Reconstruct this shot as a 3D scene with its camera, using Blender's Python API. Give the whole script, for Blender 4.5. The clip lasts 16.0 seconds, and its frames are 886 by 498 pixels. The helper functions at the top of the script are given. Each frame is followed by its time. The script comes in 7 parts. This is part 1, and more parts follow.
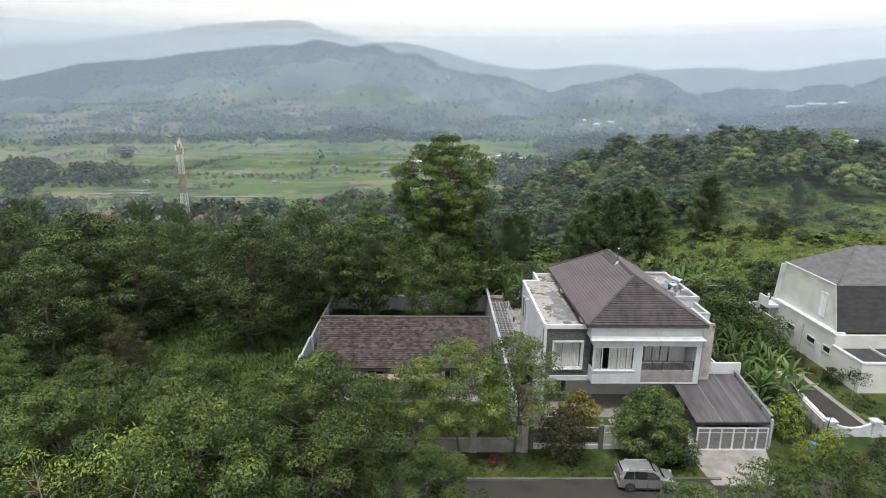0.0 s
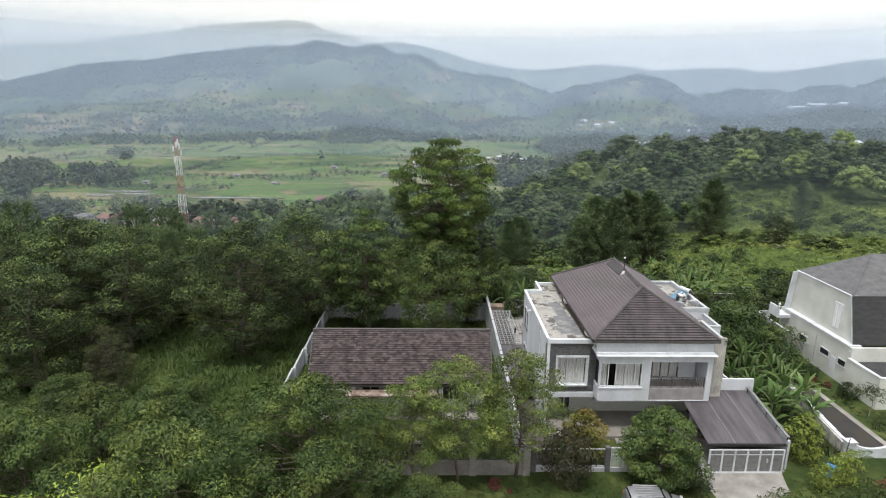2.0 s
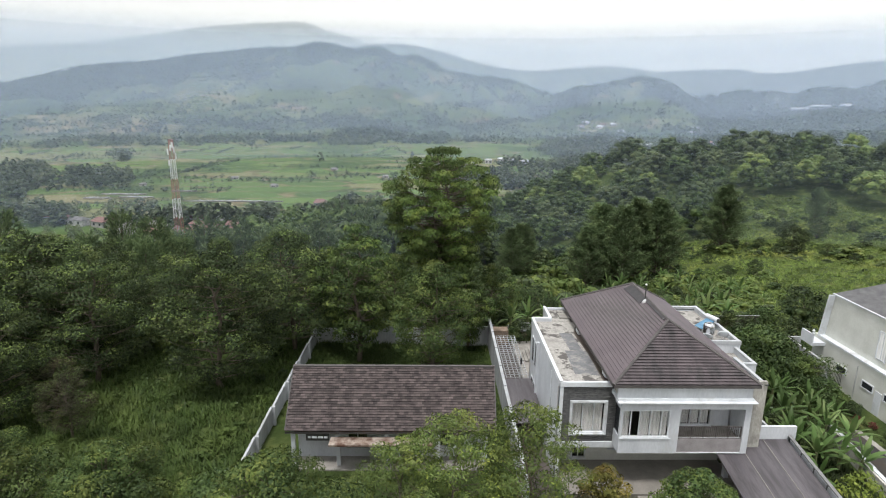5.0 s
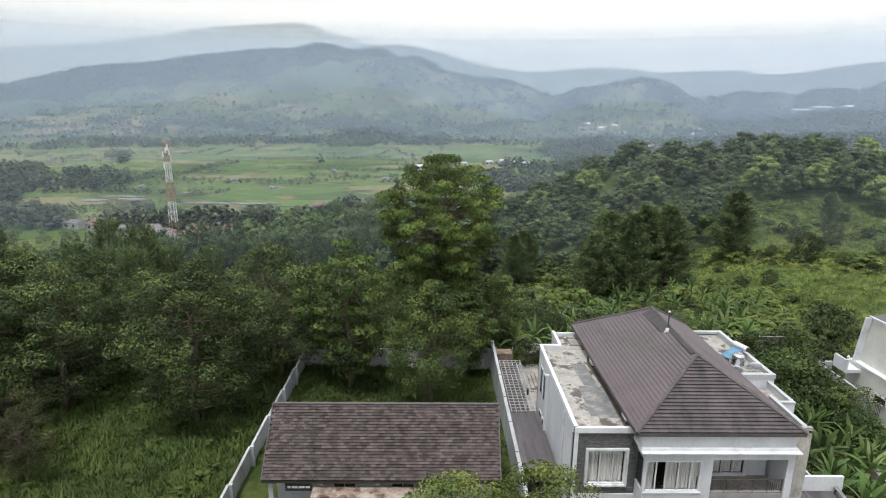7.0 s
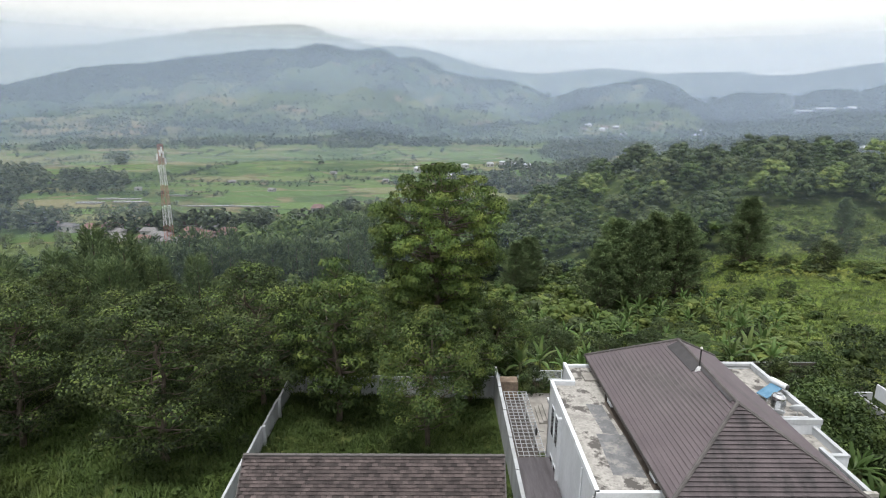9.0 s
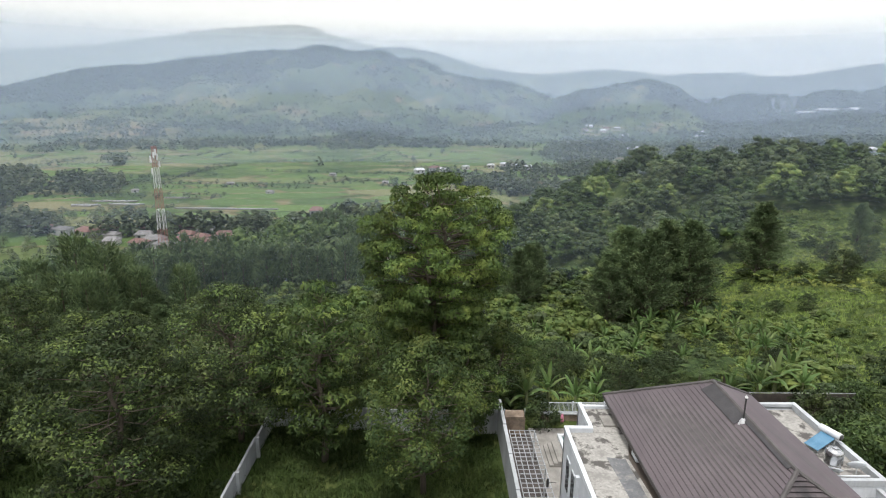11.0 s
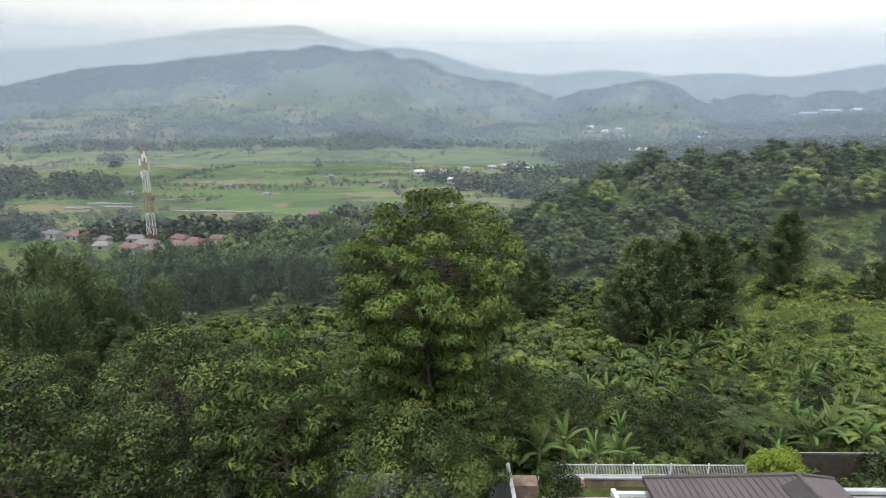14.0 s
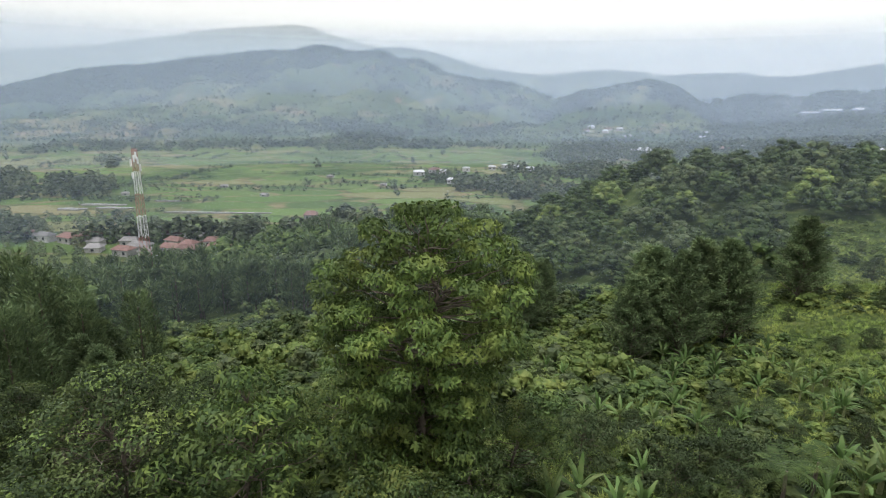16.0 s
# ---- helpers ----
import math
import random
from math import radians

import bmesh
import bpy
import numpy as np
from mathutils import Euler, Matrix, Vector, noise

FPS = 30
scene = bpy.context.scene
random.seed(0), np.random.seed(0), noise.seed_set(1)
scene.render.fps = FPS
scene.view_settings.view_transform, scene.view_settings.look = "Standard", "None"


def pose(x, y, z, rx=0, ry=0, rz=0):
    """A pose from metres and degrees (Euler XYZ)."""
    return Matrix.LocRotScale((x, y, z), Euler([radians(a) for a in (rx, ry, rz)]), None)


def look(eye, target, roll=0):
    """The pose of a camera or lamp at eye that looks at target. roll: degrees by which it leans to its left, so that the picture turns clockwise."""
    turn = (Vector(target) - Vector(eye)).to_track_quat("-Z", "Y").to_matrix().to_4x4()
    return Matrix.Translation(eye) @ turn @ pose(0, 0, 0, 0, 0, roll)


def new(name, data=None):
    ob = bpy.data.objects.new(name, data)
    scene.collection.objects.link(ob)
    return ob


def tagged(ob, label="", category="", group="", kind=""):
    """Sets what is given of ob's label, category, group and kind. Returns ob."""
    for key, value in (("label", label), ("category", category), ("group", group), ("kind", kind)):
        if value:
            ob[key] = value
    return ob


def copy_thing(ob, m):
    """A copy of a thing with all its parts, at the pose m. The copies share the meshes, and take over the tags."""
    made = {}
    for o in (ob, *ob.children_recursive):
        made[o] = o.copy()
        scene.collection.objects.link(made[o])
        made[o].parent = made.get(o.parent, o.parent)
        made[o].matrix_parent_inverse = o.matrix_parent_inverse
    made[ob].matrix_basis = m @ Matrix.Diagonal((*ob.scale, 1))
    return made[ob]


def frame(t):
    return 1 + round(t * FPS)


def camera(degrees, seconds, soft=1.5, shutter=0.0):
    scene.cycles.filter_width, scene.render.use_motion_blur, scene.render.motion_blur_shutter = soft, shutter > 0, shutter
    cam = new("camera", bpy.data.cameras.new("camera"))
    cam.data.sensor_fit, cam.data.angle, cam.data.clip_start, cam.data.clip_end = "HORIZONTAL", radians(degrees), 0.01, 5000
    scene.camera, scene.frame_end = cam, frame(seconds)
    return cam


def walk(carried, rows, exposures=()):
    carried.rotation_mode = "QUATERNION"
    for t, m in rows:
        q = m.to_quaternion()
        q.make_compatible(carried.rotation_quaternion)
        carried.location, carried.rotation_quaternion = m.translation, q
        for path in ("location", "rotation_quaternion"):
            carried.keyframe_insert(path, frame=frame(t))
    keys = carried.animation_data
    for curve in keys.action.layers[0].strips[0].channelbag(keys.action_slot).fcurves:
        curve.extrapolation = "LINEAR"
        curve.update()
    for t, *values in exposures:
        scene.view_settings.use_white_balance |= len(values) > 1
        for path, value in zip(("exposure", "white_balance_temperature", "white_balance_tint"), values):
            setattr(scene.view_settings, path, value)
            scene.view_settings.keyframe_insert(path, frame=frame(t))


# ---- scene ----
cam = camera(74.0, 16.0, soft=1.1)
PATH = [
    (0.0, (-12.610, -44.454, 26.044), (-12.256, -25.079, 21.096), 0.60),
    (0.5, (-12.552, -44.000, 26.085), (-12.202, -24.625, 21.138), 0.60),
    (1.0, (-12.494, -43.423, 26.131), (-12.149, -24.047, 21.187), 0.61),
    (1.5, (-12.435, -42.734, 26.181), (-12.095, -23.357, 21.239), 0.61),
    (2.0, (-12.376, -41.942, 26.233), (-12.040, -22.564, 21.296), 0.62),
    (2.5, (-12.316, -41.056, 26.289), (-11.986, -21.677, 21.356), 0.62),
    (3.0, (-12.256, -40.086, 26.346), (-11.932, -20.705, 21.419), 0.63),
    (3.5, (-12.196, -39.040, 26.405), (-11.877, -19.657, 21.484), 0.63),
    (4.0, (-12.135, -37.925, 26.465), (-11.822, -18.541, 21.551), 0.63),
    (4.5, (-12.074, -36.751, 26.525), (-11.767, -17.365, 21.618), 0.64),
    (5.0, (-12.013, -35.523, 26.586), (-11.711, -16.135, 21.687), 0.64),
    (5.5, (-11.951, -34.250, 26.646), (-11.656, -14.859, 21.755), 0.64),
    (6.0, (-11.888, -32.937, 26.705), (-11.599, -13.544, 21.823), 0.65),
    (6.5, (-11.826, -31.590, 26.763), (-11.543, -12.195, 21.889), 0.65),
    (7.0, (-11.763, -30.214, 26.820), (-11.486, -10.817, 21.954), 0.65),
    (7.5, (-11.699, -28.815, 26.873), (-11.428, -9.415, 22.016), 0.65),
    (8.0, (-11.635, -27.397, 26.924), (-11.370, -7.995, 22.076), 0.65),
    (8.5, (-11.571, -25.963, 26.972), (-11.311, -6.559, 22.132), 0.66),
    (9.0, (-11.507, -24.517, 27.015), (-11.252, -5.111, 22.184), 0.66),
    (9.5, (-11.442, -23.061, 27.055), (-11.192, -3.653, 22.231), 0.66),
    (10.0, (-11.376, -21.598, 27.089), (-11.131, -2.188, 22.273), 0.66),
    (10.5, (-11.310, -20.129, 27.119), (-11.070, -0.718, 22.309), 0.66),
    (11.0, (-11.244, -18.655, 27.142), (-11.008, 0.758, 22.339), 0.66),
    (11.5, (-11.178, -17.176, 27.159), (-10.945, 2.239, 22.361), 0.66),
    (12.0, (-11.111, -15.691, 27.169), (-10.882, 3.725, 22.377), 0.66),
    (12.5, (-11.043, -14.200, 27.172), (-10.817, 5.217, 22.384), 0.66),
    (13.0, (-10.976, -12.700, 27.167), (-10.752, 6.718, 22.382), 0.66),
    (13.5, (-10.907, -11.189, 27.154), (-10.686, 8.229, 22.371), 0.66),
    (14.0, (-10.839, -9.664, 27.132), (-10.619, 9.755, 22.351), 0.66),
    (14.5, (-10.770, -8.121, 27.101), (-10.551, 11.298, 22.320), 0.66),
    (15.0, (-10.701, -6.555, 27.060), (-10.482, 12.863, 22.278), 0.66),
    (15.5, (-10.631, -4.961, 27.008), (-10.412, 14.457, 22.224), 0.66),
    (16.0, (-10.561, -3.333, 26.946), (-10.341, 16.085, 22.158), 0.66),
]
walk(cam, [(t, look(eye, target, roll)) for t, eye, target, roll in PATH])

# ---- world, sun and exposure ----
world = bpy.data.worlds.new("sky")
scene.world = world
world.use_nodes = True
wn, wl = world.node_tree.nodes, world.node_tree.links
wn.clear()
SUN_EL, SUN_AZ = radians(72), radians(212)   # azimuth clockwise from +Y
sky = wn.new("ShaderNodeTexSky")
sky.sky_type, sky.sun_disc = "NISHITA", False
sky.sun_elevation, sky.sun_rotation = SUN_EL, SUN_AZ
sky.air_density, sky.dust_density, sky.ozone_density = 1.0, 4.0, 1.0
scale_sky = wn.new("ShaderNodeMix"); scale_sky.data_type = "RGBA"; scale_sky.blend_type = "MULTIPLY"
scale_sky.inputs[0].default_value = 1.0
scale_sky.inputs[7].default_value = (0.10, 0.10, 0.10, 1)
wl.new(sky.outputs[0], scale_sky.inputs[6])
# an overcast layer, brightest overhead, a little greyer towards the horizon
coord = wn.new("ShaderNodeTexCoord")
sep = wn.new("ShaderNodeSeparateXYZ")
wl.new(coord.outputs["Generated"], sep.inputs[0])
cloud = wn.new("ShaderNodeTexNoise"); cloud.inputs["Scale"].default_value = 2.2; cloud.inputs["Detail"].default_value = 4
wl.new(coord.outputs["Generated"], cloud.inputs["Vector"])
add = wn.new("ShaderNodeMath"); add.operation = "MULTIPLY_ADD"
add.inputs[1].default_value, add.inputs[2].default_value = 0.10, -0.04
wl.new(cloud.outputs[0], add.inputs[0])
lift = wn.new("ShaderNodeMath"); lift.operation = "ADD"
wl.new(sep.outputs[2], lift.inputs[0]); wl.new(add.outputs[0], lift.inputs[1])
grad = wn.new("ShaderNodeValToRGB")
grad.color_ramp.elements[0].position, grad.color_ramp.elements[0].color = 0.0, (1.46, 1.39, 1.35, 1)
grad.color_ramp.elements[1].position, grad.color_ramp.elements[1].color = 0.9, (1.45, 1.47, 1.5, 1)
mid = grad.color_ramp.elements.new(0.22); mid.color = (1.40, 1.36, 1.33, 1)
high = grad.color_ramp.elements.new(0.36); high.color = (1.25, 1.25, 1.27, 1)
wl.new(lift.outputs[0], grad.inputs[0])
over = wn.new("ShaderNodeMix"); over.data_type = "RGBA"; over.inputs[0].default_value = 0.92
wl.new(scale_sky.outputs[2], over.inputs[6]); wl.new(grad.outputs[0], over.inputs[7])
bg = wn.new("ShaderNodeBackground"); bg.inputs["Strength"].default_value = 1.0
wo = wn.new("ShaderNodeOutputWorld")
wl.new(over.outputs[2], bg.inputs[0]); wl.new(bg.outputs[0], wo.inputs[0])

sun = new("sun", bpy.data.lights.new("sun", "SUN"))
sun.data.energy, sun.data.angle, sun.data.color = 3.2, radians(10), (1.0, 0.97, 0.93)
sun_from = Vector((math.sin(SUN_AZ) * math.cos(SUN_EL), math.cos(SUN_AZ) * math.cos(SUN_EL), math.sin(SUN_EL)))
sun.rotation_euler = sun_from.to_track_quat("Z", "Y").to_euler()
scene.view_settings.exposure = 0.05

# ---- materials ----
def material(name):
    m = bpy.data.materials.new(name)
    m.use_nodes = True
    n = m.node_tree.nodes
    n.clear()
    out = n.new("ShaderNodeOutputMaterial")
    return m, n, m.node_tree.links, out


def surface(name, dark, light, rough=0.8, scale=3.0, fine=40.0, bump=0.15, metal=0.0, stain=None, stain_scale=0.6, stain_lo=0.5, stain_hi=0.7,
            random=0.0, island=0.0, stretch=(1, 1, 1), spec=0.5):
    """A rough everyday surface: two tones mixed at two scales, optional stains, bump, and a tone of its own for each piece."""
    m, n, l, out = material(name)
    p = n.new("ShaderNodeBsdfPrincipled")
    p.inputs["Roughness"].default_value, p.inputs["Metallic"].default_value = rough, metal
    p.inputs["Specular IOR Level"].default_value = spec
    l.new(p.outputs[0], out.inputs[0])
    g = n.new("ShaderNodeNewGeometry")
    mp = n.new("ShaderNodeMapping"); mp.inputs["Scale"].default_value = stretch
    l.new(g.outputs["Position"], mp.inputs["Vector"])
    a = n.new("ShaderNodeTexNoise"); a.inputs["Scale"].default_value = scale; a.inputs["Detail"].default_value = 5
    b = n.new("ShaderNodeTexNoise"); b.inputs["Scale"].default_value = fine; b.inputs["Detail"].default_value = 3
    for t in (a, b):
        l.new(mp.outputs[0], t.inputs["Vector"])
    mixn = n.new("ShaderNodeMath"); mixn.operation = "MULTIPLY_ADD"; mixn.inputs[1].default_value = 0.35
    l.new(b.outputs[0], mixn.inputs[0])
    sc = n.new("ShaderNodeMath"); sc.operation = "MULTIPLY"; sc.inputs[1].default_value = 0.65
    l.new(a.outputs[0], sc.inputs[0]); l.new(sc.outputs[0], mixn.inputs[2])
    ramp = n.new("ShaderNodeValToRGB")
    ramp.color_ramp.elements[0].position, ramp.color_ramp.elements[0].color = 0.36, (*dark, 1)
    ramp.color_ramp.elements[1].position, ramp.color_ramp.elements[1].color = 0.64, (*light, 1)
    l.new(mixn.outputs[0], ramp.inputs[0])
    colour = ramp.outputs[0]
    if stain:
        s = n.new("ShaderNodeTexNoise"); s.inputs["Scale"].default_value = stain_scale; s.inputs["Detail"].default_value = 7; s.inputs["Roughness"].default_value = 0.65
        l.new(mp.outputs[0], s.inputs["Vector"])
        sr = n.new("ShaderNodeMapRange"); sr.inputs[1].default_value, sr.inputs[2].default_value = stain_lo, stain_hi
        l.new(s.outputs[0], sr.inputs[0])
        sm = n.new("ShaderNodeMix"); sm.data_type = "RGBA"; sm.inputs[7].default_value = (*stain, 1)
        l.new(sr.outputs[0], sm.inputs[0]); l.new(colour, sm.inputs[6])
        colour = sm.outputs[2]
    if random or island:
        if island:
            src, amount = g.outputs["Random Per Island"], island
        else:
            oi = n.new("ShaderNodeObjectInfo"); src, amount = oi.outputs["Random"], random
        mr = n.new("ShaderNodeMapRange"); mr.inputs[3].default_value, mr.inputs[4].default_value = 1 - amount, 1 + amount
        l.new(src, mr.inputs[0])
        hs = n.new("ShaderNodeHueSaturation"); l.new(mr.outputs[0], hs.inputs["Value"]); l.new(colour, hs.inputs["Color"])
        colour = hs.outputs[0]
    l.new(colour, p.inputs["Base Color"])
    bp = n.new("ShaderNodeBump"); bp.inputs["Strength"].default_value = bump; bp.inputs["Distance"].default_value = 0.02
    l.new(mixn.outputs[0], bp.inputs["Height"]); l.new(bp.outputs[0], p.inputs["Normal"])
    return m


def leafy(name, dark, light, young, rough=0.55, through_light=0.2, scale=0.5, sat=0.96):
    """Leaves: each leaf has its own tone, with whole sprays of younger, yellower leaves."""
    m, n, l, out = material(name)
    g = n.new("ShaderNodeNewGeometry")
    ramp = n.new("ShaderNodeValToRGB")
    ramp.color_ramp.elements[0].position, ramp.color_ramp.elements[0].color = 0.0, (*dark, 1)
    ramp.color_ramp.elements[1].position, ramp.color_ramp.elements[1].color = 1.0, (*light, 1)
    l.new(g.outputs["Random Per Island"], ramp.inputs[0])
    a = n.new("ShaderNodeTexNoise"); a.inputs["Scale"].default_value = scale; a.inputs["Detail"].default_value = 3
    l.new(g.outputs["Position"], a.inputs["Vector"])
    r = n.new("ShaderNodeMapRange"); r.inputs[1].default_value, r.inputs[2].default_value, r.inputs[4].default_value = 0.5, 0.72, 0.85
    l.new(a.outputs[0], r.inputs[0])
    mx = n.new("ShaderNodeMix"); mx.data_type = "RGBA"; mx.inputs[7].default_value = (*young, 1)
    l.new(r.outputs[0], mx.inputs[0]); l.new(ramp.outputs[0], mx.inputs[6])
    oi = n.new("ShaderNodeObjectInfo")
    vr = n.new("ShaderNodeMapRange"); vr.inputs[3].default_value, vr.inputs[4].default_value = 0.82, 1.18
    l.new(oi.outputs["Random"], vr.inputs[0])
    hs = n.new("ShaderNodeHueSaturation"); hs.inputs["Saturation"].default_value = sat
    l.new(mx.outputs[2], hs.inputs["Color"])
    # each tree or bush differs a little in tone
    tn = n.new("ShaderNodeTexNoise"); tn.inputs["Scale"].default_value = 0.16; tn.inputs["Detail"].default_value = 2
    l.new(g.outputs["Position"], tn.inputs["Vector"])
    tv = n.new("ShaderNodeMapRange"); tv.inputs[1].default_value, tv.inputs[2].default_value, tv.inputs[3].default_value, tv.inputs[4].default_value = 0.32, 0.68, 0.65, 1.5
    l.new(tn.outputs[0], tv.inputs[0])
    hv = n.new("ShaderNodeMath"); hv.operation = "MULTIPLY"; l.new(vr.outputs[0], hv.inputs[0]); l.new(tv.outputs[0], hv.inputs[1])
    l.new(hv.outputs[0], hs.inputs["Value"])
    p = n.new("ShaderNodeBsdfPrincipled"); p.inputs["Roughness"].default_value = rough
    p.inputs["Specular IOR Level"].default_value = 0.14
    t = n.new("ShaderNodeBsdfTranslucent")
    l.new(hs.outputs[0], p.inputs["Base Color"]); l.new(hs.outputs[0], t.inputs[0])
    ms = n.new("ShaderNodeMixShader"); ms.inputs[0].default_value = through_light
    l.new(p.outputs[0], ms.inputs[1]); l.new(t.outputs[0], ms.inputs[2]); l.new(ms.outputs[0], out.inputs[0])
    return m


def glassy(name, tint=(0.03, 0.035, 0.04), rough=0.06):
    m, n, l, out = material(name)
    p = n.new("ShaderNodeBsdfPrincipled")
    p.inputs["Base Color"].default_value, p.inputs["Roughness"].default_value = (*tint, 1), rough
    l.new(p.outputs[0], out.inputs[0])
    return m


def clear_pane(name):
    m, n, l, out = material(name)
    gl = n.new("ShaderNodeBsdfGlossy"); gl.inputs["Roughness"].default_value = 0.03
    tr = n.new("ShaderNodeBsdfTransparent")
    f = n.new("ShaderNodeFresnel"); f.inputs[0].default_value = 1.45
    ms = n.new("ShaderNodeMixShader")
    l.new(f.outputs[0], ms.inputs[0]); l.new(tr.outputs[0], ms.inputs[1]); l.new(gl.outputs[0], ms.inputs[2]); l.new(ms.outputs[0], out.inputs[0])
    return m


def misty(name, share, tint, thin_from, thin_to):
    """A sheet standing in for haze: most light passes, a little scatters in the painted tint. It fades with height to
    keep the sky pale.
    """
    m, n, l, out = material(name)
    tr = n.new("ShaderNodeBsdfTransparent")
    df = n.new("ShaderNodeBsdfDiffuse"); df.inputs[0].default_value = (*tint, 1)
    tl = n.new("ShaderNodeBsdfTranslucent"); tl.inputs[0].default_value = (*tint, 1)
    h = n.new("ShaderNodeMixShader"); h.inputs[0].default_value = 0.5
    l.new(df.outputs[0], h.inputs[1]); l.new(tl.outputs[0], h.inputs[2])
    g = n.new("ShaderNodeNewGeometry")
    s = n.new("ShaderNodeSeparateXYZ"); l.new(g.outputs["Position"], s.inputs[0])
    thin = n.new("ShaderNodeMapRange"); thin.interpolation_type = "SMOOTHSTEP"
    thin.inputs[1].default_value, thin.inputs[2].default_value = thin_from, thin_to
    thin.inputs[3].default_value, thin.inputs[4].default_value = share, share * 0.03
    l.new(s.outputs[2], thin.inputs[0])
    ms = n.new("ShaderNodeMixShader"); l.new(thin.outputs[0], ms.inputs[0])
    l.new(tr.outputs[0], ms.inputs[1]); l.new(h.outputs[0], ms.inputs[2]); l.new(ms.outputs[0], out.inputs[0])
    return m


WHITE = surface("white_paint", (0.435, 0.460, 0.490), (0.565, 0.588, 0.618), 0.75, 0.7, 9, 0.05, stain=(0.42, 0.41, 0.39), stain_scale=0.45, stain_lo=0.60, stain_hi=0.85, stretch=(1, 1, 0.35))
GREYWALL = surface("weathered_white_wall", (0.295, 0.312, 0.328), (0.432, 0.452, 0.474), 0.85, 0.6, 8, 0.1, stain=(0.22, 0.22, 0.2), stain_scale=0.5, stain_lo=0.5, stain_hi=0.8, stretch=(1, 1, 0.3))
CREAM = surface("cream_paint", (0.48, 0.49, 0.45), (0.60, 0.61, 0.57), 0.75, 0.6, 9, 0.05)
FASCIA = surface("white_trim", (0.51, 0.540, 0.570), (0.63, 0.658, 0.688), 0.5, 0.8, 12, 0.03, stain=(0.36, 0.36, 0.35), stain_scale=0.9, stain_lo=0.5, stain_hi=0.75)
STAINED = surface("stained_render", (0.30, 0.29, 0.26), (0.55, 0.54, 0.50), 0.9, 0.9, 10, 0.15, stain=(0.10, 0.095, 0.085), stain_scale=0.8, stain_lo=0.45, stain_hi=0.68, stretch=(1, 1, 0.4))
SLAB = surface("stained_roof_slab", (0.20, 0.193, 0.180), (0.42, 0.405, 0.375), 0.9, 0.9, 7, 0.2, stain=(0.075, 0.07, 0.065), stain_scale=0.9, stain_lo=0.49, stain_hi=0.58)
CONCRETE = surface("concrete", (0.162, 0.153, 0.140), (0.289, 0.276, 0.255), 0.9, 0.9, 14, 0.2, stain=(0.13, 0.12, 0.1), stain_scale=0.5, stain_lo=0.55, stain_hi=0.75)
DARKSTONE = surface("dark_stone", (0.05, 0.052, 0.055), (0.13, 0.13, 0.13), 0.85, 5, 30, 0.5, island=0.35, stretch=(0.6, 1, 2.5))
ASPHALT = surface("asphalt", (0.030, 0.029, 0.028), (0.058, 0.056, 0.054), 0.95, 0.5, 30, 0.3, stain=(0.045, 0.036, 0.024), stain_scale=0.5, stain_lo=0.48, stain_hi=0.68, spec=0.15)
ROOFMETAL = surface("brown_metal_roof", (0.074, 0.059, 0.066), (0.098, 0.079, 0.086), 0.6, 0.5, 12, 0.05, random=0.06)
ROOFTILE = surface("grey_brown_roof_tile", (0.053, 0.044, 0.048), (0.092, 0.076, 0.081), 0.75, 1.0, 12, 0.2, random=0.12, stain=(0.032, 0.030, 0.032), stain_scale=0.7, stain_lo=0.48, stain_hi=0.66, stretch=(1.6, 1, 0.5))
RIDGECAP = surface("roof_ridge_cap", (0.05, 0.046, 0.046), (0.085, 0.078, 0.076), 0.7, 1.5, 14, 0.15)
SHINGLE = surface("brown_shingle", (0.034, 0.026, 0.026), (0.072, 0.057, 0.055), 0.85, 1.6, 20, 0.3, random=0.55)
SHINGLE_I = surface("brown_shingle_field", (0.034, 0.026, 0.026), (0.072, 0.057, 0.055), 0.85, 1.6, 20, 0.3, island=0.55)
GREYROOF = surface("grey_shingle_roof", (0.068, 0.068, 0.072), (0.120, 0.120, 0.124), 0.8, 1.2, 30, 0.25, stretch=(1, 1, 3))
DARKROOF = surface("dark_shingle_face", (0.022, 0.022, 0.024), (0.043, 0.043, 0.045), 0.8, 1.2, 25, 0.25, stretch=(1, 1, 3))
CARPORT = surface("grey_carport_sheet", (0.050, 0.045, 0.051), (0.092, 0.083, 0.091), 0.5, 0.8, 10, 0.05, random=0.05, stain=(0.042, 0.037, 0.040), stain_scale=1.2, stain_lo=0.48, stain_hi=0.64, stretch=(2.2, 0.25, 1))
CURTAIN = surface("pale_curtain", (0.60, 0.60, 0.60), (0.85, 0.85, 0.84), 0.9, 3.0, 8, 0.2, stretch=(4, 1, 0.1))
DARKIN = surface("dark_interior", (0.02, 0.02, 0.022), (0.045, 0.045, 0.045), 0.9, 1, 8, 0.0)
DARKMETAL = surface("dark_metal", (0.03, 0.03, 0.03), (0.06, 0.06, 0.06), 0.5, 4, 30, 0.05, metal=0.3)
LIGHTMETAL = surface("light_metal", (0.45, 0.46, 0.47), (0.62, 0.63, 0.64), 0.4, 4, 30, 0.03, metal=0.4)
STEEL = surface("brushed_steel", (0.45, 0.46, 0.47), (0.6, 0.6, 0.61), 0.25, 4, 30, 0.02, metal=1.0)
MESHGREY = surface("grey_gate_mesh", (0.119, 0.119, 0.119), (0.189, 0.189, 0.189), 0.7, 4, 60, 0.3)
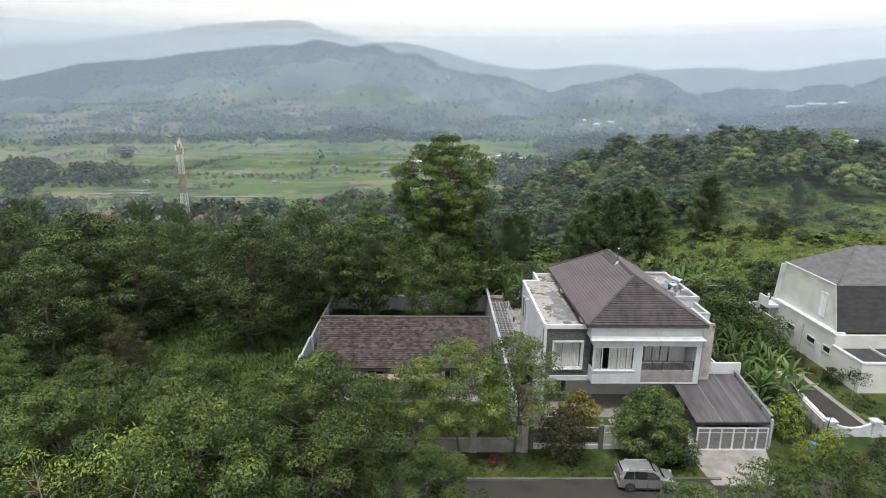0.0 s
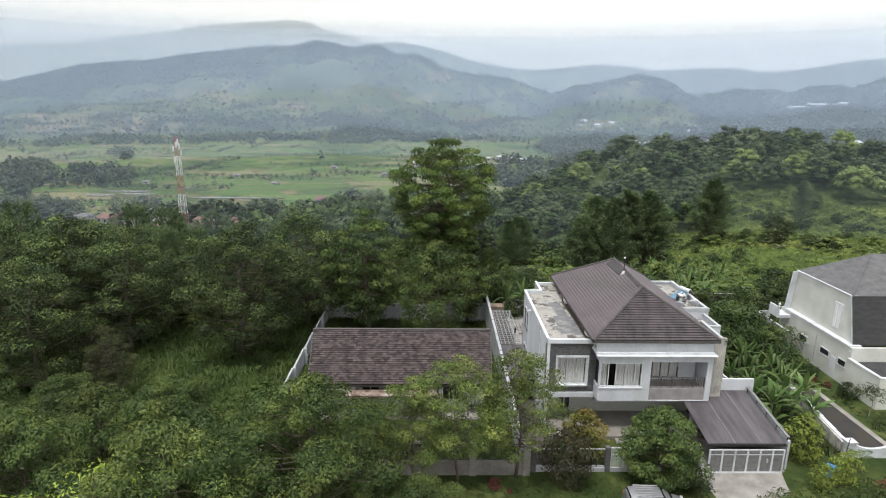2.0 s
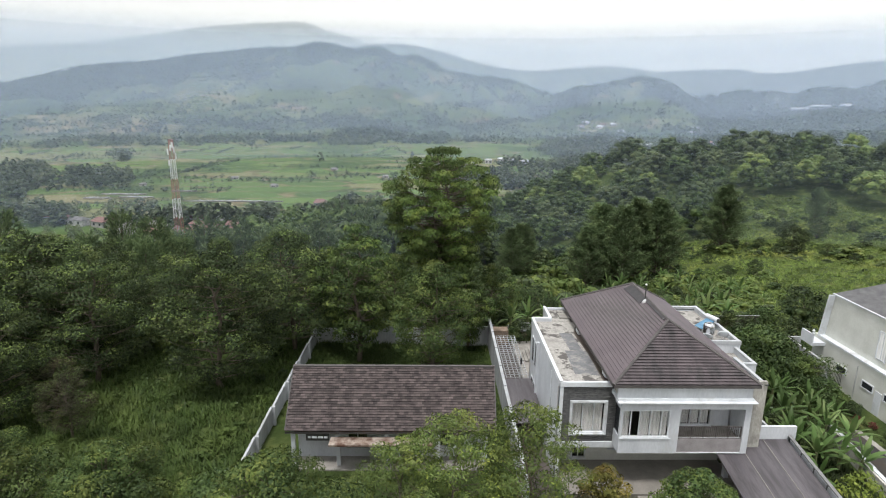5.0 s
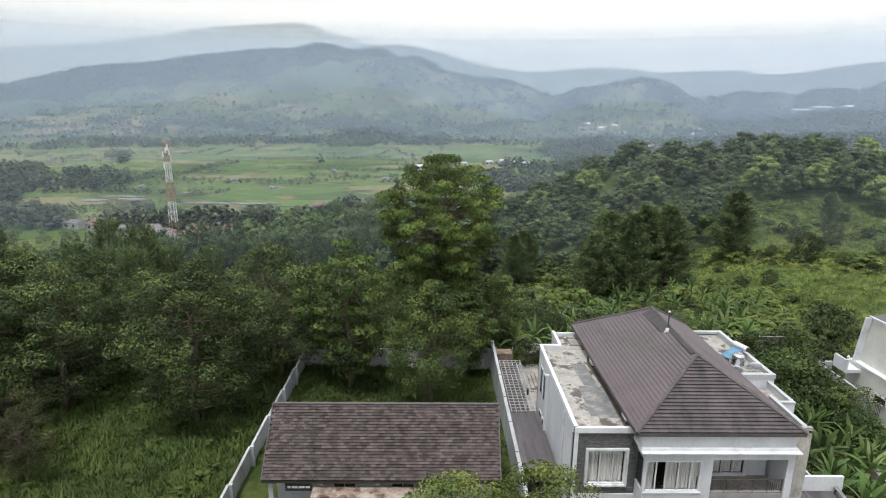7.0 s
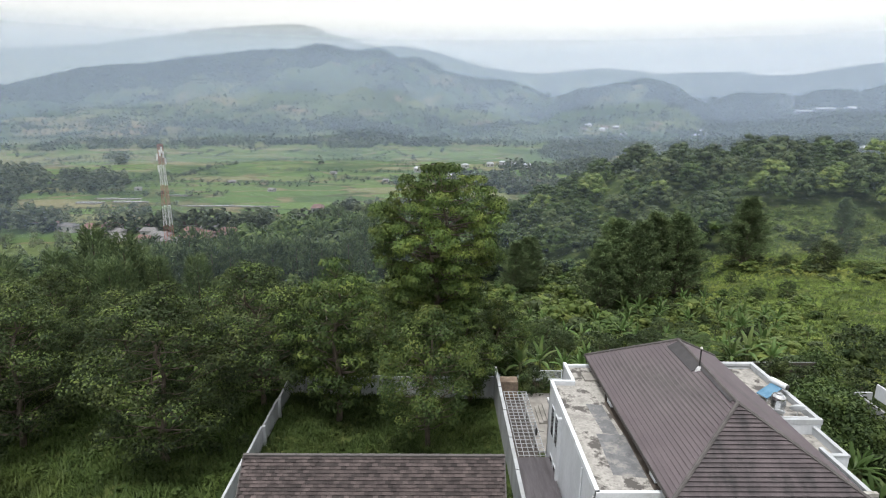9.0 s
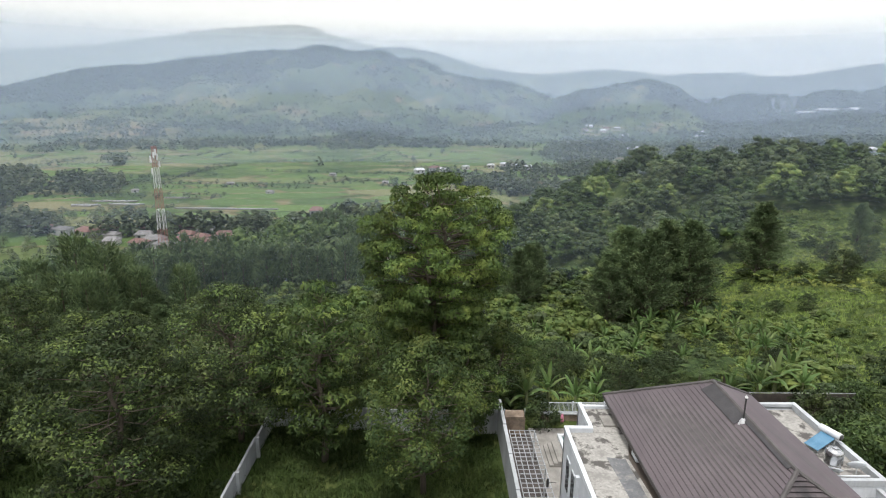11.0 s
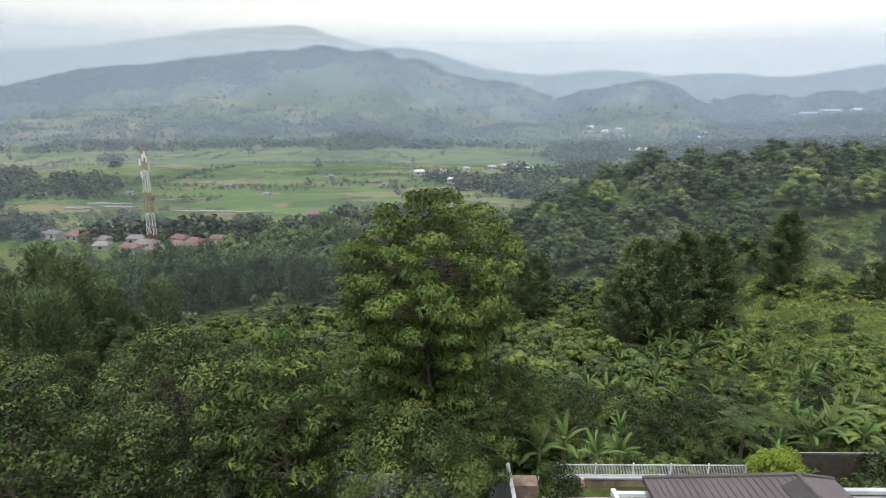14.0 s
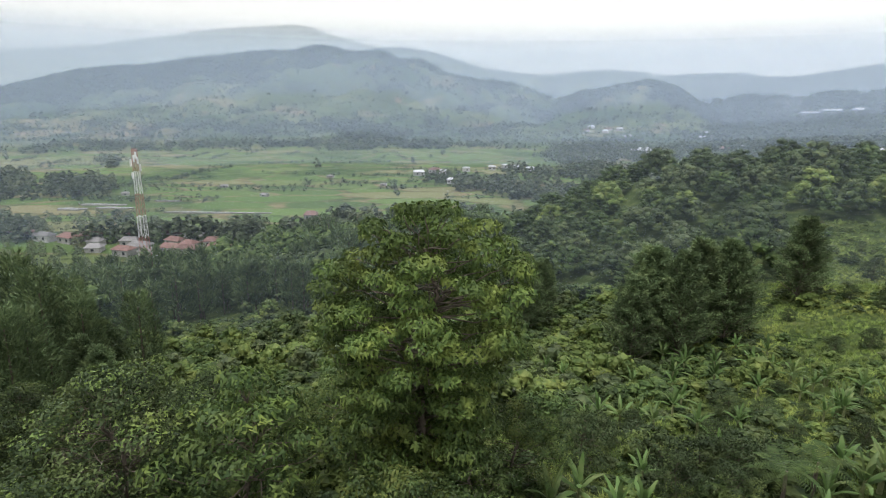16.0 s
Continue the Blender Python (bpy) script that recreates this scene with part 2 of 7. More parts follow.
REDPAINT = surface("red_tower_paint", (0.22, 0.075, 0.06), (0.32, 0.12, 0.095), 0.7, 1, 10, 0.0)
WHITEPAINT = surface("white_tower_paint", (0.55, 0.55, 0.55), (0.72, 0.72, 0.72), 0.7, 1, 10, 0.0)
SOLARBLUE = surface("solar_blue", (0.06, 0.16, 0.26), (0.10, 0.22, 0.33), 0.12, 2, 20, 0.0)
PLASTICBLUE = surface("blue_plastic", (0.03, 0.16, 0.42), (0.06, 0.24, 0.52), 0.5, 2, 20, 0.0)
BARK = surface("bark", (0.05, 0.04, 0.03), (0.14, 0.115, 0.09), 0.95, 2.5, 18, 0.6, stretch=(1, 1, 0.3))
PALEBARK = surface("pale_bark", (0.14, 0.12, 0.09), (0.30, 0.27, 0.22), 0.95, 2.5, 18, 0.6, stretch=(1, 1, 0.3))
SILVER = surface("silver_car_paint", (0.27, 0.275, 0.29), (0.32, 0.325, 0.34), 0.30, 1, 60, 0.0, metal=0.55)
GLASS = glassy("dark_glass")
TINTED = surface("tinted_car_glass", (0.006, 0.007, 0.008), (0.010, 0.011, 0.012), 0.12, 1, 30, 0.0)
PANE = clear_pane("window_glass")
RUBBER = surface("rubber", (0.015, 0.015, 0.015), (0.03, 0.03, 0.03), 0.85, 5, 40, 0.1)
TERRACOTTA = surface("terracotta_roof", (0.092, 0.048, 0.042), (0.140, 0.082, 0.072), 0.85, 0.6, 6, 0.2, random=0.25)
PALEROOF = surface("pale_sheet_roof", (0.30, 0.31, 0.32), (0.46, 0.47, 0.48), 0.6, 0.6, 6, 0.05, random=0.15)
GREYZINC = surface("grey_sheet_roof", (0.090, 0.086, 0.086), (0.153, 0.149, 0.149), 0.6, 0.6, 6, 0.05, random=0.25)
WATER = glassy("flooded_field", (0.16, 0.15, 0.13), 0.15)

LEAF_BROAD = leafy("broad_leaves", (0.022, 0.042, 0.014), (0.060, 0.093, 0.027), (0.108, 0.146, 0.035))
# brighter greens for clump tops: the light from above is in the colour
LEAF_LIT = leafy("lit_broad_leaves", (0.046, 0.068, 0.017), (0.084, 0.111, 0.025), (0.126, 0.146, 0.034), through_light=0.25)
LEAF_LIT_DARK = leafy("lit_dark_leaves", (0.055, 0.088, 0.024), (0.095, 0.135, 0.034), (0.130, 0.165, 0.040), through_light=0.25)
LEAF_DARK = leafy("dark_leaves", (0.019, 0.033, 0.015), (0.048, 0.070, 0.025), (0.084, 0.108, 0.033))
LEAF_LIGHT = leafy("light_leaves", (0.057, 0.093, 0.024), (0.121, 0.163, 0.043), (0.184, 0.213, 0.054))
LEAF_OLIVE = leafy("olive_leaves", (0.034, 0.052, 0.024), (0.075, 0.100, 0.042), (0.110, 0.130, 0.050))
LEAF_TALL = leafy("tall_tree_leaves", (0.028, 0.054, 0.014), (0.095, 0.142, 0.032), (0.180, 0.222, 0.046))
LEAF_PINE = leafy("needle_sprays", (0.044, 0.072, 0.034), (0.098, 0.138, 0.058), (0.135, 0.175, 0.072))
LEAF_BANANA = leafy("banana_leaves", (0.049, 0.092, 0.026), (0.092, 0.153, 0.045), (0.146, 0.176, 0.066), 0.4, 0.3)
LEAF_YELLOW = leafy("yellow_leaves", (0.085, 0.100, 0.022), (0.204, 0.189, 0.042), (0.238, 0.160, 0.042))
LEAF_PURPLE = leafy("dull_purple_leaves", (0.030, 0.032, 0.019), (0.060, 0.058, 0.030), (0.070, 0.050, 0.033))
LEAF_RED = leafy("reddish_leaves", (0.100, 0.033, 0.029), (0.200, 0.067, 0.049), (0.150, 0.085, 0.042))
LEAF_LIME = leafy("lime_leaves", (0.100, 0.162, 0.019), (0.200, 0.266, 0.029), (0.260, 0.314, 0.042))
LEAF_LUSH = leafy("lush_blades", (0.027, 0.048, 0.012), (0.061, 0.094, 0.023), (0.096, 0.132, 0.032), scale=0.12)
LEAF_YOLK = leafy("yellow_green_leaves", (0.070, 0.105, 0.018), (0.150, 0.185, 0.030), (0.210, 0.225, 0.040))
LEAF_GRASS = leafy("grass_blades", (0.020, 0.033, 0.010), (0.043, 0.060, 0.018), (0.080, 0.088, 0.031), scale=0.05)
# some of the distance haze is mixed into these greyer, bluer far greens
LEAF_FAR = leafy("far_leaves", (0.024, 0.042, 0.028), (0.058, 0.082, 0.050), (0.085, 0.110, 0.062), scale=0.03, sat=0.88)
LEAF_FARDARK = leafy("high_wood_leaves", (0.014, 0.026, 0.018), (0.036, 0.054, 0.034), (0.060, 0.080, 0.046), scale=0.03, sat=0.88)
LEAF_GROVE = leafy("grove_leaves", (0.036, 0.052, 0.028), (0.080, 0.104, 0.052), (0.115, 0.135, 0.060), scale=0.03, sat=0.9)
LEAF_MEADOW = leafy("meadow_blades", (0.075, 0.120, 0.028), (0.180, 0.235, 0.055), (0.310, 0.335, 0.085), scale=0.05)
MOSSY = surface("mossy_concrete", (0.055, 0.06, 0.045), (0.13, 0.13, 0.11), 0.9, 0.8, 14, 0.2)

# ---- mesh helpers ----
class Shape:
    """Collects vertices and faces of one mesh."""
    def __init__(self):
        self.v, self.f = [], []

    def add(self, verts, faces):
        k = len(self.v)
        self.v += [tuple(p) for p in verts]
        self.f += [tuple(i + k for i in f) for f in faces]
        return self

    def box(self, x0, x1, y0, y1, z0, z1):
        return self.add([(x, y, z) for z in (z0, z1) for y in (y0, y1) for x in (x0, x1)],
                        [(0, 2, 3, 1), (4, 5, 7, 6), (0, 1, 5, 4), (2, 6, 7, 3), (0, 4, 6, 2), (1, 3, 7, 5)])

    def slab(self, a, b, c, d, thick):
        """A board whose top is the quad a b c d (anticlockwise from above), going down by thick along its normal."""
        a, b, c, d = (Vector(p) for p in (a, b, c, d))
        n = (b - a).cross(d - a).normalized() * thick
        return self.add([a - n, b - n, c - n, d - n, a, b, c, d],
                        [(3, 2, 1, 0), (4, 5, 6, 7), (0, 1, 5, 4), (1, 2, 6, 5), (2, 3, 7, 6), (3, 0, 4, 7)])

    def prism(self, pts, thick):
        """A flat polygon (anticlockwise from outside) with thickness behind it."""
        pts = [Vector(p) for p in pts]
        n = (pts[1] - pts[0]).cross(pts[2] - pts[0]).normalized() * thick
        k = len(pts)
        return self.add([*(p - n for p in pts), *pts],
                        [tuple(reversed(range(k))), tuple(range(k, 2 * k)), *((i, (i + 1) % k, (i + 1) % k + k, i + k) for i in range(k))])

    def tube(self, pts, radii, sides=6, cap=True):
        pts = [Vector(p) for p in pts]
        rings = []
        for i, p in enumerate(pts):
            ahead = (pts[min(i + 1, len(pts) - 1)] - pts[max(i - 1, 0)]).normalized()
            side = ahead.cross(Vector((0.31, 0.95, 0.05)))
            if side.length < 0.05:
                side = ahead.cross(Vector((1, 0, 0)))
            side.normalize()
            up = side.cross(ahead)
            r = radii[i] if hasattr(radii, "__len__") else radii
            rings += [p + (side * math.cos(2 * math.pi * k / sides) + up * math.sin(2 * math.pi * k / sides)) * r for k in range(sides)]
        n = len(pts)
        faces = [(i * sides + k, i * sides + (k + 1) % sides, (i + 1) * sides + (k + 1) % sides, (i + 1) * sides + k) for i in range(n - 1) for k in range(sides)]
        if cap:
            faces += [tuple(reversed(range(sides))), tuple(range((n - 1) * sides, n * sides))]
        return self.add(rings, faces)

    def lathe(self, profile, sides=16, at=(0, 0, 0)):
        """A turned form about a vertical axis: profile of (radius, height)."""
        verts = [(at[0] + r * math.cos(2 * math.pi * k / sides), at[1] + r * math.sin(2 * math.pi * k / sides), at[2] + z) for r, z in profile for k in range(sides)]
        faces = [(i * sides + k, i * sides + (k + 1) % sides, (i + 1) * sides + (k + 1) % sides, (i + 1) * sides + k) for i in range(len(profile) - 1) for k in range(sides)]
        faces += [tuple(reversed(range(sides))), tuple(range((len(profile) - 1) * sides, len(profile) * sides))]
        return self.add(verts, faces)

    def mesh(self, name, mat, smooth=False):
        me = bpy.data.meshes.new(name)
        me.from_pydata(self.v, [], self.f)
        me.materials.append(mat)
        if smooth:
            me.shade_smooth()
        me.update()
        return me


def fast_mesh(name, verts, quads, mat):
    """A mesh of quads from arrays."""
    verts, quads = np.asarray(verts, np.float32), np.asarray(quads, np.int32)
    me = bpy.data.meshes.new(name)
    me.vertices.add(len(verts)); me.vertices.foreach_set("co", verts.ravel())
    me.loops.add(quads.size); me.loops.foreach_set("vertex_index", quads.ravel())
    me.polygons.add(len(quads)); me.polygons.foreach_set("loop_start", np.arange(0, quads.size, quads.shape[1], dtype=np.int32))
    me.materials.append(mat)
    me.update(calc_edges=True)
    return me


def thing(name, at=(0, 0, 0), label="", category="", group="", turn=0):
    ob = new(name)
    ob.matrix_basis = pose(*at, 0, 0, turn)
    return tagged(ob, label, category, group)


def part(name, shape, mat, parent, label="", smooth=False, bevel=0.0):
    """One mesh object under a thing or a part; shape is in the thing's own frame."""
    me = shape if isinstance(shape, bpy.types.Mesh) else shape.mesh(name, mat, smooth)
    ob = new(name, me)
    ob.parent = parent
    if bevel:
        b = ob.modifiers.new("edge", "BEVEL"); b.width, b.segments, b.limit_method = bevel, 2, "ANGLE"
    return tagged(ob, label)


def single(name, shape, mat, label, category, kind="", group="", smooth=False, at=(0, 0, 0)):
    me = shape if isinstance(shape, bpy.types.Mesh) else shape.mesh(name, mat, smooth)
    ob = new(name, me)
    ob.location = at
    return tagged(ob, label, category, group, kind)


def leaf_quads(centres, normals, length, width, rng, droop=0.0, spread=0.6):
    """One pointed leaf at each centre, facing roughly along its normal; returns verts and faces."""
    k = len(centres)
    nrm = normals + rng.normal(0, spread, (k, 3))
    nrm /= np.linalg.norm(nrm, axis=1, keepdims=True) + 1e-9
    t = rng.normal(0, 1, (k, 3)); t[:, 2] -= droop
    t -= nrm * np.sum(t * nrm, axis=1, keepdims=True)
    t /= np.linalg.norm(t, axis=1, keepdims=True) + 1e-9
    b = np.cross(nrm, t)
    s = rng.uniform(0.65, 1.3, (k, 1))
    L, W = t * length * s * 0.5, b * width * s * 0.5
    drop = np.zeros((k, 3)); drop[:, 2] = -droop * 0.12 * length
    v = np.stack([centres - L * 0.8 + W, centres + L + drop, centres - L * 0.8 - W], axis=1).reshape(-1, 3)
    return v, np.arange(3 * k).reshape(-1, 3)


def ball_points(rng, k, shell=0.55):
    d = rng.normal(0, 1, (k, 3)); d /= np.linalg.norm(d, axis=1, keepdims=True)
    return d * (rng.uniform(shell ** 3, 1, (k, 1)) ** (1 / 3)), d

# ---- the land ----
def smooth_step(a, b, v):
    u = np.clip((v - a) / (b - a), 0, 1)
    return u * u * (3 - 2 * u)


def bell(v, mid, wide):
    return np.exp(-((v - mid) / wide) ** 2)


def waves(x, y, size, seed):
    """Cheap rolling relief from a few crossed sines."""
    out = np.zeros_like(x)
    r = np.random.RandomState(seed)
    for k in range(6):
        a, f, ph = r.uniform(0, 6.283), r.uniform(0.6, 1.9) / size, r.uniform(0, 6.283, 2)
        out += np.sin((x * math.cos(a) + y * math.sin(a)) * f * 6.283 + ph[0] + 1.3 * np.sin((x * math.sin(a) - y * math.cos(a)) * f * 2.9 + ph[1]))
    return out / 6


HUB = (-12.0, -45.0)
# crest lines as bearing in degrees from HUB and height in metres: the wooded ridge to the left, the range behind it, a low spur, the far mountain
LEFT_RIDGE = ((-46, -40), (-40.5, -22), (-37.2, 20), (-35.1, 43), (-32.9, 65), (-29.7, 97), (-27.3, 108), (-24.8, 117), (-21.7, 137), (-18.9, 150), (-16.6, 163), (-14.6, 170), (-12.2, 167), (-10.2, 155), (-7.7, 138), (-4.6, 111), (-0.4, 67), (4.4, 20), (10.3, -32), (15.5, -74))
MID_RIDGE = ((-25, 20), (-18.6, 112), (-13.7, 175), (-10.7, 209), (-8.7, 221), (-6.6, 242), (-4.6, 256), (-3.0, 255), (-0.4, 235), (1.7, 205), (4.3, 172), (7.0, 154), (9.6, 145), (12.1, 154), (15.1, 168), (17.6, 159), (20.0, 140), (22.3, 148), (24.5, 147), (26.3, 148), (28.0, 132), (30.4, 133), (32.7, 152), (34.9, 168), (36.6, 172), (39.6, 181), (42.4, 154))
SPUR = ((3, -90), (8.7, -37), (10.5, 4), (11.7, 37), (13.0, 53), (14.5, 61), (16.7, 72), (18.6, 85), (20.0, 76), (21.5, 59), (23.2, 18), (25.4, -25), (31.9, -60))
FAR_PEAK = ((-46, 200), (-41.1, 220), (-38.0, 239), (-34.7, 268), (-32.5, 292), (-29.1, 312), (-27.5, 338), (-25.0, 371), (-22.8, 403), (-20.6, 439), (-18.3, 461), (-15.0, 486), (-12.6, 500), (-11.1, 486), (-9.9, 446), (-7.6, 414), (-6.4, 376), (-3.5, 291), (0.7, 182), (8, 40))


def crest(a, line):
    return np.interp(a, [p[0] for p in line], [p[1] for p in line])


def ground_z(x, y):
    """Height of the land. The plots lie level, behind them it falls to a valley, with a wooded hill on the right and mountains beyond."""
    x, y = np.asarray(x, float), np.asarray(y, float)
    back = np.maximum(y - 27, 0)
    near = -0.6 * smooth_step(4, 26, y) * smooth_step(0, -10, x) - 44 * (1 - np.exp(-back / 150)) * smooth_step(0, 60, back + 30)
    left = -0.10 * np.maximum(-30 - x, 0) * smooth_step(-30, 30, y)
    near = near + np.maximum(left, -14)
    near = near + 0.15 * np.clip(x - 10, 0, 50) * smooth_step(20, 60, y)
    near = near + 28.5 * np.exp(-((x - 120) / 75) ** 2 - ((y - 190) / 70) ** 2) + 9 * np.exp(-((x - 55) / 40) ** 2 - ((y - 215) / 55) ** 2)
    near = near + 0.5 * waves(x, y, 22, 3) * smooth_step(30, 60, y) + 2.0 * waves(x, y, 90, 5) * smooth_step(60, 200, y)
    d = np.hypot(x - HUB[0], y - HUB[1])
    a = np.degrees(np.arctan2(x - HUB[0], y - HUB[1]))
    floor = -47 + 1.2 * waves(x, y, 300, 7)
    far_mix = smooth_step(260, 420, d)
    z = near * (1 - far_mix) + floor * far_mix
    # the valley floor climbs gently to the right
    z = z + 55 * smooth_step(16, 40, a) * smooth_step(500, 1700, d)
    # folds run down every slope; the ridges stand one behind the other
    fold = np.abs(waves(x, y, 520, 11)) * 46 + waves(x, y, 190, 13) * 13 + waves(x, y, 80, 17) * 4 - 14
    foot = 1060 + 60 * waves(x, y, 900, 21)
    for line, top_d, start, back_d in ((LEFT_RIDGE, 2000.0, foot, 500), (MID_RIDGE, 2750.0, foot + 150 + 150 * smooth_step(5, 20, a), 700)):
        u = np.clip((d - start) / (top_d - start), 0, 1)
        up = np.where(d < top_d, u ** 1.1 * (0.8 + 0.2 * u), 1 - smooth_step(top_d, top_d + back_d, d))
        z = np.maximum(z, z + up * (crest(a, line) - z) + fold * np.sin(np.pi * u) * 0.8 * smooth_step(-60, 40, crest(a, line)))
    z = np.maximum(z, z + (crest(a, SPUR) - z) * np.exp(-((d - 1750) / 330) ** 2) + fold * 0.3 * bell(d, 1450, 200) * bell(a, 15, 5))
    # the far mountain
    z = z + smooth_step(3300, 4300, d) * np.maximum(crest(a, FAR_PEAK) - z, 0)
    z = z + waves(x, y, 60, 23) * (2 * smooth_step(1200, 1600, d) + 2 * smooth_step(2300, 2500, d) + 5 * smooth_step(3800, 4300, d))
    return z


def land_mesh():
    az = np.concatenate([np.arange(-52, 52, 0.22), np.arange(52, 306.1, 4.0)])
    dist = np.concatenate([[0.0], np.geomspace(6, 4900, 330)])
    A, D = np.meshgrid(np.radians(az), dist)
    X, Y = HUB[0] + D * np.sin(A), HUB[1] + D * np.cos(A)
    Z = ground_z(X, Y)
    behind = smooth_step(70, 110, np.degrees(np.abs(np.where(A > math.pi, A - 2 * math.pi, A))))
    Z = Z * (1 - behind) + behind * 0.0
    n, k = len(az), len(dist)
    v = np.stack([X.ravel(), Y.ravel(), Z.ravel()], axis=1)
    i, j = np.meshgrid(np.arange(k - 1), np.arange(n), indexing="ij")
    j2 = (j + 1) % n
    q = np.stack([i * n + j, i * n + j2, (i + 1) * n + j2, (i + 1) * n + j], axis=-1).reshape(-1, 4)
    return v, q[:, ::-1]


def land_material():
    m, n, l, out = material("land")
    p = n.new("ShaderNodeBsdfPrincipled"); p.inputs["Roughness"].default_value = 0.95; p.inputs["Specular IOR Level"].default_value = 0.1
    l.new(p.outputs[0], out.inputs[0])
    g = n.new("ShaderNodeNewGeometry")
    s = n.new("ShaderNodeSeparateXYZ"); l.new(g.outputs["Position"], s.inputs[0])

    def noise_at(scale, detail=5, vec=None, rough=0.6):
        t = n.new("ShaderNodeTexNoise"); t.inputs["Scale"].default_value, t.inputs["Detail"].default_value, t.inputs["Roughness"].default_value = scale, detail, rough
        l.new(vec or g.outputs["Position"], t.inputs["Vector"])
        return t.outputs[0]

    def ramp(src, *stops):
        r = n.new("ShaderNodeValToRGB")
        e = r.color_ramp.elements
        e[0].position, e[0].color = stops[0][0], (*stops[0][1], 1)
        e[1].position, e[1].color = stops[-1][0], (*stops[-1][1], 1)
        for pos, c in stops[1:-1]:
            x = e.new(pos); x.color = (*c, 1)
        l.new(src, r.inputs[0])
        return r.outputs[0]

    def mix(f, a, b):
        x = n.new("ShaderNodeMix"); x.data_type = "RGBA"
        l.new(f, x.inputs[0]); l.new(a, x.inputs[6]); l.new(b, x.inputs[7])
        return x.outputs[2]

    def span(src, a, b):
        r = n.new("ShaderNodeMapRange"); r.inputs[1].default_value, r.inputs[2].default_value = a, b
        l.new(src, r.inputs[0])
        return r.outputs[0]

    # rough grass close by
    grass = ramp(noise_at(0.35, 8), (0.3, (0.020, 0.036, 0.010)), (0.5, (0.038, 0.056, 0.017)), (0.64, (0.072, 0.090, 0.029)), (0.76, (0.12, 0.118, 0.052)))
    # paddies and plots on the valley floor: long narrow strips of many greens
    mp = n.new("ShaderNodeMapping"); mp.inputs["Scale"].default_value = (0.014, 0.032, 0.0); mp.inputs["Rotation"].default_value = (0, 0, 0.2)
    l.new(g.outputs["Position"], mp.inputs["Vector"])
    warp = n.new("ShaderNodeTexNoise"); warp.inputs["Scale"].default_value = 0.7
    l.new(mp.outputs[0], warp.inputs["Vector"])
    wm = n.new("ShaderNodeVectorMath"); wm.operation = "MULTIPLY_ADD"; wm.inputs[1].default_value = (0.6, 0.6, 0)
    l.new(warp.outputs[1], wm.inputs[0]); l.new(mp.outputs[0], wm.inputs[2])
    vo = n.new("ShaderNodeTexVoronoi"); vo.inputs["Scale"].default_value = 1.0
    l.new(wm.outputs[0], vo.inputs["Vector"])
    sv = n.new("ShaderNodeSeparateColor"); l.new(vo.outputs["Color"], sv.inputs[0])
    field = ramp(sv.outputs[0], (0.0, (0.046, 0.080, 0.026)), (0.35, (0.085, 0.130, 0.036)), (0.6, (0.064, 0.108, 0.030)), (0.8, (0.115, 0.135, 0.055)), (1.0, (0.15, 0.13, 0.075)))
    ve = n.new("ShaderNodeTexVoronoi"); ve.feature = "DISTANCE_TO_EDGE"; ve.inputs["Scale"].default_value = 1.0
    l.new(wm.outputs[0], ve.inputs["Vector"])
    edge = span(ve.outputs["Distance"], 0.07, 0.03)
    verge = ramp(noise_at(0.05), (0.4, (0.03, 0.05, 0.016)), (0.6, (0.15, 0.125, 0.07)))
    field = mix(edge, field, verge)
    field = mix(span(noise_at(0.006, 6), 0.52, 0.60), field, ramp(noise_at(0.06), (0.4, (0.025, 0.05, 0.015)), (0.6, (0.055, 0.085, 0.025))))
    # hills: plots of many tones, terrace banks along the contours, scrub and bare earth
    mp3 = n.new("ShaderNodeMapping"); mp3.inputs["Scale"].default_value = (0.012, 0.011, 0.03); mp3.inputs["Rotation"].default_value = (0, 0, -0.15)
    l.new(g.outputs["Position"], mp3.inputs["Vector"])
    warp3 = n.new("ShaderNodeTexNoise"); warp3.inputs["Scale"].default_value = 1.3; l.new(mp3.outputs[0], warp3.inputs["Vector"])
    wm3 = n.new("ShaderNodeVectorMath"); wm3.operation = "MULTIPLY_ADD"; wm3.inputs[1].default_value = (1.2, 1.2, 0.6)
    l.new(warp3.outputs[1], wm3.inputs[0]); l.new(mp3.outputs[0], wm3.inputs[2])
    plots = n.new("ShaderNodeTexVoronoi"); plots.inputs["Scale"].default_value = 1.0
    l.new(wm3.outputs[0], plots.inputs["Vector"])
    sp = n.new("ShaderNodeSeparateColor"); l.new(plots.outputs["Color"], sp.inputs[0])
    hill = ramp(sp.outputs[0], (0.0, (0.030, 0.046, 0.026)), (0.25, (0.055, 0.078, 0.040)), (0.5, (0.085, 0.110, 0.055)), (0.72, (0.125, 0.138, 0.072)), (0.88, (0.175, 0.150, 0.100)), (1.0, (0.17, 0.11, 0.085)))
    hill = mix(span(noise_at(0.012, 6), 0.46, 0.60), hill, ramp(noise_at(0.05, 8, None, 0.7), (0.34, (0.025, 0.045, 0.022)), (0.5, (0.055, 0.076, 0.038)), (0.66, (0.14, 0.14, 0.08))))
    wob = n.new("ShaderNodeMath"); wob.operation = "MULTIPLY_ADD"; wob.inputs[1].default_value = 26.0
    l.new(noise_at(0.006, 4), wob.inputs[0]); l.new(s.outputs[2], wob.inputs[2])
    rows_ = n.new("ShaderNodeMath"); rows_.operation = "PINGPONG"; rows_.inputs[1].default_value = 4.2; l.new(wob.outputs[0], rows_.inputs[0])
